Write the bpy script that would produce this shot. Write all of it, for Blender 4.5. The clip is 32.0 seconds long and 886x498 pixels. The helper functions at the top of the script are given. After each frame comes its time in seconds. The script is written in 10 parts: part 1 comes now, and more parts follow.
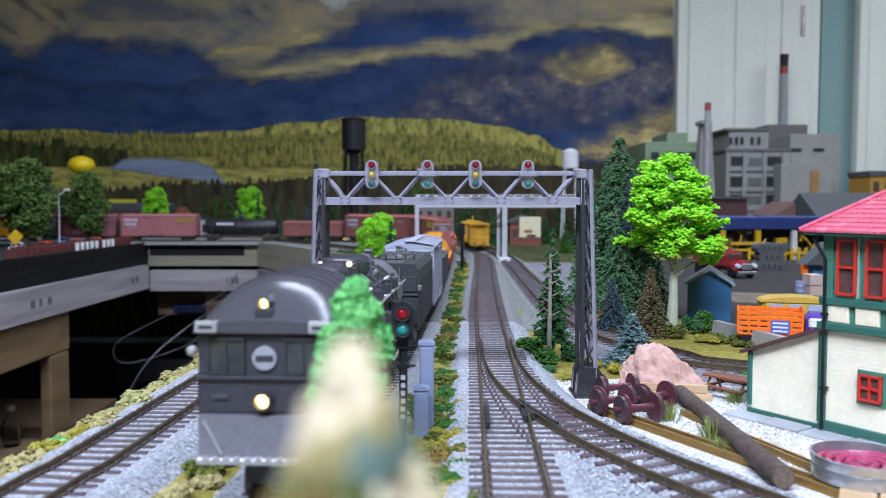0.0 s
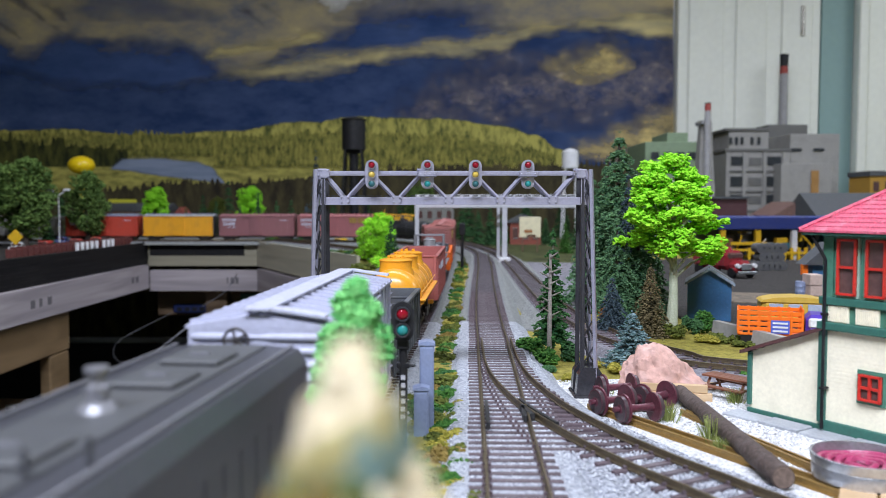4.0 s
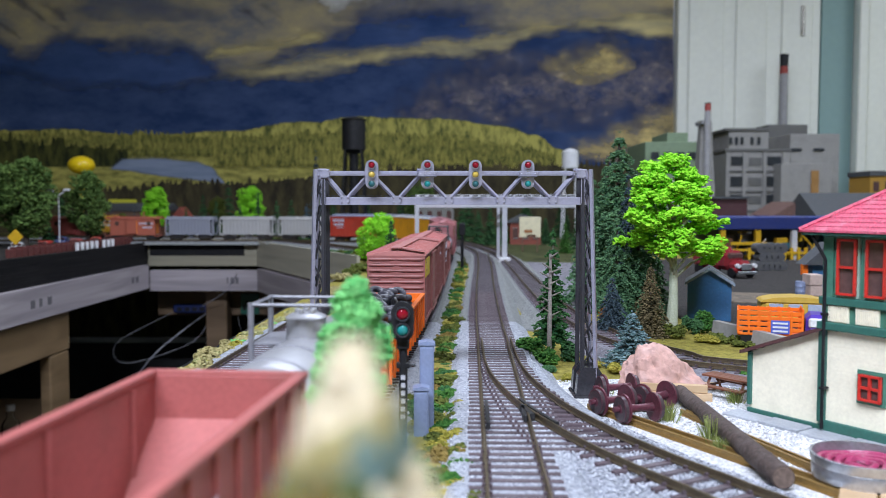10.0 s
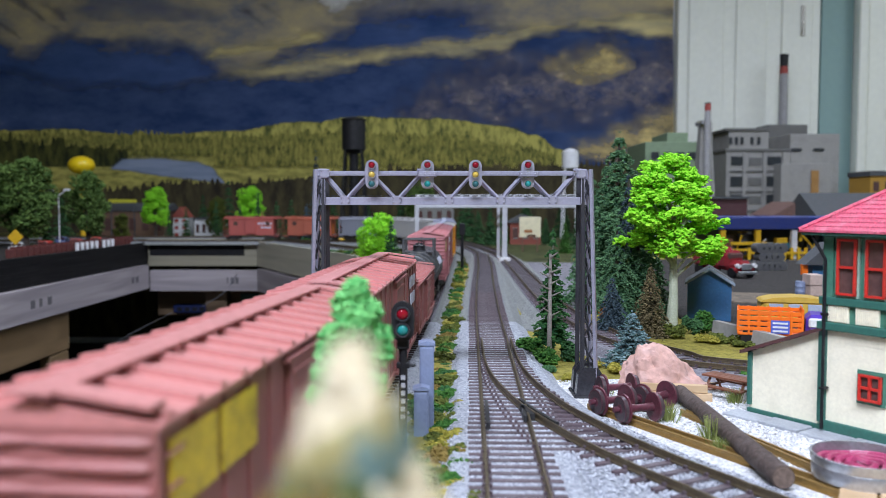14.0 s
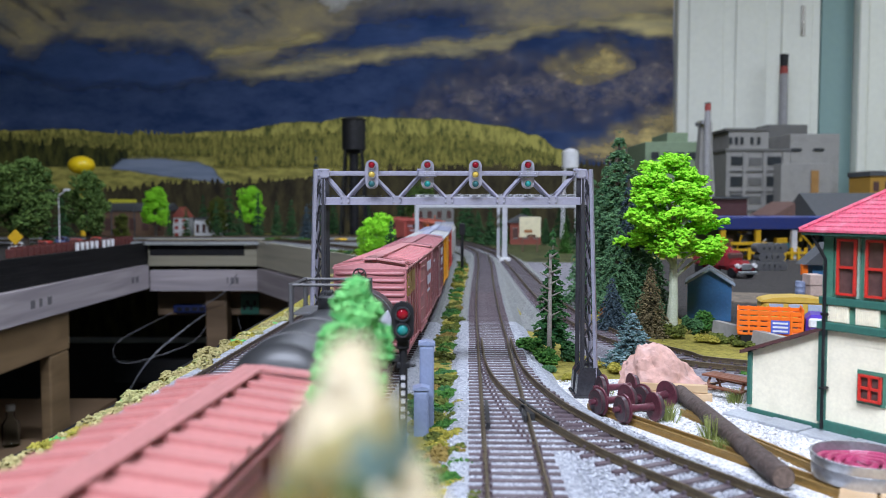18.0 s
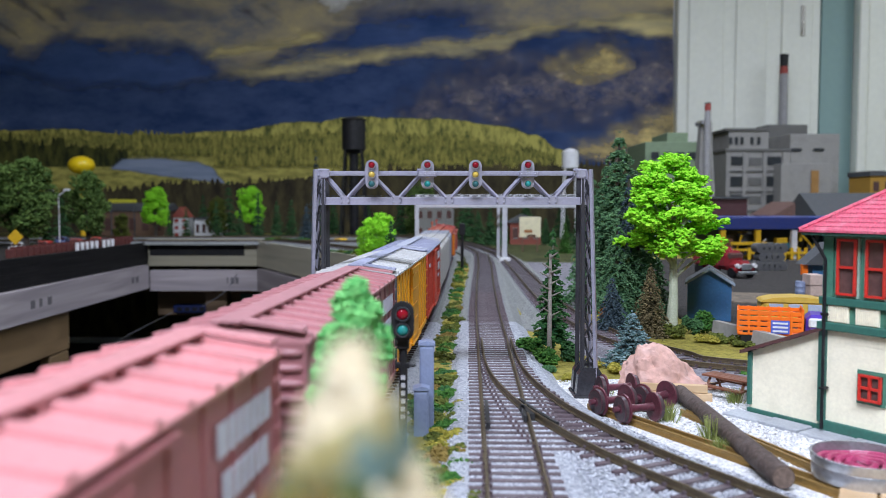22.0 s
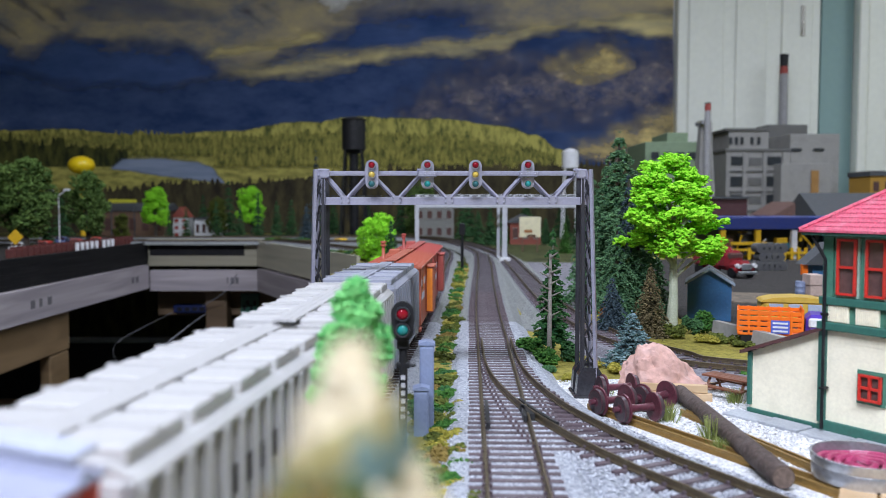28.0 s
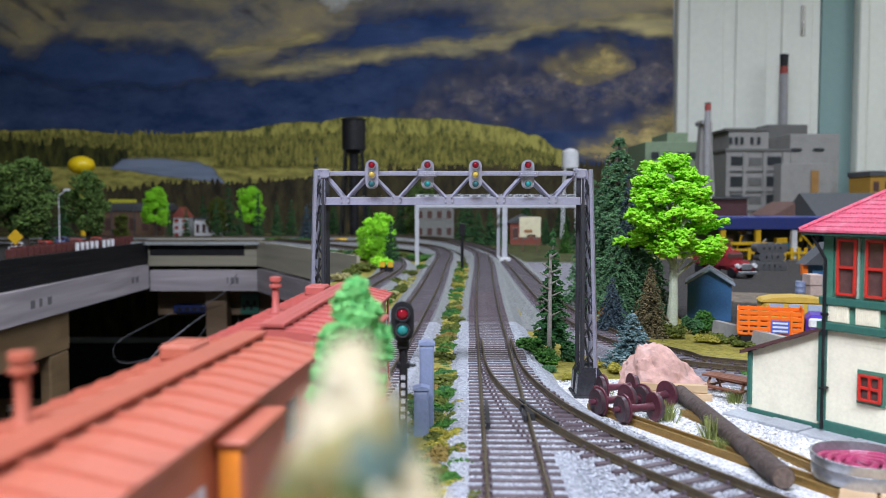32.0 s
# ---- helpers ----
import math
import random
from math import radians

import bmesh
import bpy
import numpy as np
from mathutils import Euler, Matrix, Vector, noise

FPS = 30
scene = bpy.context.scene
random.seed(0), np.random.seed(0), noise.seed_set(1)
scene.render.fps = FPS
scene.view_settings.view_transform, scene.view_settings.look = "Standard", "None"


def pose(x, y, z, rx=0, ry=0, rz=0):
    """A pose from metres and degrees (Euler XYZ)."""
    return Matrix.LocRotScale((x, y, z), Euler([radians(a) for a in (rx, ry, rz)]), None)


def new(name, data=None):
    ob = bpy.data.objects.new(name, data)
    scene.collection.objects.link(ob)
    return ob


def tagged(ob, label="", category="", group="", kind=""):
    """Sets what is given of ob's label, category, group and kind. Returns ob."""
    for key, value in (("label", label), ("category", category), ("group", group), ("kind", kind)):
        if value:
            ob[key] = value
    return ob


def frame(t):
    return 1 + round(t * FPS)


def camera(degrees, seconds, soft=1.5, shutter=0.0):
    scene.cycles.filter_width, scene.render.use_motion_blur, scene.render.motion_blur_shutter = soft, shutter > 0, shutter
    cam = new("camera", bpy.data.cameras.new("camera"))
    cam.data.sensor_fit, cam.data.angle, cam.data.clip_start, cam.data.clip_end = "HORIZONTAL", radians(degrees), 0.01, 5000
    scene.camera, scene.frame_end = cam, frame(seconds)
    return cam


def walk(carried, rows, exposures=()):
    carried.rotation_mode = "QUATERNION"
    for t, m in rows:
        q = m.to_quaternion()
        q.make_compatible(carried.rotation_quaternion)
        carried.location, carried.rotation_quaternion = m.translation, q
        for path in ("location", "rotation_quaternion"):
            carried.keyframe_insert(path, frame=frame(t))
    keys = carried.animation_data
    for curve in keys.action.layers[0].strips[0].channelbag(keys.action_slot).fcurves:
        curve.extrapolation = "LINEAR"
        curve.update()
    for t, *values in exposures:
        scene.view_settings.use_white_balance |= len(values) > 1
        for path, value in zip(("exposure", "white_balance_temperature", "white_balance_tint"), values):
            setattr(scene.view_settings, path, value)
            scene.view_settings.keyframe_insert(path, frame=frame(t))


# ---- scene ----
# The layout is a model railway at 1:87; z = 0 is the railhead of the near tracks.
EYE = (0.0, 0.0, 0.0785)
cam = camera(57.8, 32.0, soft=0.5, shutter=0.4)
cam.data.dof.use_dof = True
cam.data.dof.focus_distance = 0.41
cam.data.dof.aperture_fstop = 18.0
CAM_POSE = pose(EYE[0], EYE[1], EYE[2], 90 - 3.10, 0, 0)
walk(cam, [(0.0, CAM_POSE), (32.0, CAM_POSE)], exposures=[(0.0, 0.00, 6050, 10), (3.5, 0.00, 6500, 10), (6.0, -0.06, 6350, 10), (8.0, -0.10, 5800, 10), (10.0, -0.08, 6250, 10), (12.0, 0.00, 6450, 10), (14.0, -0.10, 6250, 10), (17.0, -0.08, 6300, 10), (19.0, 0.00, 6250, 10), (21.0, -0.10, 6300, 10), (24.0, -0.14, 6400, 10), (25.0, -0.26, 5750, 10), (26.5, -0.20, 6200, 10), (28.0, -0.14, 6350, 10), (30.0, -0.06, 6550, 10), (32.0, -0.08, 6450, 10)])

# ---- light: a windowless hobby room under ceiling panels ----
world = bpy.data.worlds.new("world")
scene.world = world
world.use_nodes = True
world.node_tree.nodes["Background"].inputs[0].default_value = (0.5, 0.58, 0.75, 1)
world.node_tree.nodes["Background"].inputs[1].default_value = 0.03


def ceiling_lamp(x, y, z, sx, sy, watts, color):
    data = bpy.data.lights.new("ceiling_lamp_light", "AREA")
    data.shape, data.size, data.size_y = "RECTANGLE", sx, sy
    data.energy, data.color = watts, color
    ob = new("ceiling_lamp_light", data)
    ob.matrix_world = pose(x, y, z)
    return ob


ceiling_lamp(-0.22, -0.62, 1.17, 1.2, 0.3, 72.0, (0.79, 0.845, 1.0))
ceiling_lamp(0.3, 1.2, 1.17, 1.2, 0.3, 20.0, (0.79, 0.85, 1.0))
ceiling_lamp(1.9, 1.3, 1.17, 0.3, 1.2, 15.0, (0.82, 0.88, 1.0))


# ---- mesh helpers ----
def part(name, bm, material, parent=None, label=""):
    """Links a bmesh as one mesh object, under a thing or part if one is given."""
    me = bpy.data.meshes.new(name)
    bm.to_mesh(me)
    bm.free()
    mats = material if isinstance(material, (list, tuple)) else [material]
    for m in mats:
        me.materials.append(m)
    ob = new(name, me)
    if parent is not None:
        ob.parent = parent
    if label:
        tagged(ob, label)
    return ob


def smooth(ob, angle=40):
    me = ob.data
    me.shade_smooth()
    me.set_sharp_from_angle(angle=radians(angle))
    return ob


def thing(name, m, label, category, group="", kind=""):
    ob = new(name)
    ob.empty_display_size = 0.01
    ob.matrix_basis = m
    return tagged(ob, label, category, group, kind)


def box(bm, x0, y0, z0, x1, y1, z1, m=None, bev=0.0, mi=0):
    """A box between two corners, with the corners of its faces bevelled."""
    t = Matrix.Translation(((x0 + x1) / 2, (y0 + y1) / 2, (z0 + z1) / 2)) @ Matrix.Diagonal((abs(x1 - x0), abs(y1 - y0), abs(z1 - z0), 1))
    if m is not None:
        t = m @ t
    vs = bmesh.ops.create_cube(bm, size=1.0, matrix=t)["verts"]
    faces = {f for v in vs for f in v.link_faces}
    for f in faces:
        f.material_index = mi
    if bev > 0:
        edges = list({e for f in faces for e in f.edges})
        r = bmesh.ops.bevel(bm, geom=edges, offset=bev, segments=1, affect="EDGES")
        for f in r["faces"]:
            f.material_index = mi
    return bm


def rod(bm, a, b, r0, r1=None, seg=8, mi=0, caps=True):
    """A tapered rod from a to b."""
    a, b = Vector(a), Vector(b)
    r1 = r0 if r1 is None else r1
    q = (b - a).to_track_quat("Z", "Y").to_matrix()
    rings = []
    for p, r in ((a, r0), (b, r1)):
        rings.append([bm.verts.new(p + q @ Vector((r * math.cos(2 * math.pi * i / seg), r * math.sin(2 * math.pi * i / seg), 0))) for i in range(seg)])
    for i in range(seg):
        j = (i + 1) % seg
        bm.faces.new((rings[0][i], rings[0][j], rings[1][j], rings[1][i])).material_index = mi
    if caps:
        bm.faces.new(rings[0][::-1]).material_index = mi
        bm.faces.new(rings[1]).material_index = mi
    return bm


def lathe(bm, profile, m=None, seg=20, mi=0, start=0.0, sweep=360.0):
    """Turns a profile of (radius, height) about z."""
    m = m or Matrix()
    full = sweep >= 359.9
    n = seg if full else seg + 1
    rings = []
    for r, z in profile:
        rings.append([bm.verts.new(m @ Vector((r * math.cos(radians(start + sweep * i / seg)), r * math.sin(radians(start + sweep * i / seg)), z))) for i in range(n)])
    for a, b in zip(rings, rings[1:]):
        for i in range(seg):
            j = (i + 1) % n
            bm.faces.new((a[i], a[j], b[j], b[i])).material_index = mi
    if full:
        for ring, flip in ((rings[0], True), (rings[-1], False)):
            bm.faces.new(ring[::-1] if flip else ring).material_index = mi
    return bm


def prism(bm, outline, y0, y1, m=None, mi=0):
    """Pushes an outline in x, z along y."""
    m = m or Matrix()
    a = [bm.verts.new(m @ Vector((x, y0, z))) for x, z in outline]
    b = [bm.verts.new(m @ Vector((x, y1, z))) for x, z in outline]
    n = len(outline)
    for i in range(n):
        j = (i + 1) % n
        bm.faces.new((a[i], a[j], b[j], b[i])).material_index = mi
    bm.faces.new(a[::-1]).material_index = mi
    bm.faces.new(b).material_index = mi
    return bm


def tidy(bm):
    bmesh.ops.recalc_face_normals(bm, faces=bm.faces[:])
    return bm


def B():
    return bmesh.new()


# ---- materials ----
def paint(name, color, rough=0.5, metal=0.0, grain=900.0, vary=0.12, bump=0.15, stain=90.0, dirt=(0.1, 0.08, 0.06), dirty=0.15, per_piece=0.0, spec=0.5):
    """A surface with grain and stains at two scales and a fine relief."""
    m = bpy.data.materials.new(name)
    m.use_nodes = True
    nt = m.node_tree
    b = nt.nodes["Principled BSDF"]
    b.inputs["Roughness"].default_value = rough
    b.inputs["Metallic"].default_value = metal
    b.inputs["Specular IOR Level"].default_value = spec
    tc = nt.nodes.new("ShaderNodeTexCoord")
    n1 = nt.nodes.new("ShaderNodeTexNoise")
    n1.inputs["Scale"].default_value = grain
    n1.inputs["Detail"].default_value = 4
    n2 = nt.nodes.new("ShaderNodeTexNoise")
    n2.inputs["Scale"].default_value = stain
    n2.inputs["Detail"].default_value = 5
    for n in (n1, n2):
        nt.links.new(tc.outputs["Object"], n.inputs["Vector"])
    r1 = nt.nodes.new("ShaderNodeMapRange")
    r1.inputs["From Min"].default_value, r1.inputs["From Max"].default_value = 0.3, 0.7
    r1.inputs["To Min"].default_value, r1.inputs["To Max"].default_value = 1 - vary, 1 + vary
    nt.links.new(n1.outputs["Fac"], r1.inputs["Value"])
    mul = nt.nodes.new("ShaderNodeVectorMath")
    mul.operation = "SCALE"
    mul.inputs[0].default_value = color
    last = r1.outputs["Result"]
    if per_piece:
        oi = nt.nodes.new("ShaderNodeObjectInfo")
        r3 = nt.nodes.new("ShaderNodeMapRange")
        r3.inputs["To Min"].default_value, r3.inputs["To Max"].default_value = 1 - per_piece, 1 + per_piece
        nt.links.new(oi.outputs["Random"], r3.inputs["Value"])
        mm = nt.nodes.new("ShaderNodeMath")
        mm.operation = "MULTIPLY"
        nt.links.new(last, mm.inputs[0])
        nt.links.new(r3.outputs["Result"], mm.inputs[1])
        last = mm.outputs[0]
    nt.links.new(last, mul.inputs["Scale"])
    mix = nt.nodes.new("ShaderNodeMix")
    mix.data_type = "RGBA"
    mix.inputs["B"].default_value = (*dirt, 1)
    r2 = nt.nodes.new("ShaderNodeMapRange")
    r2.inputs["From Min"].default_value, r2.inputs["From Max"].default_value = 0.48, 0.75
    r2.inputs["To Max"].default_value = dirty
    nt.links.new(n2.outputs["Fac"], r2.inputs["Value"])
    nt.links.new(r2.outputs["Result"], mix.inputs["Factor"])
    nt.links.new(mul.outputs["Vector"], mix.inputs["A"])
    nt.links.new(mix.outputs["Result"], b.inputs["Base Color"])
    if bump:
        bp = nt.nodes.new("ShaderNodeBump")
        bp.inputs["Strength"].default_value = bump
        bp.inputs["Distance"].default_value = 0.0006
        nt.links.new(n1.outputs["Fac"], bp.inputs["Height"])
        nt.links.new(bp.outputs["Normal"], b.inputs["Normal"])
    return m


def lit(name, color, strength):
    m = bpy.data.materials.new(name)
    m.use_nodes = True
    b = m.node_tree.nodes["Principled BSDF"]
    b.inputs["Base Color"].default_value = (*color, 1)
    b.inputs["Emission Color"].default_value = (*color, 1)
    b.inputs["Emission Strength"].default_value = strength
    return m


def clear_glass(name, color=(0.9, 0.95, 0.95), rough=0.05):
    m = bpy.data.materials.new(name)
    m.use_nodes = True
    b = m.node_tree.nodes["Principled BSDF"]
    b.inputs["Base Color"].default_value = (*color, 1)
    b.inputs["Roughness"].default_value = rough
    b.inputs["Transmission Weight"].default_value = 1.0
    b.inputs["IOR"].default_value = 1.2
    return m


def two_tone(name, c0, c1, scale, rough=0.9, lo=0.4, hi=0.6, bump=0.6, c2=None, spec=0.2, dist=0.0015):
    """Scatter material: two or three colours mixed by noise, with a coarse relief."""
    m = bpy.data.materials.new(name)
    m.use_nodes = True
    nt = m.node_tree
    b = nt.nodes["Principled BSDF"]
    b.inputs["Roughness"].default_value = rough
    b.inputs["Specular IOR Level"].default_value = spec
    tc = nt.nodes.new("ShaderNodeTexCoord")
    n1 = nt.nodes.new("ShaderNodeTexNoise")
    n1.inputs["Scale"].default_value = scale
    n1.inputs["Detail"].default_value = 6
    n1.inputs["Roughness"].default_value = 0.7
    nt.links.new(tc.outputs["Object"], n1.inputs["Vector"])
    cr = nt.nodes.new("ShaderNodeValToRGB")
    cr.color_ramp.elements[0].position, cr.color_ramp.elements[0].color = lo, (*c0, 1)
    cr.color_ramp.elements[1].position, cr.color_ramp.elements[1].color = hi, (*c1, 1)
    if c2:
        e = cr.color_ramp.elements.new(min(0.98, hi + 0.12))
        e.color = (*c2, 1)
    nt.links.new(n1.outputs["Fac"], cr.inputs["Fac"])
    nt.links.new(cr.outputs["Color"], b.inputs["Base Color"])
    n2 = nt.nodes.new("ShaderNodeTexNoise")
    n2.inputs["Scale"].default_value = scale * 6
    n2.inputs["Detail"].default_value = 3
    nt.links.new(tc.outputs["Object"], n2.inputs["Vector"])
    bp = nt.nodes.new("ShaderNodeBump")
    bp.inputs["Strength"].default_value = bump
    bp.inputs["Distance"].default_value = dist
    nt.links.new(n2.outputs["Fac"], bp.inputs["Height"])
    nt.links.new(bp.outputs["Normal"], b.inputs["Normal"])
    return m


def wood(name, c0, c1, scale=30.0, stretch=(1, 0.06, 1), rough=0.6):
    m = bpy.data.materials.new(name)
    m.use_nodes = True
    nt = m.node_tree
    b = nt.nodes["Principled BSDF"]
    b.inputs["Roughness"].default_value = rough
    tc = nt.nodes.new("ShaderNodeTexCoord")
    mp = nt.nodes.new("ShaderNodeMapping")
    mp.inputs["Scale"].default_value = stretch
    nt.links.new(tc.outputs["Object"], mp.inputs["Vector"])
    n1 = nt.nodes.new("ShaderNodeTexNoise")
    n1.inputs["Scale"].default_value = scale
    n1.inputs["Detail"].default_value = 6
    n1.inputs["Distortion"].default_value = 0.6
    nt.links.new(mp.outputs["Vector"], n1.inputs["Vector"])
    cr = nt.nodes.new("ShaderNodeValToRGB")
    cr.color_ramp.elements[0].position, cr.color_ramp.elements[0].color = 0.35, (*c0, 1)
    cr.color_ramp.elements[1].position, cr.color_ramp.elements[1].color = 0.65, (*c1, 1)
    nt.links.new(n1.outputs["Fac"], cr.inputs["Fac"])
    nt.links.new(cr.outputs["Color"], b.inputs["Base Color"])
    return m


M_BALLAST = two_tone("grey_ballast", (0.20, 0.21, 0.24), (0.47, 0.49, 0.54), 800, lo=0.36, hi=0.60, c2=(0.70, 0.71, 0.75))
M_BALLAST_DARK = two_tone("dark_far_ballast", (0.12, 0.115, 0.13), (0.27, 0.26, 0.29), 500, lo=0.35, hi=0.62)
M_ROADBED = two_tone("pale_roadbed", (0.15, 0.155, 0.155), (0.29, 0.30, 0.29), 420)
M_WHITE_GRAVEL = two_tone("white_gravel", (0.35, 0.35, 0.36), (0.75, 0.75, 0.76), 900, lo=0.36, hi=0.55, c2=(0.9, 0.9, 0.9))
M_GROUND = two_tone("yellow_green_scatter", (0.16, 0.14, 0.03), (0.34, 0.29, 0.06), 260, lo=0.35, hi=0.6, c2=(0.2, 0.26, 0.05))
M_DIRT = two_tone("brown_dirt", (0.1, 0.085, 0.07), (0.2, 0.16, 0.12), 120)
M_ASPHALT = two_tone("asphalt", (0.024, 0.022, 0.021), (0.052, 0.046, 0.042), 300, bump=0.2)
M_TIE = paint("brown_plastic_tie", (0.070, 0.048, 0.056), 0.6, grain=2500, vary=0.3, bump=0.3, stain=160, dirt=(0.26, 0.24, 0.25), dirty=0.3, per_piece=0.2)
M_RAIL = paint("brass_brown_rail", (0.17, 0.135, 0.085), 0.36, 0.7, grain=1500, vary=0.2, stain=120, dirt=(0.08, 0.06, 0.05), dirty=0.5)
M_STEEL = paint("silver_grey_bridge_paint", (0.34, 0.335, 0.42), 0.36, 0.4, grain=1500, vary=0.12, stain=150, dirt=(0.1, 0.1, 0.11), dirty=0.3)
M_STEEL_DARK = paint("dark_leg_paint", (0.028, 0.028, 0.034), 0.5, 0.1, grain=1500, vary=0.2, stain=150)
M_BLACK = paint("black_paint", (0.012, 0.012, 0.014), 0.5, spec=0.25, grain=1200, vary=0.2, stain=150, dirt=(0.05, 0.05, 0.05), dirty=0.3)
M_CREAM = paint("cream_siding_paint", (0.85, 0.79, 0.62), 0.6, grain=700, vary=0.05, stain=120, dirt=(0.5, 0.45, 0.33), dirty=0.2)
M_GREEN = paint("dark_green_trim", (0.035, 0.13, 0.1), 0.5, grain=700, vary=0.12, stain=150)
M_RED = paint("red_sash_paint", (0.55, 0.03, 0.02), 0.45, grain=700, vary=0.1, stain=200)
M_SAGE = paint("sage_green_boarding", (0.075, 0.215, 0.15), 0.5, grain=700, vary=0.12, stain=150, dirt=(0.03, 0.1, 0.08), dirty=0.3)
M_ROOF_PINK = paint("faded_crimson_shingle", (0.56, 0.085, 0.145), 0.65, bump=1.0, grain=1500, vary=0.4, stain=160, dirt=(0.72, 0.3, 0.36), dirty=0.5, per_piece=0.1)
# Ties outside the near stretch: a greyer purple than the brown near ones.
M_FAR_TIE = paint("far_purple_tie", (0.085, 0.07, 0.08), 0.7, grain=900, vary=0.25, stain=120, dirt=(0.25, 0.24, 0.25), dirty=0.4)
# ---- the plan: track centre lines, as x over y ----
def spline(pts, t):
    """Catmull-Rom through knots, by knot number."""
    n = len(pts)
    i = max(0, min(n - 2, int(math.floor(t))))
    u = t - i
    p1, p2 = Vector(pts[i]), Vector(pts[i + 1])
    p0 = Vector(pts[i - 1]) if i > 0 else p1 * 2 - p2
    p3 = Vector(pts[i + 2]) if i + 2 < n else p2 * 2 - p1
    return 0.5 * (2 * p1 + (p2 - p0) * u + (2 * p0 - 5 * p1 + 4 * p2 - p3) * u * u + (3 * p1 - p0 - 3 * p2 + p3) * u ** 3)


class Line:
    """A track's centre line, sampled by length."""

    def __init__(self, knots, step=0.004):
        raw = [spline(knots, k / 40) for k in range(40 * (len(knots) - 1) + 1)]
        self.pts, self.s = [raw[0]], [0.0]
        for p in raw[1:]:
            d = (p - self.pts[-1]).length
            if d > 1e-5:
                self.pts.append(p)
                self.s.append(self.s[-1] + d)
        self.length = self.s[-1]

    def at(self, s):
        k = int(np.searchsorted(self.s, s))
        k = max(1, min(len(self.s) - 1, k))
        u = (s - self.s[k - 1]) / (self.s[k] - self.s[k - 1])
        return self.pts[k - 1].lerp(self.pts[k], u)

    def way(self, s):
        d = self.at(s + 0.003) - self.at(s - 0.003)
        return d.normalized()

    def near(self, y):
        """Length at which the line first crosses y."""
        for k in range(1, len(self.pts)):
            if (self.pts[k - 1].y - y) * (self.pts[k].y - y) <= 0:
                return self.s[k]
        return 0.0


FAR_Y, FAR_Z = 1.66, 0.008
# the train's line: from behind the camera, out along the bench, round the loop and left along the far bench
MAIN = Line([(-0.45, -3.0, 0), (-0.21, -1.2, 0), (-0.076, -0.1, 0), (-0.0525, 0.13, 0), (-0.0425, 0.226, 0), (-0.036, 0.347, 0), (-0.0255, 0.518, 0),
             (-0.013, 0.80, 0), (-0.004, 1.08, 0.001), (0.002, 1.25, 0.002), (-0.002, 1.38, 0.004), (-0.032, 1.49, 0.006), (-0.10, 1.575, 0.008), (-0.21, 1.635, 0.008), (-0.34, 1.658, FAR_Z), (-0.5, FAR_Y, FAR_Z), (-0.9, FAR_Y, FAR_Z),
             (-1.6, FAR_Y, FAR_Z), (-3.6, FAR_Y, FAR_Z)])
LEFT = Line([(-0.5, -3.0, 0), (-0.26, -1.2, 0), (-0.136, -0.1, 0), (-0.117, 0.2, 0), (-0.112, 0.25, 0), (-0.107, 0.353, 0), (-0.098, 0.52, 0), (-0.078, 0.80, 0), (-0.062, 1.05, 0.001),
             (-0.09, 1.26, 0.004), (-0.18, 1.42, 0.008), (-0.33, 1.60, 0.012)])
MIDDLE = Line([(-0.07, -3.0, 0), (-0.02, -1.0, 0), (0.014, 0.0, 0), (0.0209, 0.216, 0), (0.0247, 0.332, 0), (0.0293, 0.4725, 0), (0.0335, 0.60, 0), (0.0433, 0.82, 0),
               (0.059, 1.15, 0), (0.060, 1.4, 0.003), (0.0, 1.66, 0.008), (-0.14, 1.82, 0.012), (-0.4, 1.86, FAR_Z), (-3.6, 1.86, FAR_Z)])
BRANCH = Line([(0.0315, 0.475, 0), (0.0305, 0.39, 0), (0.0378, 0.327, 0), (0.0512, 0.280, 0), (0.0640, 0.249, 0), (0.0750, 0.228, 0), (0.0895, 0.202, 0), (0.138, 0.125, 0), (0.26, -0.03, 0), (0.7, -0.4, 0)])
THIRD = Line([(0.5, 0.25, 0), (0.32, 0.315, 0), (0.15, 0.397, 0), (0.124, 0.43, 0), (0.103, 0.49, 0), (0.091, 0.60, 0), (0.09, 0.72, 0), (0.095, 1.0, 0),
              (0.094, 1.25, 0.003), (0.06, 1.5, 0.006), (-0.02, 1.75, 0.01), (-0.2, 1.93, FAR_Z), (-0.5, 1.97, FAR_Z)])

FLOOR_Z, CEIL_Z, BACK_Y, RIGHT_X, LEFT_X, FRONT_Y = -1.15, 1.22, 2.55, 2.6, -3.9, -3.3


def panel(name, outline, z0, z1, material, label, category, kind="structure"):
    """A slab over an outline in x, y."""
    bm = B()
    a = [bm.verts.new((x, y, z0)) for x, y in outline]
    b = [bm.verts.new((x, y, z1)) for x, y in outline]
    n = len(outline)
    for i in range(n):
        j = (i + 1) % n
        bm.faces.new((a[i], a[j], b[j], b[i]))
    bm.faces.new(a[::-1])
    bm.faces.new(b)
    tidy(bm)
    return tagged(part(name, bm, material), label, category, "", kind)


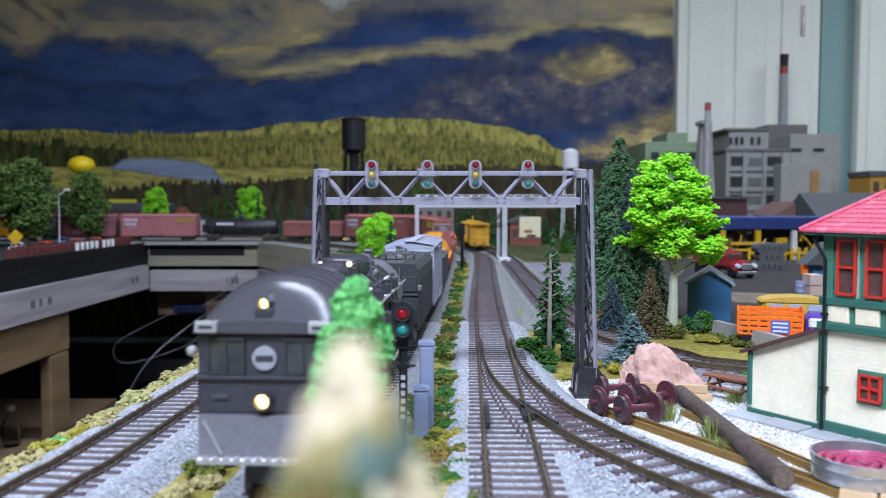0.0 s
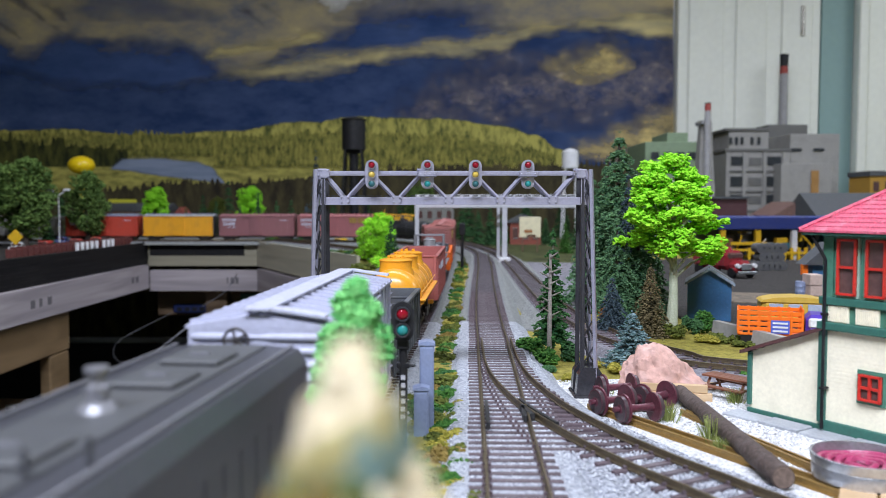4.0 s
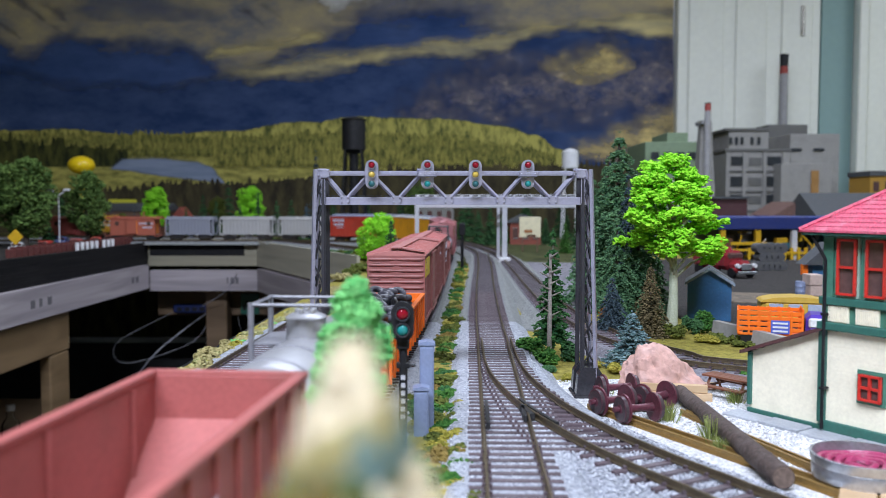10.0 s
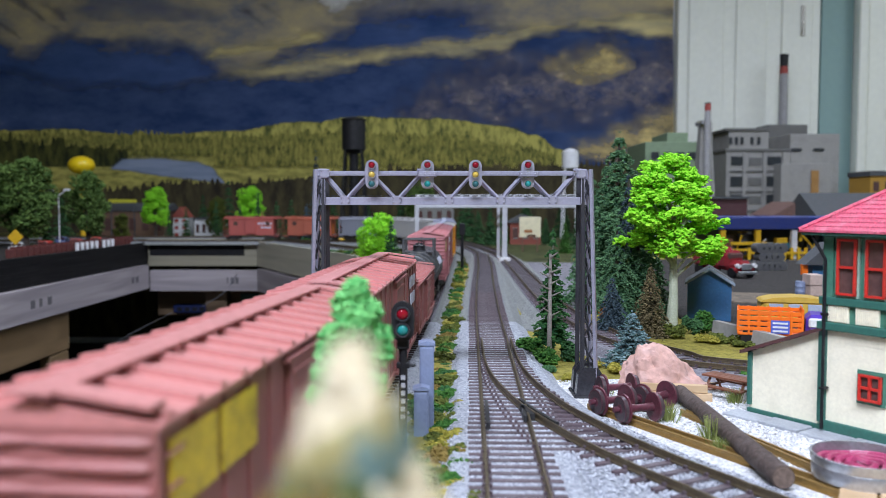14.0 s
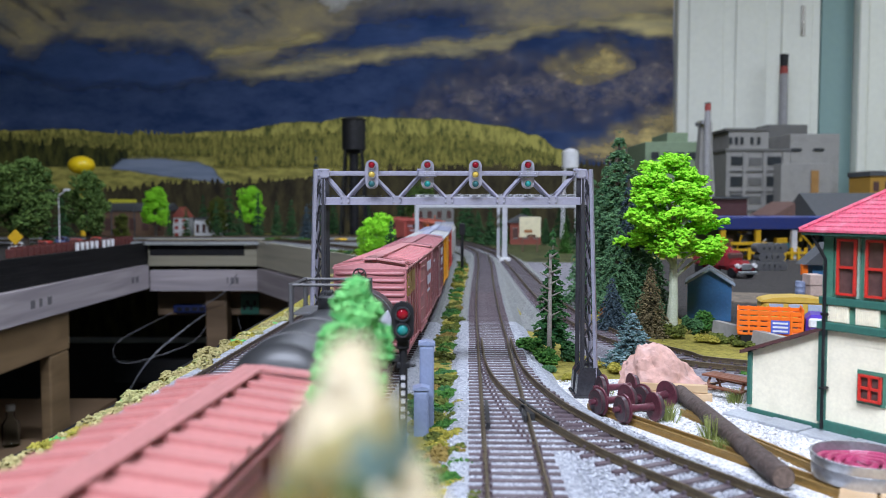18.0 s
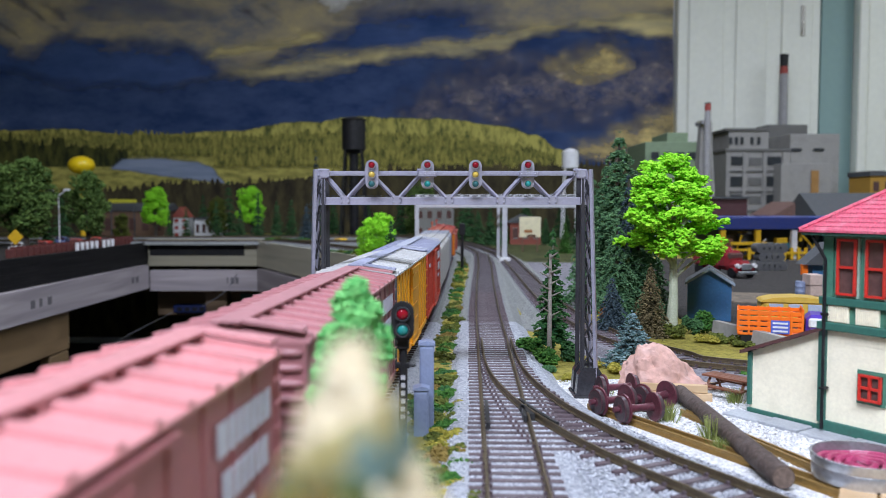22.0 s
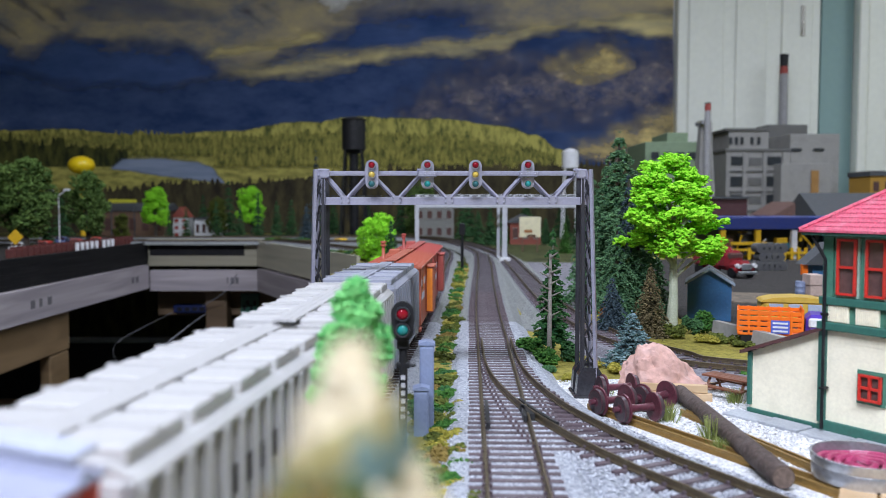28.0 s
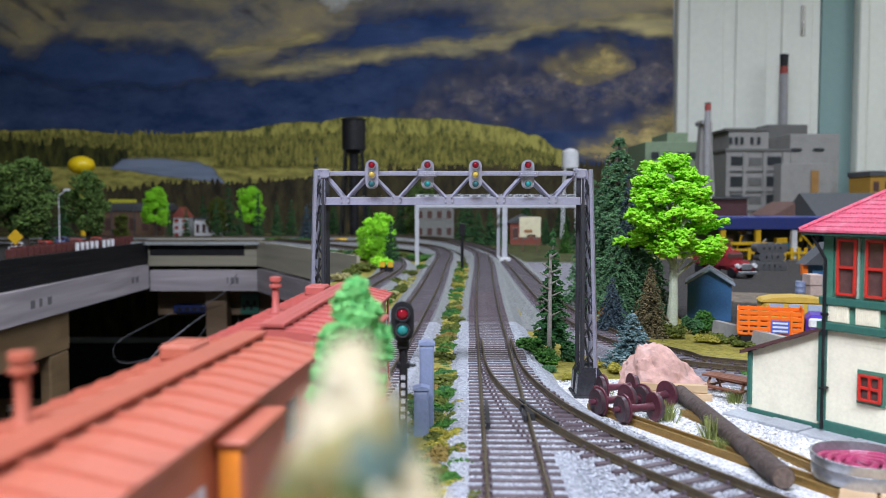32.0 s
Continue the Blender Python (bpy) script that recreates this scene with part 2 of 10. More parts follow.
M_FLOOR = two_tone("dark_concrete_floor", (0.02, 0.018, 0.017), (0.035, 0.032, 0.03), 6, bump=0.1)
M_WALL = paint("pale_wall_paint", (0.62, 0.66, 0.62), 0.7, grain=60, vary=0.03, bump=0.05, stain=3, dirt=(0.5, 0.5, 0.48), dirty=0.2)
M_WALL_TEAL = paint("teal_wall_paint", (0.24, 0.36, 0.35), 0.7, grain=60, vary=0.03, bump=0.05, stain=3, dirt=(0.25, 0.33, 0.33), dirty=0.2)
M_CEIL = paint("ceiling_paint", (0.7, 0.7, 0.68), 0.8, grain=60, vary=0.03, bump=0.05, stain=3, dirty=0.05)
M_DOOR = paint("white_door_paint", (0.76, 0.77, 0.70), 0.45, grain=60, vary=0.03, bump=0.03, stain=4, dirt=(0.55, 0.57, 0.55), dirty=0.15)
M_BOARD_WHITE = wood("whitewashed_board", (0.25, 0.22, 0.235), (0.39, 0.345, 0.36), 25, (0.15, 0.15, 3))
M_BOARD_BEIGE = wood("beige_fascia", (0.27, 0.25, 0.18), (0.37, 0.34, 0.25), 25, (0.15, 0.15, 3))
M_BOARD_BLACK = wood("black_fascia", (0.007, 0.007, 0.008), (0.018, 0.017, 0.018), 60, (0.15, 0.15, 6))
M_BOARD_BLACK.node_tree.nodes["Principled BSDF"].inputs["Specular IOR Level"].default_value = 0.12
M_LUMBER = wood("raw_lumber", (0.15, 0.095, 0.045), (0.25, 0.165, 0.085), 22, (0.2, 0.2, 1.5))

# Near-black colour standing in for the deep shade below the benches.
M_PIT_SHADE = paint("pit_shade_tone", (0.03, 0.03, 0.032), 0.8, grain=60, vary=0.1, bump=0.05, stain=3)
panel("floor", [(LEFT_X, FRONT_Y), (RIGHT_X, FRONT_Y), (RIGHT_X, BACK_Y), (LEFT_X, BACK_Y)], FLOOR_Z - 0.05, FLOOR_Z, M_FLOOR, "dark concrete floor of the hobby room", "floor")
panel("ceiling", [(LEFT_X, FRONT_Y), (RIGHT_X, FRONT_Y), (RIGHT_X, BACK_Y), (LEFT_X, BACK_Y)], CEIL_Z, CEIL_Z + 0.05, M_CEIL, "plain off-white painted ceiling", "ceiling")
panel("wall_north", [(LEFT_X, BACK_Y), (RIGHT_X, BACK_Y), (RIGHT_X, BACK_Y + 0.1), (LEFT_X, BACK_Y + 0.1)], FLOOR_Z, CEIL_Z, M_WALL, "pale painted wall behind the layout", "wall")
# Added panel: hides the pale wall so that the space underneath reads as shaded.
panel("wall_shade_panel", [(LEFT_X, BACK_Y - 0.012), (RIGHT_X, BACK_Y - 0.012), (RIGHT_X, BACK_Y - 0.003), (LEFT_X, BACK_Y - 0.003)], FLOOR_Z, -0.36, M_PIT_SHADE, "near-black panel added over the lower wall as the shade below the layout", "wall")
panel("wall_south", [(LEFT_X, FRONT_Y - 0.1), (RIGHT_X, FRONT_Y - 0.1), (RIGHT_X, FRONT_Y), (LEFT_X, FRONT_Y)], FLOOR_Z, CEIL_Z, M_WALL, "pale painted wall of the room", "wall")
panel("wall_east", [(RIGHT_X, FRONT_Y), (RIGHT_X + 0.1, FRONT_Y), (RIGHT_X + 0.1, BACK_Y), (RIGHT_X, BACK_Y)], FLOOR_Z, CEIL_Z, M_WALL, "pale painted wall of the room", "wall")
panel("wall_west", [(LEFT_X - 0.1, FRONT_Y), (LEFT_X, FRONT_Y), (LEFT_X, BACK_Y), (LEFT_X - 0.1, BACK_Y)], FLOOR_Z, CEIL_Z, M_PIT_SHADE, "wall of the room, coloured near black as pit shade", "wall")

# layout surface: one sheet round the operating pit
PIT_X, EDGE_X, PIT_Y = -0.615, -0.142, 1.66
GROUND_Z = -0.0085
SURFACE = [(LEFT_X + 0.1, BACK_Y - 0.03), (LEFT_X + 0.1, -0.6), (PIT_X, -0.6), (PIT_X, PIT_Y), (-0.385, PIT_Y), (-0.12, 1.17), (EDGE_X + 0.01, 0.7), (EDGE_X, 0.35), (EDGE_X - 0.02, 0.1), (-0.30, -1.0),
           (-0.62, FRONT_Y + 0.1), (1.2, FRONT_Y + 0.1), (1.2, -0.5), (RIGHT_X - 0.05, -0.5), (RIGHT_X - 0.05, BACK_Y - 0.03)]
panel("ground", SURFACE, GROUND_Z - 0.02, GROUND_Z, M_GROUND, "yellow-green scattered scenery ground of the model layout", "ground")
# ---- tracks ----
def sweep(bm, line, outline, s0, s1, step, off=0.0, dz=0.0, mi=0, tops=None):
    """Carries an outline (across, up) along a line."""
    n = max(2, int((s1 - s0) / step) + 1)
    prev = None
    for k in range(n):
        s = s0 + (s1 - s0) * k / (n - 1)
        p, w = line.at(s), line.way(s)
        side = Vector((w.y, -w.x, 0)).normalized()
        ring = [bm.verts.new(p + side * (off + a) + Vector((0, 0, b + dz))) for a, b in outline]
        if prev:
            for i in range(len(ring) - (0 if tops is None else 1)):
                j = (i + 1) % len(ring)
                f = bm.faces.new((prev[i], prev[j], ring[j], ring[i]))
                f.material_index = mi
        else:
            if tops is None:
                bm.faces.new(ring[::-1])
        prev = ring
    if tops is None:
        bm.faces.new(prev)
    return bm


RAIL = [(-0.0008, -0.0026), (0.0008, -0.0026), (0.0008, -0.0022), (0.00018, -0.0020), (0.00018, -0.0008), (0.00040, -0.0006), (0.00040, -0.0001), (0.0003, 0), (-0.0003, 0), (-0.00040, -0.0001),
        (-0.00040, -0.0006), (-0.00018, -0.0008), (-0.00018, -0.0020), (-0.0008, -0.0022)]
GAUGE = 0.0172
TIE_MESH = {}


def tie_mesh(length):
    """One moulded tie, shared by all ties of its length."""
    key = round(length, 3)
    if key not in TIE_MESH:
        bm = B()
        box(bm, -key / 2, -0.00115, -0.0044, key / 2, 0.00115, -0.0026, bev=0.0002)
        for sx in (-1, 1):
            for e in (-1, 1):
                box(bm, sx * GAUGE / 2 + e * 0.0010 - 0.0005, -0.0006, -0.0026, sx * GAUGE / 2 + e * 0.0010 + 0.0005, 0.0006, -0.0016)
        me = bpy.data.meshes.new("tie")
        bm.to_mesh(me)
        bm.free()
        me.materials.append(M_TIE)
        TIE_MESH[key] = me
    return TIE_MESH[key]


def track(line, s0, s1, y_near, label, ballast, bed=0.019, rails=True, ties=True, stop=None, skip=None, stretch=None, edge=0.009, bed_z=-0.0031, pitch=0.0063):
    """Rails, ties and ballast of one line. Ties nearer than y_near are pieces of their own, the rest is joined."""
    root = thing("railway_track", Matrix(), label, "track", "model railway tracks", "structure")
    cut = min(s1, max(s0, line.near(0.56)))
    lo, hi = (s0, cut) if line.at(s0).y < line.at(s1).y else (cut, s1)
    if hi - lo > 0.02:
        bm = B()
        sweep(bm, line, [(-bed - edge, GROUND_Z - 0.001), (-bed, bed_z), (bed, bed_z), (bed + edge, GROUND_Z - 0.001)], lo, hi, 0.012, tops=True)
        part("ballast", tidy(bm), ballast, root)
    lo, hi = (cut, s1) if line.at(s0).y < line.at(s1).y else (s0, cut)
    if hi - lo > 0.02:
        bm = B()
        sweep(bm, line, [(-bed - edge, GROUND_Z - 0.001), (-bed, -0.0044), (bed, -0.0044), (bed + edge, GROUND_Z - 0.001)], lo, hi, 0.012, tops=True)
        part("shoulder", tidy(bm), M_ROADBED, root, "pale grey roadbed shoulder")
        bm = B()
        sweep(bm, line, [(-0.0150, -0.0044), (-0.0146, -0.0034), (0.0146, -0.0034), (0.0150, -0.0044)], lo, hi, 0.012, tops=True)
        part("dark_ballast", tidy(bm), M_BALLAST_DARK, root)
    for side in (-1, 1):
        bm = B()
        sweep(bm, line, RAIL, s0, s1, 0.006, off=side * GAUGE / 2)
        smooth(part("rail", tidy(bm), M_RAIL, root), 30)
    far = B()
    rng = random.Random(int(s1 * 1000))
    s = s0 + 0.003
    while s < s1:
        p, w = line.at(s), line.way(s)
        turn = math.degrees(math.atan2(w.y, w.x)) - 90
        if not (skip and skip(p)):
            ext = stretch(p) if stretch else 0.0
            m = pose(p.x, p.y, p.z, 0, 0, turn + rng.uniform(-0.6, 0.6)) @ Matrix.Translation((ext / 2 + rng.uniform(-0.0003, 0.0003), 0, 0))
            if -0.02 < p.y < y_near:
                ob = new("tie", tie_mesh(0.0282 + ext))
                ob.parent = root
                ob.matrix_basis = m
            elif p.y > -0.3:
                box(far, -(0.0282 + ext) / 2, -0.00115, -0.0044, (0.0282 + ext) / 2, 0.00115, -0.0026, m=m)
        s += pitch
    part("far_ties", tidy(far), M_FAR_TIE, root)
    return root


def branch_gap(y):
    """How far the branch lies to the side of the middle line at y."""
    return BRANCH.at(BRANCH.near(y)).x - MIDDLE.at(MIDDLE.near(y)).x


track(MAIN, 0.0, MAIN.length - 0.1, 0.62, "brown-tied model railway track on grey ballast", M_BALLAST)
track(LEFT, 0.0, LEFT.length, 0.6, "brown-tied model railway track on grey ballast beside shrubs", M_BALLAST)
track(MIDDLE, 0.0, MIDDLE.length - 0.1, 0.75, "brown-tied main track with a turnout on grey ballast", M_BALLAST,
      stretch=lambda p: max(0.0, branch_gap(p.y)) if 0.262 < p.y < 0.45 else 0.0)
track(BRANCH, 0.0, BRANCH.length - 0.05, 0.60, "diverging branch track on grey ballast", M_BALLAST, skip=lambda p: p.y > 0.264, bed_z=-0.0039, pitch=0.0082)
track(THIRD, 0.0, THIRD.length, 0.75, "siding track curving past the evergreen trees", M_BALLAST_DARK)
# ---- foliage helpers ----
OCTA = np.array([(1, 0, 0), (-1, 0, 0), (0, 1, 0), (0, -1, 0), (0, 0, 1), (0, 0, -1)], float)
OCTA_F = np.array([(0, 2, 4), (2, 1, 4), (1, 3, 4), (3, 0, 4), (2, 0, 5), (1, 2, 5), (3, 1, 5), (0, 3, 5)])


def clump_mesh(name, centres, sizes, flat, rng, jag=0.45):
    """Many small jagged clumps as one mesh."""
    centres = np.asarray(centres, float)
    n = len(centres)
    v = np.repeat(OCTA[None], n, 0) * (1 + rng.uniform(-jag, jag, (n, 6, 1)))
    q = rng.normal(size=(n, 3, 3))
    q, _ = np.linalg.qr(q)
    v = np.einsum("nij,nkj->nki", q, v)
    v[:, :, 2] *= flat
    v = v * np.asarray(sizes, float).reshape(-1, 1, 1) + centres[:, None]
    f = (OCTA_F[None] + 6 * np.arange(n)[:, None, None]).reshape(-1, 3)
    me = bpy.data.meshes.new(name)
    me.from_pydata(v.reshape(-1, 3).tolist(), [], f.tolist())
    return me


def leafy(name, c0, c1, rough=0.85):
    """Foliage: each clump takes a shade of its own."""
    m = bpy.data.materials.new(name)
    m.use_nodes = True
    nt = m.node_tree
    b = nt.nodes["Principled BSDF"]
    b.inputs["Roughness"].default_value = rough
    b.inputs["Specular IOR Level"].default_value = 0.15
    g = nt.nodes.new("ShaderNodeNewGeometry")
    tc = nt.nodes.new("ShaderNodeTexCoord")
    n = nt.nodes.new("ShaderNodeTexNoise")
    n.inputs["Scale"].default_value = 70
    n.inputs["Detail"].default_value = 4
    nt.links.new(tc.outputs["Object"], n.inputs["Vector"])
    a = nt.nodes.new("ShaderNodeMath")
    a.operation = "ADD"
    nt.links.new(g.outputs["Random Per Island"], a.inputs[0])
    nt.links.new(n.outputs["Fac"], a.inputs[1])
    h = nt.nodes.new("ShaderNodeMath")
    h.operation = "MULTIPLY"
    h.inputs[1].default_value = 0.5
    nt.links.new(a.outputs[0], h.inputs[0])
    cr = nt.nodes.new("ShaderNodeValToRGB")
    cr.color_ramp.elements[0].position, cr.color_ramp.elements[0].color = 0.25, (*c0, 1)
    cr.color_ramp.elements[1].position, cr.color_ramp.elements[1].color = 0.75, (*c1, 1)
    nt.links.new(h.outputs[0], cr.inputs["Fac"])
    nt.links.new(cr.outputs["Color"], b.inputs["Base Color"])
    return m


L_BRIGHT = leafy("bright_green_leaf", (0.20, 0.54, 0.022), (0.38, 0.80, 0.05))
L_DARK = leafy("dark_green_needle", (0.016, 0.05, 0.02), (0.065, 0.15, 0.055))
L_MID = leafy("mid_green_leaf", (0.02, 0.08, 0.015), (0.07, 0.17, 0.03))
L_OLIVE = leafy("olive_leaf", (0.045, 0.06, 0.012), (0.13, 0.15, 0.03))
L_BLUE = leafy("blue_spruce_needle", (0.06, 0.12, 0.125), (0.23, 0.325, 0.34))
L_GREYBLUE = leafy("grey_blue_needle", (0.03, 0.05, 0.065), (0.085, 0.12, 0.14))
L_BROWN = leafy("brown_needle", (0.02, 0.02, 0.008), (0.24, 0.19, 0.10))
L_YELLOW = leafy("yellow_green_turf", (0.17, 0.16, 0.02), (0.36, 0.31, 0.06))
L_STRAW = leafy("straw_turf", (0.22, 0.19, 0.08), (0.42, 0.37, 0.17))
L_CREAM = leafy("cream_lichen", (0.42, 0.34, 0.20), (0.86, 0.78, 0.60))
L_FOAM = leafy("green_foam", (0.06, 0.30, 0.08), (0.24, 0.58, 0.20))
L_TEALGREY = leafy("grey_green_lichen", (0.06, 0.11, 0.11), (0.24, 0.34, 0.31))
L_ORANGE = leafy("orange_leaf", (0.3, 0.1, 0.01), (0.45, 0.2, 0.02))
M_TRUNK = paint("grey_bark", (0.22, 0.2, 0.18), 0.85, grain=1500, vary=0.3, bump=0.6, stain=200, dirty=0.4)
M_TRUNK_DARK = paint("dark_bark", (0.07, 0.055, 0.045), 0.85, grain=1500, vary=0.3, bump=0.6)
M_TRUNK_PALE = paint("pale_green_bark", (0.42, 0.45, 0.33), 0.8, grain=1200, vary=0.15, bump=0.4, dirt=(0.2, 0.22, 0.14), dirty=0.4)


def crown_part(me, material, parent, name="crown"):
    me.materials.append(material)
    ob = new(name, me)
    ob.parent = parent
    return ob


def conifer(x, y, z, h, r, material, seed, label, count=900, size=None, droop=0.25, trunk=M_TRUNK_DARK, group="evergreen trees", tiers=14, bare=0.06):
    """A spruce: a trunk and whorls of drooping boughs made of needle clumps."""
    rng = np.random.default_rng(seed)
    ob = thing("evergreen_tree", pose(x, y, z, 0, 0, 0), label, "tree", group)
    bm = B()
    rod(bm, (0, 0, -0.001), (0, 0, h * 0.97), r * 0.11, r * 0.02, 7)
    part("trunk", bm, trunk, ob)
    size = size or r * 0.1
    pts, sz = [], []
    for k in range(tiers):
        u = (k + rng.uniform(-0.2, 0.2)) / tiers
        z0 = h * (bare + (1 - bare) * u)
        rad = r * (1 - u) ** 0.85 + r * 0.04
        nb = max(4, int(11 * (1 - u) + 4))
        per = max(3, int(count / tiers / nb * (1.7 - 1.4 * u)))
        a0 = rng.uniform(0, 6.28)
        for b in range(nb):
            a = a0 + 6.283 * b / nb + rng.uniform(-0.25, 0.25)
            reach = rad * rng.uniform(0.72, 1.12)
            for i in range(per):
                w = (i + rng.uniform(0.1, 0.9)) / per
                spread = reach * 0.18 * (1.1 - w)
                pts.append((math.cos(a) * reach * w + rng.normal() * spread, math.sin(a) * reach * w + rng.normal() * spread,
                            z0 - droop * reach * w * w + 0.03 * h * (1 - w) + rng.normal() * size * 0.3))
                sz.append(size * rng.uniform(0.6, 1.25) * (1.15 - 0.45 * w) * (0.55 + 0.45 * (1 - u)))
    pts.append((0, 0, h)), sz.append(size * 0.5)
    crown_part(clump_mesh("crown", pts, sz, 0.55, rng), material, ob)
    return ob


def shrub(x, y, z, r, h, material, seed, label, count=160, size=None, group="shrubs", name="shrub", lumps=5):
    """A low bush of lichen or foam clumps."""
    rng = np.random.default_rng(seed)
    size = size or r * 0.16
    pts, sz = [], []
    cs = [(rng.normal() * r * 0.4, rng.normal() * r * 0.4, h * rng.uniform(0.3, 0.65), r * rng.uniform(0.45, 0.7)) for _ in range(lumps)]
    for i in range(count):
        cx, cy, cz, cr = cs[i % lumps]
        d = rng.normal(size=3)
        d /= np.linalg.norm(d)
        q = cr * rng.uniform(0.6, 1.05)
        pts.append((cx + d[0] * q, cy + d[1] * q, max(0.0, cz + d[2] * q * h / r * 0.6)))
        sz.append(size * rng.uniform(0.6, 1.3))
    me = clump_mesh(name, pts, sz, 0.8, rng)
    me.materials.append(material)
    ob = new(name, me)
    ob.matrix_basis = pose(x, y, z)
    return tagged(ob, label, "shrub", group)


def leaf_tree(x, y, z, h, r, material, seed, label, bark, pads=26, count=2600, size=None, group="leafy trees", trunk_r=None, low=0.3):
    """A broadleaf tree: trunk, limbs, and leaf pads with gaps between them."""
    rng = np.random.default_rng(seed)
    ob = thing("leafy_tree", pose(x, y, z), label, "tree", group)
    tr = trunk_r or r * 0.09
    bm = B()
    rod(bm, (0, 0, -0.001), (tr * 0.4, 0, h * 0.28), tr * 1.25, tr * 0.85, 9)
    rod(bm, (tr * 0.4, 0, h * 0.28), (-tr * 0.3, 0, h * 0.6), tr * 0.85, tr * 0.45, 8)
    rod(bm, (-tr * 0.3, 0, h * 0.6), (0, 0, h * 0.9), tr * 0.45, tr * 0.15, 7)
    part("trunk", bm, bark, ob)
    pts, sz = [], []
    size = size or r * 0.065
    for k in range(pads):
        u = low + (0.97 - low) * ((k + 0.5) / pads)
        w = max(0.12, 1 - (((u - low) / (1 - low) - 0.40) / 0.64) ** 2) ** 0.5
        a = k * 2.4 + rng.uniform(-0.4, 0.4)
        rr = r * w * rng.uniform(0.35, 0.78)
        c = np.array((math.cos(a) * rr, math.sin(a) * rr, h * u))
        pr = r * rng.uniform(0.30, 0.46)
        bm = B()
        rod(bm, (0, 0, h * max(0.22, u - 0.22)), c - np.array((0, 0, pr * 0.2)), tr * 0.28, tr * 0.1, 6)
        part("limb", bm, bark, ob)
        for i in range(count // pads):
            d = rng.normal(size=3)
            d /= np.linalg.norm(d)
            d[2] = d[2] * 0.8 + 0.05
            pts.append(c + d * pr * rng.uniform(0.55, 1.05))
            sz.append(size * rng.uniform(0.6, 1.3))
    crown_part(clump_mesh("crown", pts, sz, 0.6, rng), material, ob)
    return ob


# ---- mural on the back wall ----
MURAL_Y = BACK_Y - 0.012
M_PX = MURAL_Y / 1420.0


def mural_layer(owner, name, ridge, bottom, depth, material, rough=0.0, spikes=0.0, pitch=4.0, seed=1):
    """One printed tone: a flat strip below a ridge line. Ridge knots are (x, z) in metres; the strip's UV holds the distance to its edges."""
    rng = random.Random(seed)
    xs = [p[0] for p in ridge]
    bm = B()
    uvl = bm.loops.layers.uv.new("edge")
    x, prev, margin = xs[0], None, (0.0 if spikes else 0.035)
    value = {}
    while x <= xs[-1] + 1e-6:
        k = max(1, min(len(xs) - 1, next((i for i in range(len(xs)) if xs[i] >= x), len(xs) - 1)))
        (xa, za), (xb, zb) = ridge[k - 1], ridge[k]
        u = (x - xa) / max(1e-6, xb - xa)
        u = u * u * (3 - 2 * u)
        z = za + (zb - za) * u + rough * noise.noise((x * 9, seed * 7.7, 0)) + 0.4 * rough * noise.noise((x * 40, seed * 3.1, 0))
        if spikes:
            z += spikes * rng.random() ** 2
        low = bottom(x) if callable(bottom) else bottom
        top = max(z + margin, low + 0.0002)
        a, b = bm.verts.new((x, depth, top)), bm.verts.new((x, depth, low))
        side = min(x - xs[0] if xs[0] > -2.0 else 9.0, xs[-1] - x if xs[-1] < 0.7 else 9.0)
        value[a], value[b] = (top - low, min(z - top, side - 0.03) + (1.0 if spikes else 0.0)), (0.0, min(z - low, side - 0.01) + (1.0 if spikes else 0.0))
        if prev:
            f = bm.faces.new((prev[1], b, a, prev[0]))
            for lp in f.loops:
                lp[uvl].uv = value[lp.vert]
        prev = (a, b)
        x += pitch * M_PX
    return part(name, tidy(bm), material, owner)


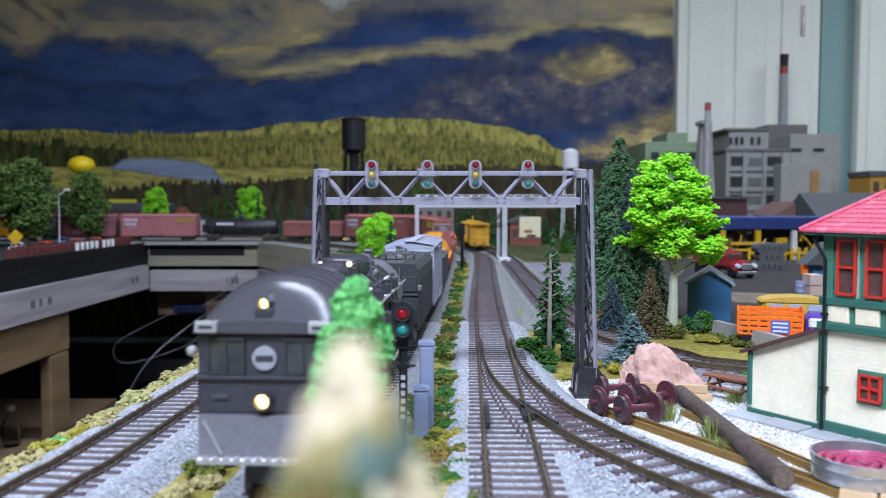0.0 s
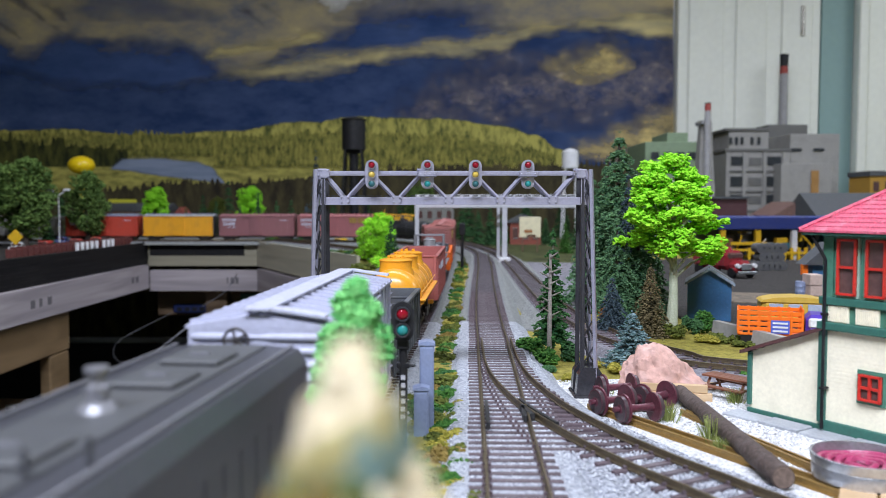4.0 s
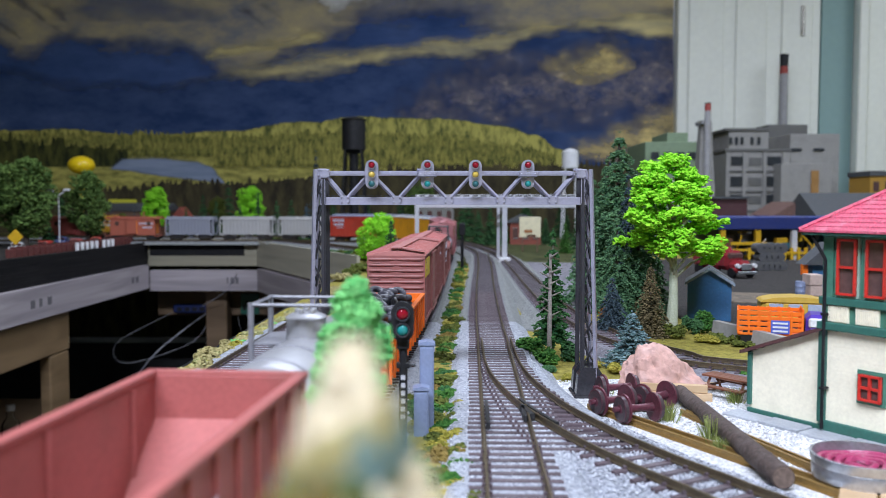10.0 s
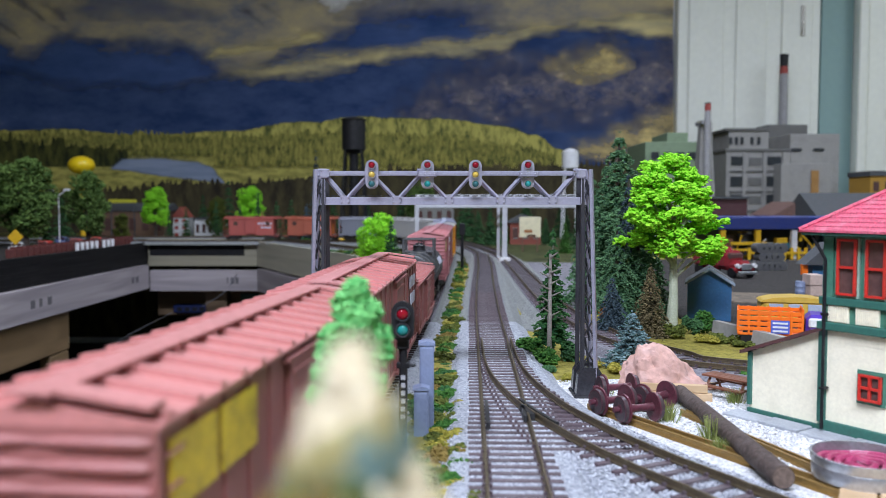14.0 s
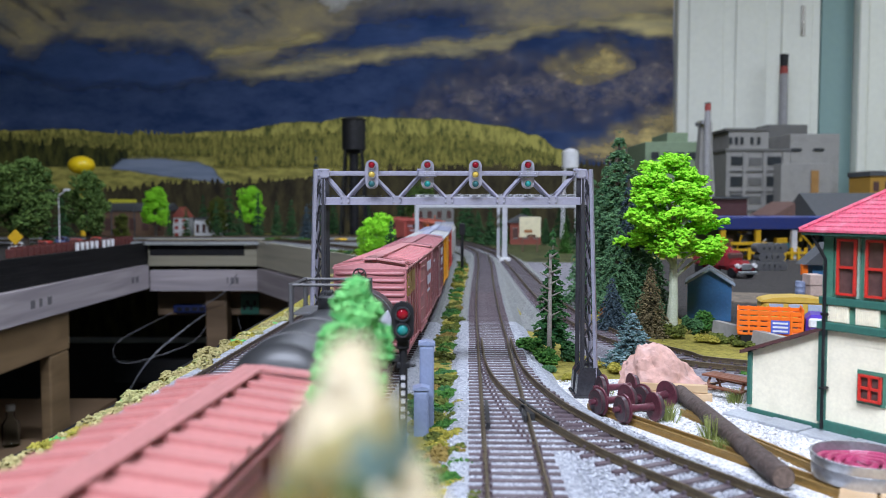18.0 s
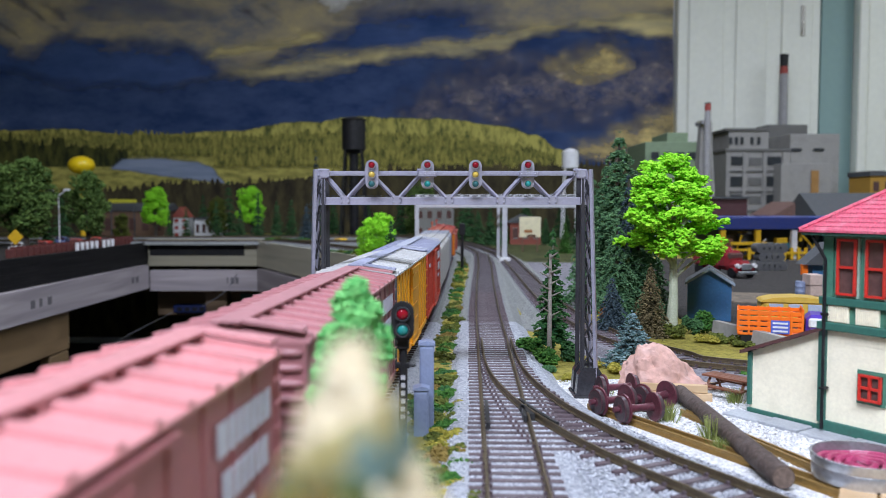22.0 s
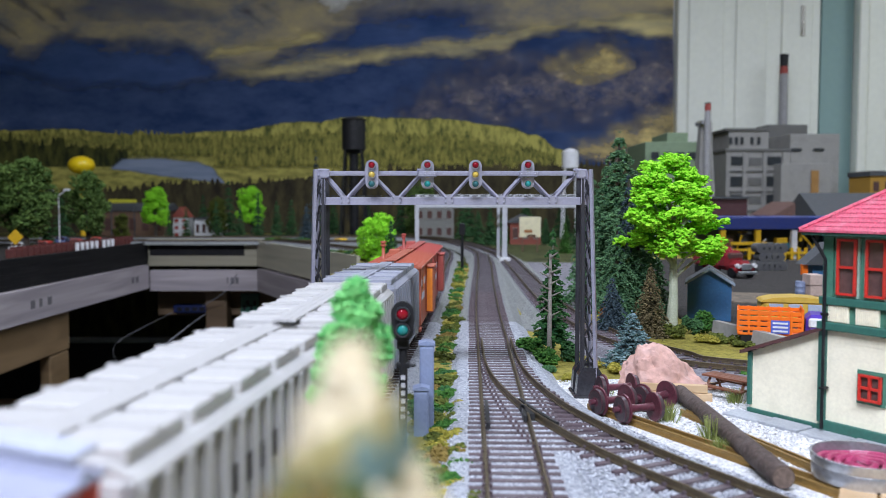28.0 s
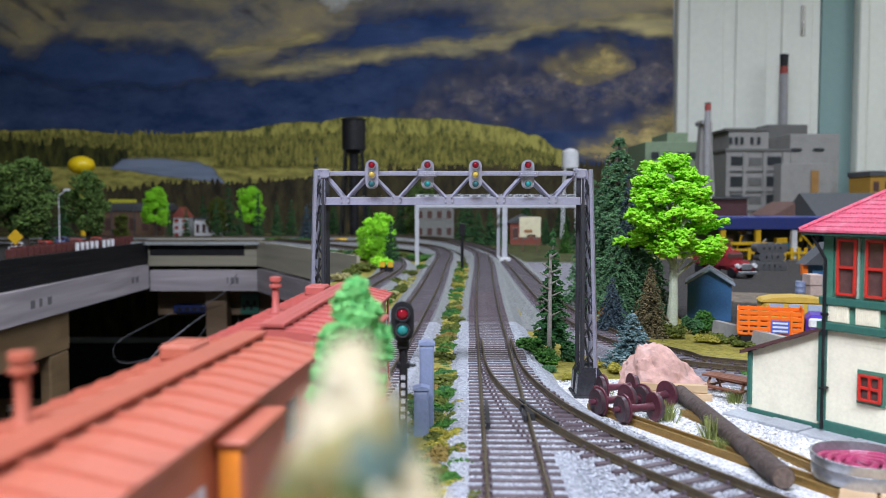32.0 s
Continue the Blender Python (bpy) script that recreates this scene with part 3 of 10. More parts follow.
def mural_tone(name, c0, c1, scale, stretch, lo=0.4, hi=0.6, c2=None, feather=None, both=False, turn=0.0):
    """A printed tone; feather (waviness, softness) blends its edge into the tones behind it."""
    m = two_tone(name, c0, c1, scale, rough=0.85, lo=lo, hi=hi, bump=0.03, c2=c2, spec=0.1)
    nt = m.node_tree
    mp = nt.nodes.new("ShaderNodeMapping")
    mp.inputs["Scale"].default_value = stretch
    mp.inputs["Rotation"].default_value = (0, radians(turn), 0)
    tc = next(n for n in nt.nodes if n.type == "TEX_COORD")
    nz = next(n for n in nt.nodes if n.type == "TEX_NOISE")
    nz.inputs["Detail"].default_value = 9
    nt.links.new(tc.outputs["Object"], mp.inputs["Vector"])
    nt.links.new(mp.outputs["Vector"], nz.inputs["Vector"])
    if feather:
        uv = nt.nodes.new("ShaderNodeUVMap")
        uv.uv_map = "edge"
        sep = nt.nodes.new("ShaderNodeSeparateXYZ")
        nt.links.new(uv.outputs["UV"], sep.inputs[0])
        edge = sep.outputs["Y"]
        if both:
            mn = nt.nodes.new("ShaderNodeMath")
            mn.operation = "MINIMUM"
            nt.links.new(sep.outputs["X"], mn.inputs[0])
            nt.links.new(sep.outputs["Y"], mn.inputs[1])
            edge = mn.outputs[0]
        wav = nt.nodes.new("ShaderNodeTexNoise")
        wav.inputs["Scale"].default_value = 16
        wav.inputs["Detail"].default_value = 7
        wav.inputs["Roughness"].default_value = 0.65
        nt.links.new(mp.outputs["Vector"], wav.inputs["Vector"])
        w2 = nt.nodes.new("ShaderNodeMath")
        w2.operation = "MULTIPLY_ADD"
        w2.inputs[1].default_value, w2.inputs[2].default_value = feather[0], -0.5 * feather[0]
        nt.links.new(wav.outputs["Fac"], w2.inputs[0])
        ad = nt.nodes.new("ShaderNodeMath")
        ad.operation = "ADD"
        nt.links.new(edge, ad.inputs[0])
        nt.links.new(w2.outputs[0], ad.inputs[1])
        mr = nt.nodes.new("ShaderNodeMapRange")
        mr.interpolation_type = "SMOOTHSTEP"
        mr.inputs["From Min"].default_value, mr.inputs["From Max"].default_value = -feather[1] * 0.3, feather[1]
        nt.links.new(ad.outputs[0], mr.inputs["Value"])
        tr = nt.nodes.new("ShaderNodeBsdfTransparent")
        mx = nt.nodes.new("ShaderNodeMixShader")
        nt.links.new(mr.outputs["Result"], mx.inputs["Fac"])
        nt.links.new(tr.outputs[0], mx.inputs[1])
        nt.links.new(nt.nodes["Principled BSDF"].outputs[0], mx.inputs[2])
        nt.links.new(mx.outputs[0], nt.nodes["Material Output"].inputs["Surface"])
    return m


def to_wall(px):
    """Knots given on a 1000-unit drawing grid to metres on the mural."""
    return [((x - 784) * M_PX, 0.0785 - (y - 364) * M_PX) for x, y in px]


mural = thing("backdrop_mural", Matrix(), "printed photo mural of golden mountains and forest on the wall", "mural", "", "structure")
T_SKY = mural_tone("mural_cloud", (0.504, 0.516, 0.540), (0.696, 0.684, 0.660), 3, (1, 1, 2))
T_TAN = mural_tone("mural_tan_slopes", (0.16, 0.165, 0.195), (0.44, 0.36, 0.20), 4.5, (0.8, 1, 1.4), 0.34, 0.60, c2=(0.62, 0.52, 0.30), feather=(0.12, 0.06), turn=30)
T_NAVY = mural_tone("mural_navy_slopes", (0.026, 0.056, 0.160), (0.065, 0.105, 0.250), 7, (0.6, 1, 1.5), 0.36, 0.70, feather=(0.12, 0.08))
T_NAVY2 = mural_tone("mural_blue_slopes", (0.022, 0.045, 0.125), (0.060, 0.092, 0.200), 9, (0.7, 1, 1.5), 0.38, 0.66, c2=(0.14, 0.16, 0.25), feather=(0.07, 0.04))
T_GOLD = mural_tone("mural_gold_meadow", (0.32, 0.29, 0.20), (0.70, 0.58, 0.26), 10, (0.5, 1, 2.2), 0.32, 0.62, feather=(0.06, 0.045), both=True)
T_PATCH = mural_tone("mural_gold_patch", (0.25, 0.21, 0.12), (0.78, 0.60, 0.24), 13, (0.8, 1, 1.4), 0.34, 0.60, feather=(0.16, 0.09), both=True)
T_OLIVE = mural_tone("mural_olive_forest", (0.077, 0.094, 0.033), (0.462, 0.418, 0.110), 46, (1.4, 1, 0.5), 0.37, 0.56, feather=(0.02, 0.006))
T_OLIVE2 = mural_tone("mural_pale_meadow", (0.176, 0.171, 0.050), (0.506, 0.451, 0.121), 30, (0.6, 1, 2.2), 0.36, 0.6, feather=(0.05, 0.02))
T_OLIVE3 = mural_tone("mural_far_trees", (0.07, 0.08, 0.025), (0.350, 0.315, 0.08), 60, (1.5, 1, 0.5), 0.38, 0.58, feather=(0.03, 0.02), both=True)
T_FOREST = mural_tone("mural_dark_forest", (0.021, 0.028, 0.014), (0.105, 0.105, 0.028), 30, (1.6, 1, 0.5), 0.4, 0.64)
T_WOODS = mural_tone("mural_brown_woods", (0.030, 0.026, 0.020), (0.105, 0.088, 0.042), 22, (1.6, 1, 0.5), 0.36, 0.66)
T_FOREST2 = mural_tone("mural_row_trees", (0.05, 0.06, 0.02), (0.26, 0.25, 0.065), 60, (1.6, 1, 0.5), 0.36, 0.56, feather=(0.03, 0.02), both=True)
T_MOTTLE = mural_tone("mural_brown_mottle", (0.050, 0.065, 0.140), (0.20, 0.175, 0.19), 13, (1, 1, 1.2), 0.40, 0.58, c2=(0.60, 0.52, 0.46), feather=(0.26, 0.18), both=True)
T_LAKE = mural_tone("mural_lake", (0.20, 0.25, 0.35), (0.28, 0.33, 0.45), 8, (0.4, 1, 4), feather=(0.02, 0.010), both=True)
T_SLATE = mural_tone("mural_slate_peak", (0.12, 0.145, 0.24), (0.24, 0.235, 0.28), 5, (0.8, 1, 1.3), 0.34, 0.66, feather=(0.16, 0.13), both=True)
T_GULLY = mural_tone("mural_gully", (0.09, 0.10, 0.16), (0.22, 0.20, 0.20), 9, (0.8, 1, 1.3), feather=(0.05, 0.045), both=True)
y0 = MURAL_Y
bm = B()
box(bm, -2.6, y0 + 0.001, -0.35, 0.722, y0 + 0.008, 1.19)
part("mural_sheet", bm, T_SKY, mural)
LOW = -0.34
mural_layer(mural, "far_slopes", to_wall([(-650, -60), (0, -90), (300, -60), (470, -30), (540, -6), (590, 9), (640, -10), (800, -80), (1188, -120)]), LOW, y0 - 0.0003, T_TAN, 0.03, seed=2)
mural_layer(mural, "slate_peak", to_wall([(60, 40), (170, -10), (300, -14), (400, 36)]), lambda x: 0.0785 - (44 - 364) * M_PX, y0 - 0.00035, T_SLATE, 0.03, seed=41)
mural_layer(mural, "slate_peak", to_wall([(590, 20), (690, -14), (780, -12), (900, 12)]), lambda x: 0.0785 - (44 - 364) * M_PX, y0 - 0.00035, T_SLATE, 0.03, seed=43)
for k, (xa, ya, run) in enumerate(((-40, 8, 95), (20, -12, 100), (70, -4, 70), (420, 6, 60), (455, -4, 55))):
    mural_layer(mural, "gully", to_wall([(xa, ya), (xa + run, ya + run * 0.62)]), lambda x, xa=xa, ya=ya: 0.0785 - (ya + 15 + 0.62 * (x / M_PX + 784 - xa) - 364) * M_PX, y0 - 0.0004 - 0.00002 * k, T_GULLY, 0.02, seed=44 + k)
mural_layer(mural, "high_ridge", to_wall([(-650, 30), (0, 66), (60, 78), (110, 62), (190, 62), (260, 72), (330, 78), (365, 92), (400, 118), (470, 108), (515, 80), (560, 62), (610, 46), (650, 20), (720, 22), (790, 12), (850, 30), (900, 46), (950, 60), (1000, 44), (1188, 26)]),
            LOW, y0 - 0.0006, T_NAVY, 0.02, seed=3)
mural_layer(mural, "upper_meadow", to_wall([(360, 76), (420, 84), (500, 74), (560, 62), (590, 56)]), lambda x: 0.0785 - (112 - 0.16 * (x / M_PX + 784 - 370) - 364) * M_PX, y0 - 0.0008, T_GOLD, 0.02, seed=13)
mural_layer(mural, "gold_meadow", to_wall([(165, 147), (250, 138), (330, 126), (430, 106), (560, 92), (690, 84), (820, 68), (960, 46), (1050, 34), (1188, 24)]), LOW, y0 - 0.0009, T_GOLD, 0.012, seed=4)
mural_layer(mural, "purple_slope", to_wall([(-650, 110), (0, 120), (165, 150), (260, 151), (430, 138), (560, 122), (690, 104), (780, 98), (880, 80), (960, 58), (1040, 48), (1188, 66)]),
            LOW, y0 - 0.0012, T_NAVY2, 0.014, seed=5)
mural_layer(mural, "gold_patch", to_wall([(950, 124), (1000, 92), (1040, 84), (1075, 62), (1100, 92), (1125, 118)]), lambda x: 0.0785 - (136 + 18 * math.sin((x / M_PX - 191) * 0.026) - 364) * M_PX, y0 - 0.0014, T_PATCH, 0.03, seed=6)
mural_layer(mural, "pale_hill", to_wall([(980, 268), (1050, 248), (1100, 224), (1150, 202), (1260, 170)]), lambda x: 0.0785 - (288 - 364) * M_PX, y0 - 0.00145, T_PATCH, 0.02, seed=27)
mural_layer(mural, "forest_hill", to_wall([(-650, 225), (0, 232), (120, 228), (250, 240), (420, 232), (520, 217), (650, 208), (770, 210), (890, 224), (945, 238), (990, 264), (1030, 292), (1100, 300), (1188, 300)]),
            LOW, y0 - 0.0015, T_OLIVE, 0.004, seed=7)
mural_layer(mural, "meadow_band", to_wall([(-650, 268), (0, 262), (200, 262), (400, 272), (600, 268), (760, 262), (900, 286), (1000, 304), (1188, 306)]), LOW, y0 - 0.0018, T_OLIVE2, 0.006, seed=8)
mural_layer(mural, "purple_mottle", to_wall([(660, 215), (720, 170), (780, 130), (850, 105), (900, 92), (960, 100), (1100, 80), (1188, 70)]), lambda x: 0.0785 - (235 - 364) * M_PX, y0 - 0.00135, T_MOTTLE, 0.03, seed=23)
mural_layer(mural, "tree_line", to_wall([(-650, 262), (0, 250), (110, 262), (230, 270)]), lambda x: 0.0785 - (296 - 364) * M_PX, y0 - 0.0021, T_FOREST, 0.004, 0.035, 3, seed=9)
mural_layer(mural, "tree_rows", to_wall([(380, 276), (600, 262), (800, 278), (980, 300)]), lambda x: 0.0785 - (300 - 364) * M_PX, y0 - 0.0021, T_OLIVE3, 0.004, 0.045, 3, seed=19)
for k, (y_a, y_b, tone, sp) in enumerate(((236, 246, T_OLIVE3, 0.020), (246, 252, T_FOREST2, 0.024), (256, 258, T_OLIVE3, 0.028), (268, 268, T_FOREST2, 0.030))):
    mural_layer(mural, "forest_row", to_wall([(-200, y_a), (180, y_a + 4), (420, y_b), (600, y_b - 8), (760, y_b - 4), (900, y_b + 14), (985, y_b + 30)]), lambda x, y=y_b: 0.0785 - (y + 14 + 9 * noise.noise((x * 5, y, 0)) + 26 * max(0, min(1, (x / M_PX) / 210)) - 364) * M_PX,
                y0 - 0.0019 - 0.00004 * k, tone, 0.006, sp, 2.2, seed=60 + k)
mural_layer(mural, "lake", to_wall([(192, 290), (215, 282), (280, 280), (350, 286), (372, 292), (408, 318)]), lambda x: 0.0785 - (300 + 0.13 * (x / M_PX + 784 - 192) - 364) * M_PX, y0 - 0.0024, T_LAKE, 0.0, seed=10)
mural_layer(mural, "dark_forest", to_wall([(-650, 310), (0, 330), (110, 342), (250, 340), (300, 326), (420, 330), (560, 316), (700, 304), (900, 300), (960, 296), (1188, 300)]), LOW, y0 - 0.0027, T_WOODS, 0.006, 0.026, 3, seed=11)


# ---- doors on the back wall ----
def panel_door(name, x0, x1, y, label, grooves):
    ob = thing(name, Matrix(), label, "door", "", "structure")
    bm = B()
    box(bm, x0, y, FLOOR_Z + 0.01, x1, y + 0.034, 0.88, bev=0.003)
    part("door_leaf", bm, M_DOOR, ob)
    w = x1 - x0
    for a, b in grooves:
        bm = B()
        prof = [(x0 + w * a, 0.06), (x0 + w * b, 0.06)]
        n = 10
        top = [(x0 + w * (a + (b - a) * i / n), 0.72 + 0.06 * math.sin(math.pi * i / n)) for i in range(n + 1)]
        prism(bm, prof + top[::-1], y - 0.006, y + 0.002)
        tidy(bm)
        bmesh.ops.bevel(bm, geom=[e for e in bm.edges], offset=0.004, segments=1, affect="EDGES")
        part("raised_panel", bm, M_DOOR, ob)
    return ob


M_HINGE = paint("brushed_hinge", (0.4, 0.38, 0.34), 0.4, 0.8)
door_a = panel_door("door_1", 0.724, 1.163, BACK_Y - 0.046, "tall white panelled closet door with a metal hinge", [(0.07, 0.32), (0.40, 0.62), (0.72, 0.94)])
bm = B()
rod(bm, (1.105, BACK_Y - 0.054, 0.60), (1.105, BACK_Y - 0.054, 0.69), 0.006, seg=10)
box(bm, 1.09, BACK_Y - 0.050, 0.605, 1.12, BACK_Y - 0.046, 0.685)
part("hinge", bm, M_HINGE, door_a, "narrow brushed steel hinge")
panel("wall_jamb", [(1.165, BACK_Y - 0.05), (1.262, BACK_Y - 0.05), (1.262, BACK_Y), (1.165, BACK_Y)], FLOOR_Z, CEIL_Z, M_WALL_TEAL, "strip of teal painted wall beside the door", "wall")
panel_door("door_2", 1.265, 1.60, BACK_Y - 0.06, "second tall white panelled door", [(0.1, 0.3), (0.4, 0.6), (0.7, 0.9)])
bm = B()
box(bm, 1.262, BACK_Y - 0.09, FLOOR_Z, 1.29, BACK_Y - 0.06, 0.95, bev=0.003)
tagged(part("trim", bm, M_DOOR), "white painted vertical door trim", "trim", "", "structure")


# ---- signal bridge over the tracks ----
M_LENS_R = paint("red_lens", (0.22, 0.006, 0.015), 0.06, grain=3000, vary=0.1, bump=0, dirty=0)
M_LENS_Y = paint("amber_lens", (0.5, 0.36, 0.07), 0.06, grain=3000, vary=0.1, bump=0, dirty=0)
M_LENS_G = paint("teal_lens", (0.02, 0.2, 0.19), 0.06, grain=3000, vary=0.1, bump=0, dirty=0)
M_LENS_DARK = paint("dark_lens", (0.03, 0.11, 0.12), 0.06, grain=3000, vary=0.1, bump=0, dirty=0)
BRY = 0.362


def head_outline(w, h, seg=10):
    r = w / 2
    top = [(r * math.cos(math.pi * i / seg), h / 2 - r + r * math.sin(math.pi * i / seg)) for i in range(seg + 1)]
    bot = [(-r * math.cos(math.pi * i / seg), -h / 2 + r - r * math.sin(math.pi * i / seg)) for i in range(seg + 1)]
    return top + bot


def signal_head(owner, x, y, z, lenses, w=0.0056, h=0.0128, gap=0.0041, back=M_STEEL, lr=0.0015):
    bm = B()
    prism(bm, head_outline(w, h), y - 0.0008, y + 0.0012, Matrix.Translation((x, 0, z)))
    tidy(bm)
    head = part("signal_head", bm, back, owner, "grey oblong target plate with round coloured lenses")
    n = len(lenses)
    for i, ml in enumerate(lenses):
        if ml is None:
            continue
        zz = z + gap * ((n - 1) / 2 - i)
        turn = Matrix.Translation((x, y - 0.0009, zz)) @ pose(0, 0, 0, 90, 0, 0)
        bm = B()
        lathe(bm, [(lr * 1.2, 0.0), (lr * 1.2, 0.0014), (lr, 0.0014), (lr, 0.0006)], turn, 16)
        smooth(part("hood", tidy(bm), M_STEEL_DARK if back is M_BLACK else M_HOOD, head), 40)
        bm = B()
        lathe(bm, [(lr, 0.0003), (lr * 0.87, 0.0009), (lr * 0.53, 0.0013), (0.0001, 0.0015)], turn, 14)
        smooth(part("lens", tidy(bm), ml, head))
    return head


M_SHOE = paint("glossy_black_casting", (0.03, 0.03, 0.036), 0.22, 0.1, grain=900, vary=0.2, bump=0.2)
M_HOOD = paint("bright_hood_metal", (0.42, 0.42, 0.47), 0.28, 0.7, grain=1500, vary=0.1)
bridge = thing("signal_bridge", Matrix(), "silver-grey riveted truss signal bridge spanning the tracks", "signal bridge")
XL, XR = -0.0565, 0.0655
for z0, z1, dy in ((0.0921, 0.0938, 0.0), (0.0788, 0.0822, 0.0), (0.0921, 0.0938, 0.009), (0.0788, 0.0822, 0.009)):
    bm = B()
    box(bm, XL + 0.002, BRY - 0.0052 + dy, z0, XR - 0.002, BRY - 0.0038 + dy, z1, bev=0.0002)
    box(bm, XL + 0.002, BRY - 0.0062 + dy, z0, XR - 0.002, BRY - 0.0038 + dy, z0 + 0.0006)
    part("chord", bm, M_STEEL, bridge)
nodes = [-0.0535, -0.0435, -0.0325, -0.0205, -0.0095, 0.0025, 0.0135, 0.0255, 0.0365, 0.0485, 0.0595]
for k in range(len(nodes) - 1):
    for dy in (0.0, 0.009):
        bm = B()
        lo, hi = (0.0808, 0.0930)
        za, zb = (hi, lo) if k % 2 == 0 else (lo, hi)
        rod(bm, (nodes[k], BRY - 0.0045 + dy, za), (nodes[k + 1], BRY - 0.0045 + dy, zb), 0.0008, seg=4)
        part("diagonal", bm, M_STEEL, bridge)
for k, x in enumerate(nodes):
    z = 0.0930 if k % 2 == 0 else 0.0810
    bm = B()
    box(bm, x - 0.0021, BRY - 0.0062, z - 0.0018, x + 0.0021, BRY - 0.0054, z + 0.0018, bev=0.0002)
    for a in (-1, 1):
        for b in (-1, 1):
            lathe(bm, [(0.00048, 0), (0.0004, 0.0004), (0.0001, 0.0006)], Matrix.Translation((x + a * 0.0014, BRY - 0.0062, z + b * 0.0011)) @ pose(0, 0, 0, 90, 0, 0), 6)
    part("gusset", tidy(bm), M_STEEL, bridge)
bm = B()
for k in range(30):
    x = XL + 0.004 + k * (XR - XL - 0.008) / 29
    box(bm, x - 0.0012, BRY - 0.0038, 0.0826, x + 0.0012, BRY + 0.0038, 0.0830)
part("walkway", bm, M_STEEL_DARK, bridge)
for side, x0 in ((-1, XL), (1, XR)):
    for dy in (-0.0055, 0.0055):
        for dx in (0.0, 0.0036):
            bm = B()
            xa = x0 - side * dx
            xb = x0 + side * (0.0028 - dx * 1.7)
            a, b = Vector((xa, BRY + dy, 0.0945)), Vector((xb, BRY + dy * 1.25, 0.0015))
            q = Matrix.Translation(a) @ (b - a).to_track_quat("Z", "Y").to_matrix().to_4x4()
            w = 0.0011 if dx == 0 and dy < 0 else 0.0006
            box(bm, -w, -0.0007, 0, w, 0.0007, (b - a).length, q, bev=0.0001)
            box(bm, -0.0010, -0.0003, 0, 0.0010, 0.0003, (b - a).length, q)
            part("leg_angle", bm, M_STEEL if dx == 0 else M_STEEL_DARK, bridge)
    for k in range(7):
        z0 = 0.006 + k * 0.0122
        for flip in (0, 1):
            bm = B()
            wA = 0.0035 * (1 - z0 / 0.0945)
            xa, xb = x0 + side * wA, x0 - side * 0.0036
            xa, xb = (xb, xa) if flip else (xa, xb)
            rod(bm, (xa, BRY - 0.0058, z0), (xb, BRY - 0.0058, z0 + 0.0118), 0.0004, seg=4)
            rod(bm, (x0, BRY - 0.0058, z0), (x0, BRY + 0.0058, z0 + 0.0118), 0.0005, seg=4)
            part("lattice", bm, M_STEEL_DARK, bridge)
    bm = B()
    box(bm, x0 - 0.0070, BRY - 0.0090, GROUND_Z, x0 + 0.0072, BRY + 0.0095, -0.0062, bev=0.0006)
    for dy in (-0.0052, 0.0060):
        prism(bm, [(x0 - 0.0060, -0.0064), (x0 + 0.0064, -0.0064), (x0 + 0.0058, 0.0030), (x0 + 0.0038, 0.0062), (x0 - 0.0030, 0.0062), (x0 - 0.0052, 0.0030)], BRY + dy - 0.0028, BRY + dy + 0.0028)
    part("footing", tidy(bm), M_SHOE, bridge, "dark grey moulded footing")
    bm = B()
    box(bm, x0 - 0.0042 * side - 0.0022, BRY - 0.0068, 0.0905, x0 - 0.0042 * side + 0.0022, BRY - 0.0060, 0.0946, bev=0.0003)
    for a in (-1, 1):
        for b in (-1, 1):
            lathe(bm, [(0.0004, 0), (0.0003, 0.0003), (0.0001, 0.0004)], Matrix.Translation((x0 - 0.0042 * side + a * 0.0014, BRY - 0.0068, 0.0926 + b * 0.0013)) @ pose(0, 0, 0, 90, 0, 0), 6)
    part("end_plate", bm, M_STEEL, bridge)
    bm = B()
    box(bm, x0 - 0.0036 * side - 0.0008, BRY - 0.0062, 0.0788, x0 - 0.0036 * side + 0.0008, BRY - 0.0050, 0.0930)
    part("end_post", bm, M_STEEL, bridge)
for x, trio in ((-0.0312, (M_LENS_R, M_LENS_Y, M_LENS_DARK)), (-0.0068, (M_LENS_R, M_LENS_Y, M_LENS_G)), (0.0142, (M_LENS_R, M_LENS_Y, M_LENS_DARK)), (0.0372, (M_LENS_R, M_LENS_Y, M_LENS_G))):
    signal_head(bridge, x, BRY - 0.0085, 0.0921, trio)
    bm = B()
    box(bm, x - 0.0016, BRY - 0.0078, 0.091, x + 0.0016, BRY - 0.005, 0.0943)
    part("head_bracket", bm, M_STEEL, bridge)
    if x in (-0.0068, 0.0372):
        bm = B()
        box(bm, x - 0.0040, BRY - 0.0118, 0.0910, x + 0.0040, BRY - 0.0084, 0.0933, bev=0.0003)
        for a in (-0.0030, -0.0010, 0.0010, 0.0030):
            lathe(bm, [(0.0004, 0), (0.0003, 0.0003), (0.0001, 0.0004)], Matrix.Translation((x + a, BRY - 0.0118, 0.0922)) @ pose(0, 0, 0, 90, 0, 0), 6)
        part("clamp_plate", tidy(bm), M_STEEL, bridge)
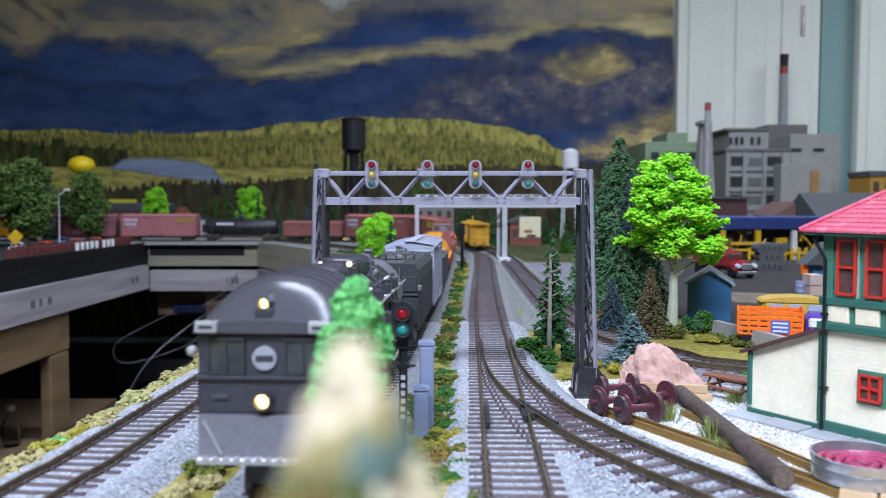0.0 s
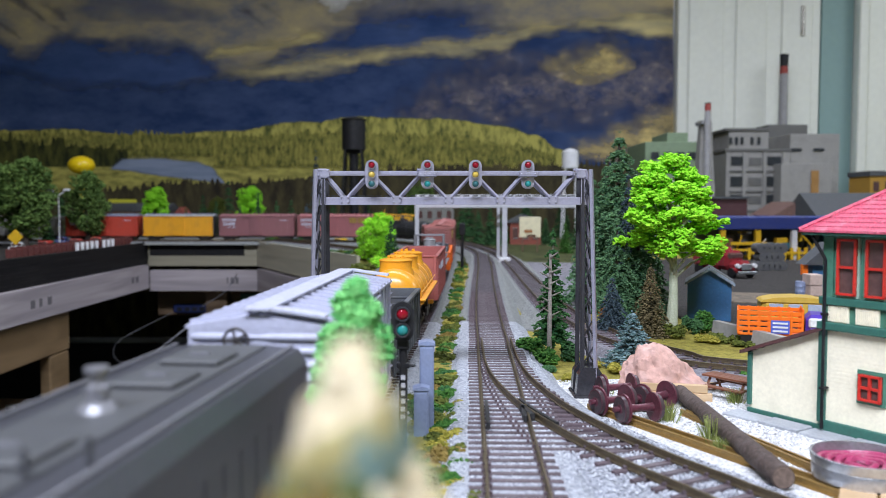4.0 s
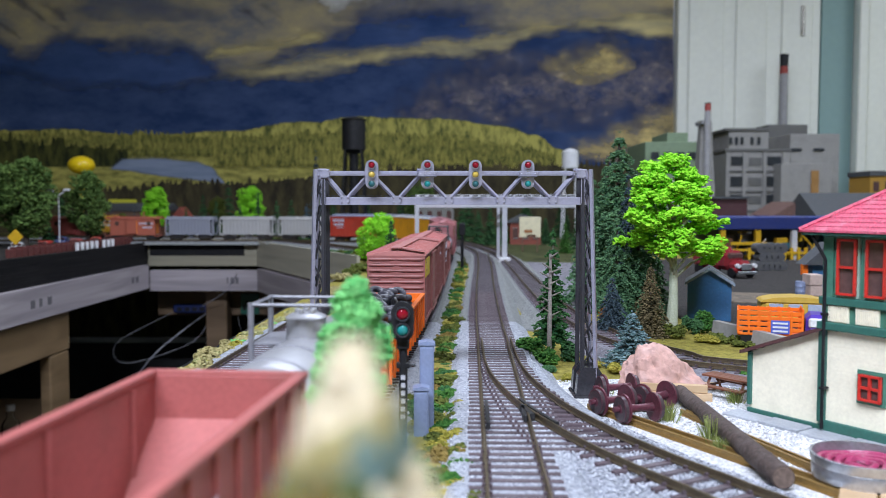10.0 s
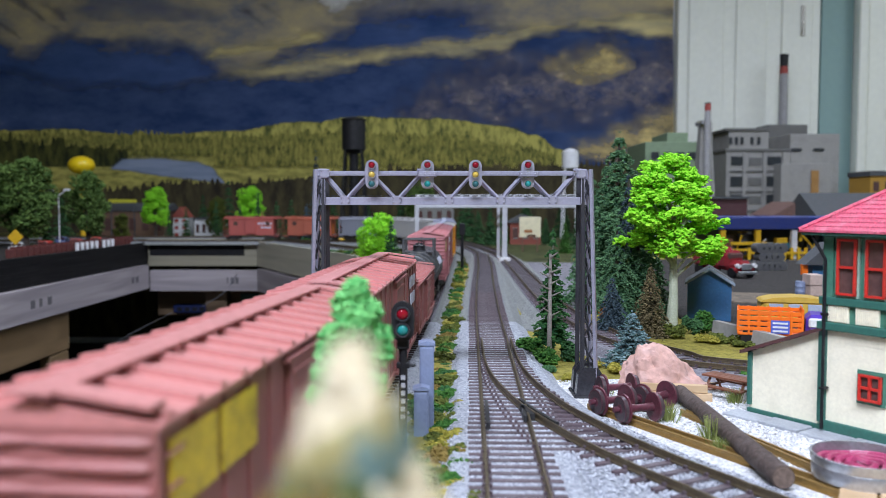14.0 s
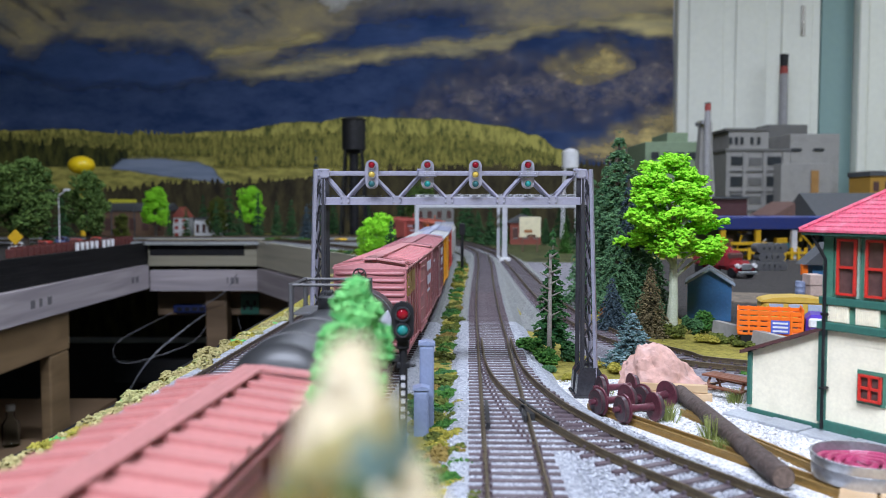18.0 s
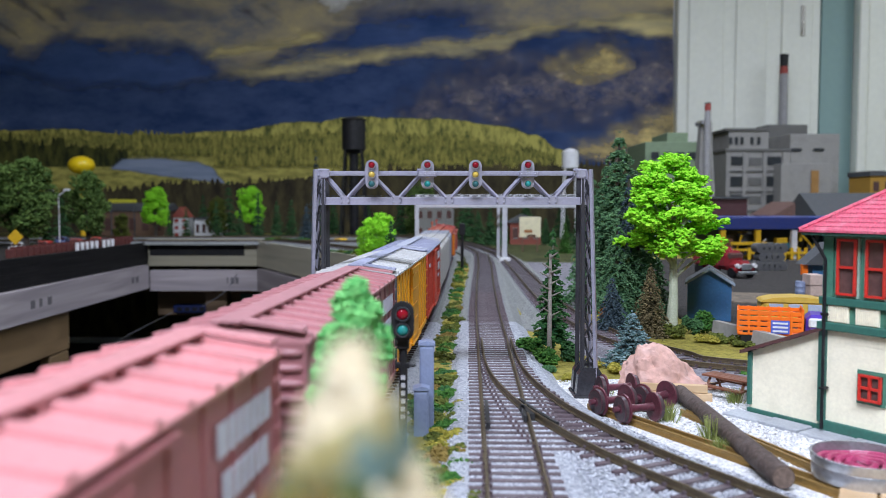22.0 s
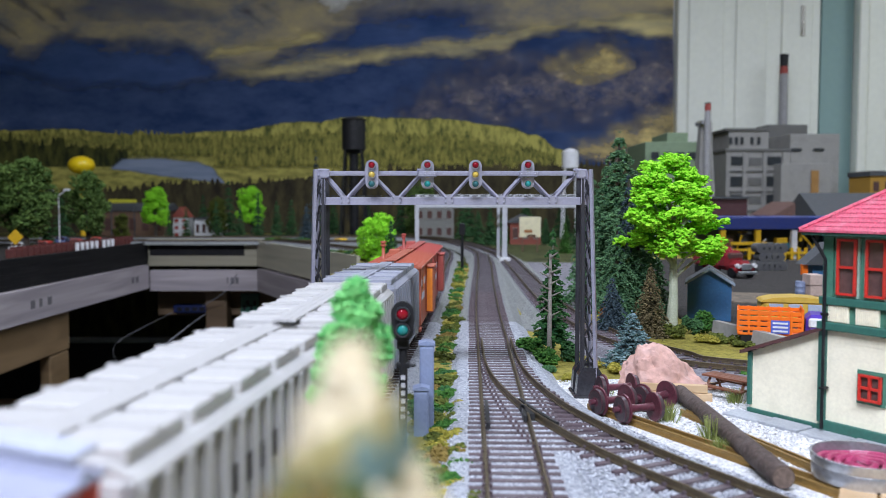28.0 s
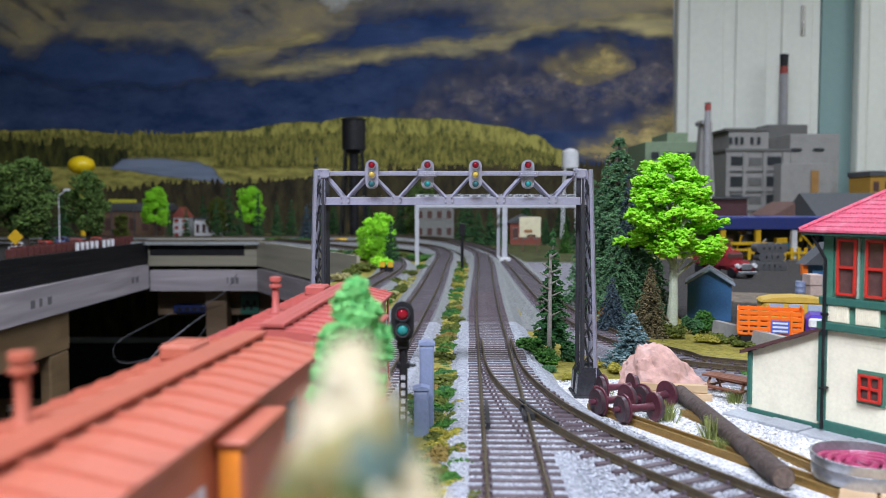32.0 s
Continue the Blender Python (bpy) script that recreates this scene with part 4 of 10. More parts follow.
# ---- dwarf signal and relay cabinets beside the running line ----
sig = thing("trackside_signal", pose(-0.0131, 0.262, GROUND_Z), "black trackside signal mast with red over green lenses", "railway signal")
bm = B()
rod(bm, (0, 0, 0), (0, 0, 0.0500), 0.0014, 0.0014, 10)
lathe(bm, [(0.0035, 0), (0.0035, 0.002), (0.0018, 0.004)], None, 12)
part("mast", tidy(bm), M_BLACK, sig)
signal_head(sig, 0, -0.003, 0.0494, (M_LENS_R, M_LENS_G), w=0.0074, h=0.0132, gap=0.0052, back=M_BLACK, lr=0.0020)
bm = B()
box(bm, -0.0020, -0.0022, 0.040, 0.0020, 0.0018, 0.0432, bev=0.0004)
rod(bm, (0, 0, 0.0345), (0.0042, 0, 0.0345), 0.0006, seg=6)
box(bm, -0.0022, -0.0012, 0.0335, 0.0022, 0.0012, 0.0355, bev=0.0003)
part("bracket", bm, M_BLACK, sig)
M_MARK = paint("grey_number_mark", (0.42, 0.42, 0.44), 0.5)
for k in range(6):
    z = 0.030 - k * 0.0026
    part("number_mark", box(B(), -0.0007, -0.0019, z, 0.0007, -0.0014, z + 0.0014), M_MARK, sig, "white number mark")
M_CABINET = paint("blue_grey_cabinet_paint", (0.22, 0.265, 0.40), 0.4, 0.1, grain=900, vary=0.08, stain=120, dirty=0.15)


def cabinet(x, y, w, d, h, label):
    ob = thing("relay_cabinet", pose(x, y, GROUND_Z, 0, 0, 2), label, "cabinet", "relay cabinets")
    bm = B()
    box(bm, -w / 2, -d / 2, 0, w / 2, d / 2, h, bev=0.0003)
    part("body", bm, M_CABINET, ob)
    bm = B()
    prism(bm, [(-w / 2 - 0.0004, h), (w / 2 + 0.0004, h), (w / 2 + 0.0004, h + 0.0008), (0, h + 0.0016), (-w / 2 - 0.0004, h + 0.0008)], -d / 2 - 0.0004, d / 2 + 0.0004)
    part("lid", tidy(bm), M_CABINET, ob)
    bm = B()
    box(bm, -w / 2 + 0.0007, -d / 2 - 0.0003, 0.001, w / 2 - 0.0007, -d / 2, h - 0.001, bev=0.0001)
    part("door", bm, M_CABINET, ob)


cabinet(-0.0062, 0.302, 0.0054, 0.006, 0.0345, "tall blue-grey metal relay cabinet beside the track")
cabinet(-0.0080, 0.292, 0.0054, 0.005, 0.0195, "short blue-grey metal relay cabinet beside the track")
M_EARTH = two_tone("dark_turf", (0.025, 0.03, 0.012), (0.08, 0.085, 0.03), 60)
# ---- ground sheets on the near side ----
def sheet(name, outline, z, material, label, category="ground", wobble=0.004, seed=3, kind="structure"):
    """A thin irregular patch of scatter laid on the ground."""
    pts = []
    n = len(outline)
    for i in range(n):
        a, b = Vector(outline[i]), Vector(outline[(i + 1) % n])
        k = max(1, int((b - a).length / 0.012))
        for j in range(k):
            p = a.lerp(b, j / k)
            w = wobble
            pts.append((p.x + w * noise.noise((p.x * 90, p.y * 90, seed)), p.y + w * noise.noise((p.x * 90, p.y * 90, seed + 9))))
    return panel(name, pts, GROUND_Z - 0.003, z, material, label, category, kind)


sheet("white_gravel_yard", [(0.052, 0.385), (0.088, 0.395), (0.135, 0.375), (0.16, 0.30), (0.20, 0.24), (0.30, 0.16), (0.30, 0.02), (0.16, 0.02), (0.14, 0.16), (0.085, 0.245), (0.06, 0.31)], GROUND_Z + 0.0012, M_WHITE_GRAVEL,
      "white gravel yard beside the branch track")
sheet("grey_gravel_strip", [(0.085, 0.46), (0.10, 0.455), (0.13, 0.405), (0.17, 0.375), (0.33, 0.29), (0.33, 0.27), (0.18, 0.345), (0.13, 0.375), (0.10, 0.405)], GROUND_Z + 0.0016, M_BALLAST, "grey gravel along the siding")
sheet("asphalt_lot", [(0.185, 0.56), (0.195, 0.50), (0.24, 0.45), (0.34, 0.40), (0.9, 0.30), (1.7, 0.5), (1.7, 2.0), (0.2, 1.2), (0.17, 0.8)], GROUND_Z + 0.001, M_ASPHALT, "dark asphalt lot in front of the plant", wobble=0.006)
sheet("dark_earth", [(-2.4, 1.93), (-0.50, 1.93), (-0.30, 1.66), (-0.07, 1.24), (0.0, 1.28), (0.18, 1.0), (0.22, 1.35), (1.6, 2.0), (1.6, 2.45), (-2.4, 2.45)], GROUND_Z + 0.0005, M_EARTH, "dark earth and turf around the far tracks", wobble=0.02)
sheet("dirt_strip", [(0.23, 0.72), (0.36, 0.66), (0.6, 0.62), (0.6, 0.70), (0.38, 0.75), (0.25, 0.80)], GROUND_Z + 0.002, M_DIRT, "brown dirt strip across the lot")
sheet("gravel_verge", [(0.112, 0.62), (0.155, 0.60), (0.17, 0.80), (0.20, 1.2), (0.112, 1.22)], GROUND_Z + 0.0011, M_BALLAST_DARK, "dark gravel verge beside the siding", wobble=0.003)
sheet("pale_path", [(0.062, 1.25), (0.075, 0.95), (0.07, 0.72), (0.055, 0.56), (0.066, 0.545), (0.079, 0.72), (0.083, 0.95), (0.078, 1.25)], GROUND_Z + 0.0012, M_ROADBED, "pale grey roadbed between the tracks", wobble=0.002)


def scatter_stones(name, spots, size, material, label, seed):
    rng = np.random.default_rng(seed)
    me = clump_mesh(name, spots, rng.uniform(0.6, 1.3, len(spots)) * size, 0.7, rng, 0.3)
    me.materials.append(material)
    return tagged(new(name, me), label, "gravel", "", "stuff")


def stone_paint(name, c0, c1):
    return leafy(name, c0, c1, 0.8)


S_GREY = stone_paint("grey_stone", (0.15, 0.155, 0.18), (0.60, 0.62, 0.67))
S_WHITE = stone_paint("white_stone", (0.30, 0.30, 0.31), (0.88, 0.88, 0.88))
rng = np.random.default_rng(5)
spots = []
for line, top in ((MIDDLE, 0.52), (BRANCH, 0.30), (LEFT, 0.42), (MAIN, 0.42)):
    s = line.near(0.17) if line is not BRANCH else line.near(0.30)
    step = 1 if line is not BRANCH else -1
    lo, hi = sorted((line.near(0.17), line.near(top)))
    for k in range(7000 if line in (MIDDLE, BRANCH) else 3000):
        u = rng.uniform()
        ss = lo + (hi - lo) * u
        p, w = line.at(ss), line.way(ss)
        off = rng.uniform(-0.027, 0.027)
        if abs(off) < 0.0145:
            gap = 0.0082 if line is BRANCH else 0.0063
            ss = 0.003 + (math.floor((ss - 0.003) / gap) + rng.uniform(0.24, 0.76)) * gap
            p, w = line.at(ss), line.way(ss)
        z = -0.0031 if abs(off) < 0.019 else -0.0031 - (abs(off) - 0.019) * 0.55
        spots.append((p.x + w.y * off, p.y - w.x * off, z))
scatter_stones("ballast_stones", spots, 0.00042, S_GREY, "loose grey ballast stones between the ties", 6)
spots = []
while len(spots) < 11000:
    x, y = rng.uniform(0.055, 0.2), rng.uniform(0.19, 0.39)
    if x > 0.052 + (0.385 - y) * 0.42 and x < 0.145 + (0.36 - y) * 0.35:
        spots.append((x, y, GROUND_Z + 0.0013))
scatter_stones("gravel_stones", spots, 0.00058, S_WHITE, "loose white gravel stones in the yard", 7)

# ---- turnout fittings ----
M_FROG = paint("black_frog_plastic", (0.02, 0.02, 0.022), 0.5, grain=1500, vary=0.2)
turn = thing("turnout_fittings", Matrix(), "black plastic frog and check rails of the turnout", "turnout")
for line, y0, y1, off in ((MIDDLE, 0.285, 0.318, -0.0068), (MIDDLE, 0.296, 0.312, 0.0072), (BRANCH, 0.290, 0.325, 0.0070)):
    bm = B()
    a, b = sorted((line.near(y0), line.near(y1)))
    sweep(bm, line, [(-0.0007, -0.0022), (0.0007, -0.0022), (0.0007, 0.0001), (-0.0007, 0.0001)], a, b, 0.006, off=off)
    part("check_rail", tidy(bm), M_FROG, turn)
bm = B()
prism(bm, [(-0.0010, -0.0024), (0.0010, -0.0024), (0.0010, 0.0001), (-0.0010, 0.0001)], -0.006, 0.007, Matrix.Translation((0.0325, 0.305, 0)) @ pose(0, 0, 0, 0, 0, 12))
part("frog", tidy(bm), M_FROG, turn)

# ---- interlocking tower ----
tower = thing("signal_tower", pose(0.1448, 0.3006, GROUND_Z, 0, 0, -57.4), "cream clapboard signal tower with green trim and crimson roof", "building")
TW, TD, TH = 0.062, 0.048, 0.0755


def clapboards(owner, x0, x1, z0, z1_left, z1_right, y, pitch, material, label=""):
    """Courses of lapped boards on a wall that faces -y; the top may slope."""
    k = 0
    z = z0
    while z < max(z1_left, z1_right) - 0.0004:
        ztop = z + pitch
        a, b = x0, x1
        if z1_left < z1_right and ztop > z1_left:
            a = x0 + (x1 - x0) * (z - z1_left) / max(1e-6, z1_right - z1_left)
            a = max(x0, a)
        bm = B()
        zt = min(ztop, max(z1_left, z1_right))
        prism(bm, [(0, z), (-0.00017, z), (-0.00009, zt), (0, zt)], a, b, Matrix(((0, 1, 0, 0), (1, 0, 0, y), (0, 0, 1, 0), (0, 0, 0, 1))))
        part("clapboard", tidy(bm), material, owner)
        z = ztop
        k += 1


bm = B()
box(bm, 0.0, 0.0, 0.0, TW, TD, 0.0425)
part("lower_wall", bm, M_CREAM, tower)
clapboards(tower, 0.0016, TW, 0.006, 0.0405, 0.0405, 0.0, 0.00150, M_CREAM)
bm = B()
box(bm, -0.0005, -0.0005, 0.0425, TW, TD, TH)
part("upper_wall", bm, M_SAGE, tower, "green boarded upper storey")
for z0, z1, out in ((0.0, 0.006, 0.001), (0.0405, 0.0435, 0.0022), (0.0500, 0.0530, 0.0018), (0.0752, 0.0762, 0.001)):
    bm = B()
    box(bm, -out - 0.0005, -out - 0.0005, z0, TW, TD, z1, bev=0.0003)
    part("belt_course", bm, M_GREEN, tower)
x = 0.0012
for wdt in (0.0078, 0.0085, 0.0085, 0.0085):
    ap = part("apron_panel", box(B(), x, -0.0014, 0.0437, x + wdt, -0.0004, 0.0499), M_CREAM, tower, "cream beaded panel")
    for k in range(int(wdt / 0.0007)):
        part("bead", box(B(), x + k * 0.0007 + 0.0001, -0.0017, 0.0440, x + k * 0.0007 + 0.0005, -0.0014, 0.0497), M_CREAM, ap)
    x += wdt + 0.0028
M_PANE = paint("dim_window_film", (0.10, 0.055, 0.05), 0.15, grain=400, vary=0.2, bump=0.03, stain=80)


def sash(owner, x0, x1, z0, z1, y, bars=1, name="window", cols=1):
    w = part(name, box(B(), x0, y - 0.0002, z0, x1, y + 0.0006, z1), M_PANE, owner, "dim double-hung window")
    t = 0.0009
    for a, b, c, d in ((x0, z0, x1, z0 + t), (x0, z1 - t, x1, z1), (x0, z0, x0 + t, z1), (x1 - t, z0, x1, z1)):
        part("sash_bar", box(B(), a, y - 0.0014, b, c, y - 0.0003, d, bev=0.0001), M_RED, w)
    for k in range(bars):
        z = z0 + (z1 - z0) * (k + 1) / (bars + 1)
        part("sash_bar", box(B(), x0, y - 0.0013, z - t / 2, x1, y - 0.0003, z + t / 2), M_RED, w)
    for k in range(cols - 1):
        xx = x0 + (x1 - x0) * (k + 1) / cols
        part("sash_bar", box(B(), xx - t / 2, y - 0.0013, z0, xx + t / 2, y - 0.0003, z1), M_RED, w)
    return w


M_TRIM_PALE = paint("pale_green_trim", (0.3, 0.42, 0.34), 0.5, grain=700, vary=0.1)
x = 0.0046
for k in range(4):
    part("window_surround", box(B(), x - 0.0008, -0.0015, 0.0532, x + 0.0082, -0.0006, 0.0755), M_TRIM_PALE, tower)
    sash(tower, x, x + 0.0074, 0.0540, 0.0748, -0.0014)
    x += 0.0108
part("corner_post", box(B(), -0.0010, -0.0010, 0.0, 0.0004, 0.0014, 0.0425, bev=0.0002), M_GREEN, tower)
part("corner_post", box(B(), -0.0014, -0.0014, 0.0435, 0.0026, 0.0018, 0.0755, bev=0.0002), M_SAGE, tower)
bm = B()
rod(bm, (0.0006, -0.0030, 0.003), (0.0006, -0.0030, 0.067), 0.0006, seg=8)
rod(bm, (0.0006, -0.0030, 0.067), (-0.0035, -0.0052, 0.0755), 0.0006, seg=8)
for z in (0.018, 0.046):
    box(bm, -0.0004, -0.0038, z, 0.0016, -0.0005, z + 0.0009)
part("downpipe", bm, M_BLACK, tower, "thin black downpipe")
sash(tower, 0.0138, 0.0222, 0.0165, 0.0262, -0.0012, bars=1, cols=2)
part("window_surround", box(B(), 0.0127, -0.0009, 0.0152, 0.0233, -0.0004, 0.0275), M_SAGE, tower)
# hipped roof with courses of shingles
roof = part("roof", box(B(), -0.0070, -0.0070, 0.0760, TW + 0.007, TD + 0.007, 0.0770, bev=0.0002), M_GREEN, tower, "green soffit below crimson shingles")
n = 13
for k in range(n):
    a, b = k / n, (k + 1.35) / n
    inset = lambda u: 0.0306 * u - 0.0076
    zz = lambda u: 0.0772 + 0.021 * u
    bm = B()
    lo, hi = inset(a), inset(min(1, b))
    za, zb = zz(a) + 0.0007, zz(min(1, b)) + 0.0002
    lo_v = [bm.verts.new(v) for v in ((lo, lo, za), (TW - lo, lo, za), (TW - lo, TD - lo, za), (lo, TD - lo, za))]
    lo_u = [bm.verts.new(v) for v in ((lo, lo, za - 0.0008), (TW - lo, lo, za - 0.0008), (TW - lo, TD - lo, za - 0.0008), (lo, TD - lo, za - 0.0008))]
    hi_v = [bm.verts.new(v) for v in ((hi, hi, zb), (TW - hi, hi, zb), (TW - hi, TD - hi, zb), (hi, TD - hi, zb))]
    for i in range(4):
        j = (i + 1) % 4
        bm.faces.new((lo_v[i], lo_v[j], hi_v[j], hi_v[i]))
        bm.faces.new((lo_u[i], lo_u[j], lo_v[j], lo_v[i]))
    bm.faces.new(hi_v)
    part("shingle_course", tidy(bm), M_ROOF_PINK, roof)
for c in ((0, 0), (1, 0)):
    bm = B()
    a = Vector((-0.0075 if c[0] == 0 else TW + 0.0075, -0.0075, 0.0780))
    b = Vector((0.0232 if c[0] == 0 else TW - 0.0232, 0.0232, 0.0989))
    rod(bm, a, b, 0.0009, seg=6)
    part("hip_cap", bm, M_ROOF_PINK, roof)
# lean-to at the tower's side
lean = thing("lean_to", tower.matrix_basis.copy(), "cream clapboard lean-to shed with green corner boards", "building")
AW = 0.0336
bm = B()
prism(bm, [(-AW, 0), (-0.0005, 0), (-0.0005, 0.0402), (-AW, 0.0268)], 0.0008, 0.036)
part("wall", tidy(bm), M_CREAM, lean)
clapboards(lean, -AW + 0.0012, -0.0018, 0.0036, 0.0268, 0.0402, 0.0008, 0.00150, M_CREAM)
part("skirt", box(B(), -AW - 0.0006, -0.0004, 0, -0.0014, 0.036, 0.0036, bev=0.0002), M_GREEN, lean)
part("corner_board", box(B(), -AW - 0.0006, -0.0006, 0.0048, -AW + 0.0012, 0.003, 0.0268, bev=0.0002), M_GREEN, lean)
part("corner_board", box(B(), -0.0030, -0.0007, 0.0048, -0.0014, 0.0008, 0.0405, bev=0.0002), M_GREEN, lean)
bm = B()
prism(bm, [(-AW - 0.003, 0.0258), (-0.0006, 0.0402), (-0.0006, 0.0416), (-AW - 0.003, 0.0272)], -0.0025, 0.038)
part("roof", tidy(bm), paint("dark_brown_roof", (0.09, 0.035, 0.035), 0.6, grain=900, vary=0.2), lean, "dark brown sloping roof")
M_SLAB = paint("grey_paving_slab", (0.33, 0.35, 0.38), 0.75, grain=900, vary=0.12, bump=0.3, stain=100, dirty=0.3, per_piece=0.1)
walk_slabs = thing("slab_walkway", tower.matrix_basis.copy(), "grey paving slabs along the tower's foot", "paving", "", "structure")
for k in range(8):
    u = -AW - 0.004 + k * 0.0172
    part("slab", box(B(), u, -0.0118, 0.0008, u + 0.0164, -0.0012, 0.0022 + 0.0004 * (k % 2), bev=0.0003), M_SLAB, walk_slabs)

# ---- yard clutter ----
M_WHEEL = paint("oxide_red_wheel", (0.115, 0.03, 0.045), 0.36, 0.25, grain=1500, vary=0.25, stain=250, dirt=(0.03, 0.02, 0.02), dirty=0.5)
M_TREAD = paint("dark_tread", (0.07, 0.05, 0.055), 0.4, 0.4, grain=1500, vary=0.25)


def wheelset(x, y, turn, label):
    ob = thing("wheelset", pose(x, y, GROUND_Z + 0.0012 + 0.0059, 0, 0, turn) @ Matrix.Scale(0.89, 4), label, "wheelset", "spare wheelsets")
    bm = B()
    rod(bm, (-0.0125, 0, 0), (0.0125, 0, 0), 0.0013, 0.0013, 10)
    rod(bm, (-0.0085, 0, 0), (0, 0, 0), 0.0021, 0.0016, 10)
    rod(bm, (0, 0, 0), (0.0085, 0, 0), 0.0016, 0.0021, 10)
    smooth(part("axle", tidy(bm), M_WHEEL, ob))
    for s in (-1, 1):
        m = Matrix.Translation((s * 0.0082, 0, 0)) @ pose(0, 0, 0, 0, 90 * s, 0)
        bm = B()
        lathe(bm, [(0.0012, -0.0014), (0.0066, -0.0014), (0.0066, -0.0006), (0.0058, -0.0004), (0.0057, 0.0014), (0.0049, 0.0014), (0.0046, 0.0006), (0.0026, 0.0003), (0.0022, 0.0016), (0.0012, 0.0018)], m, 28)
        smooth(part("wheel", tidy(bm), M_WHEEL, ob), 35)
        bm = B()
        lathe(bm, [(0.00572, -0.00035), (0.0058, -0.0003), (0.00575, 0.0013), (0.0050, 0.00145)], m, 28)
        smooth(part("tread", tidy(bm), M_TREAD, ob), 35)
    return ob


wheelset(0.0775, 0.3135, 16, "oxide red wheelset on an axle, lying on the gravel")
wheelset(0.0700, 0.3265, 22, "oxide red wheelset with a dark tread")
wheelset(0.0770, 0.3500, 10, "oxide red wheelset standing on the gravel")
wheelset(0.0890, 0.3330, 28, "dark oxide wheelset behind the others")

# spare rails beside the branch
M_SPARE = paint("brown_spare_rail", (0.28, 0.17, 0.05), 0.4, 0.5, grain=1200, vary=0.2, stain=120, dirty=0.3)
for a, b in (((0.0610, 0.334), (0.1295, 0.206)), ((0.0655, 0.334), (0.136, 0.206)), ((0.0975, 0.325), (0.122, 0.245)), ((0.0995, 0.324), (0.1255, 0.244))):
    ln = Line([(*a, GROUND_Z + 0.0012 + 0.0026), ((a[0] + b[0]) / 2, (a[1] + b[1]) / 2, GROUND_Z + 0.0038), (*b, GROUND_Z + 0.0038)])
    bm = B()
    sweep(bm, ln, [(x * 1.2, z) for x, z in RAIL], 0, ln.length, 0.01)
    ob = part("spare_rail", tidy(bm), M_SPARE)
    tagged(ob, "length of brown spare rail lying on the gravel", "rail", "spare rails")

# log
M_LOG = paint("dark_pole_bark", (0.062, 0.042, 0.035), 0.8, grain=600, vary=0.4, bump=0.8, stain=150, dirt=(0.12, 0.1, 0.09), dirty=0.4)
M_LOG_END = paint("log_end_grain", (0.13, 0.09, 0.07), 0.8, grain=700, vary=0.3)
a, b = Vector((0.1020, 0.2365, GROUND_Z + 0.0055)), Vector((0.1045, 0.350, GROUND_Z + 0.0048))
bm = B()
prev, n = None, 40
q = (b - a).to_track_quat("Z", "Y").to_matrix()
for k in range(n + 1):
    p = a.lerp(b, k / n)
    r = 0.0038 - 0.0006 * k / n
    if k == 0:
        r *= 0.93
    ring = [bm.verts.new(p + q @ Vector((r * (1 + 0.05 * noise.noise((math.cos(i) * 2, math.sin(i) * 2, k * 0.7))) * math.cos(2 * math.pi * i / 18), r * (1 + 0.05 * noise.noise((i * 1.3, k * 0.35, 0))) * math.sin(2 * math.pi * i / 18), 0))) for i in range(18)]
    if prev:
        for i in range(18):
            bm.faces.new((prev[i], prev[(i + 1) % 18], ring[(i + 1) % 18], ring[i]))
    prev = ring
    if k == 0:
        bm.faces.new(ring[::-1])
bm.faces.new(prev)
log = thing("log_pole", Matrix(), "dark brown wooden pole lying across the gravel", "log")
smooth(part("trunk", tidy(bm), M_LOG, log), 50)
bm = B()
rod(bm, a - (b - a).normalized() * 0.0004, a + (b - a).normalized() * 0.0005, 0.0031, 0.0034, 18)
part("cut_end", bm, M_LOG_END, log)

# rock load on a timber pallet
M_ROCK = paint("pink_sandstone", (0.5, 0.3, 0.25), 0.85, grain=420, vary=0.18, bump=0.7, stain=90, dirt=(0.62, 0.45, 0.42), dirty=0.7)
M_PINE = wood("pale_pine", (0.42, 0.28, 0.15), (0.6, 0.43, 0.26), 160, (0.3, 0.05, 1))
rock = thing("rock_display", pose(0.1010, 0.3640, GROUND_Z + 0.001, 0, 0, -14), "pink sandstone boulder on a pale wooden pallet", "rock")
bm = B()
bmesh.ops.create_icosphere(bm, subdivisions=5, radius=1.0)
for v in bm.verts:
    c = v.co.copy()
    n1 = noise.fractal(c * 1.7 + Vector((3, 1, 7)), 0.9, 2.1, 5)
    n2 = abs(noise.noise(c * 3.1))
    k = 1 + 0.20 * n1 - 0.16 * n2
    x, y, z = c.x * k, c.y * k, c.z * k
    z = max(-0.2, z)
    sx = 0.0200 * (1 - 0.22 * max(0, z))
    v.co = (x * sx + 0.0012 * z * -3, y * 0.0120, 0.003 + max(0.0, z) * 0.0200 * (1 - 0.25 * max(0, x)))
smooth(part("boulder", bm, M_ROCK, rock), 28)
for k, (x0, x1, y, z0, z1) in enumerate(((-0.0115, 0.0205, -0.0128, 0.0, 0.0034), (-0.0115, 0.0185, -0.0120, 0.0036, 0.0070), (-0.0105, 0.0240, 0.011, 0.0, 0.0034))):
    part("plank", box(B(), x0, y, z0, x1, y + 0.003, z1, bev=0.0002), M_PINE, rock)
part("deck_board", box(B(), -0.013, -0.0105, 0.0018, 0.018, 0.011, 0.003, bev=0.0002), M_PINE, rock)

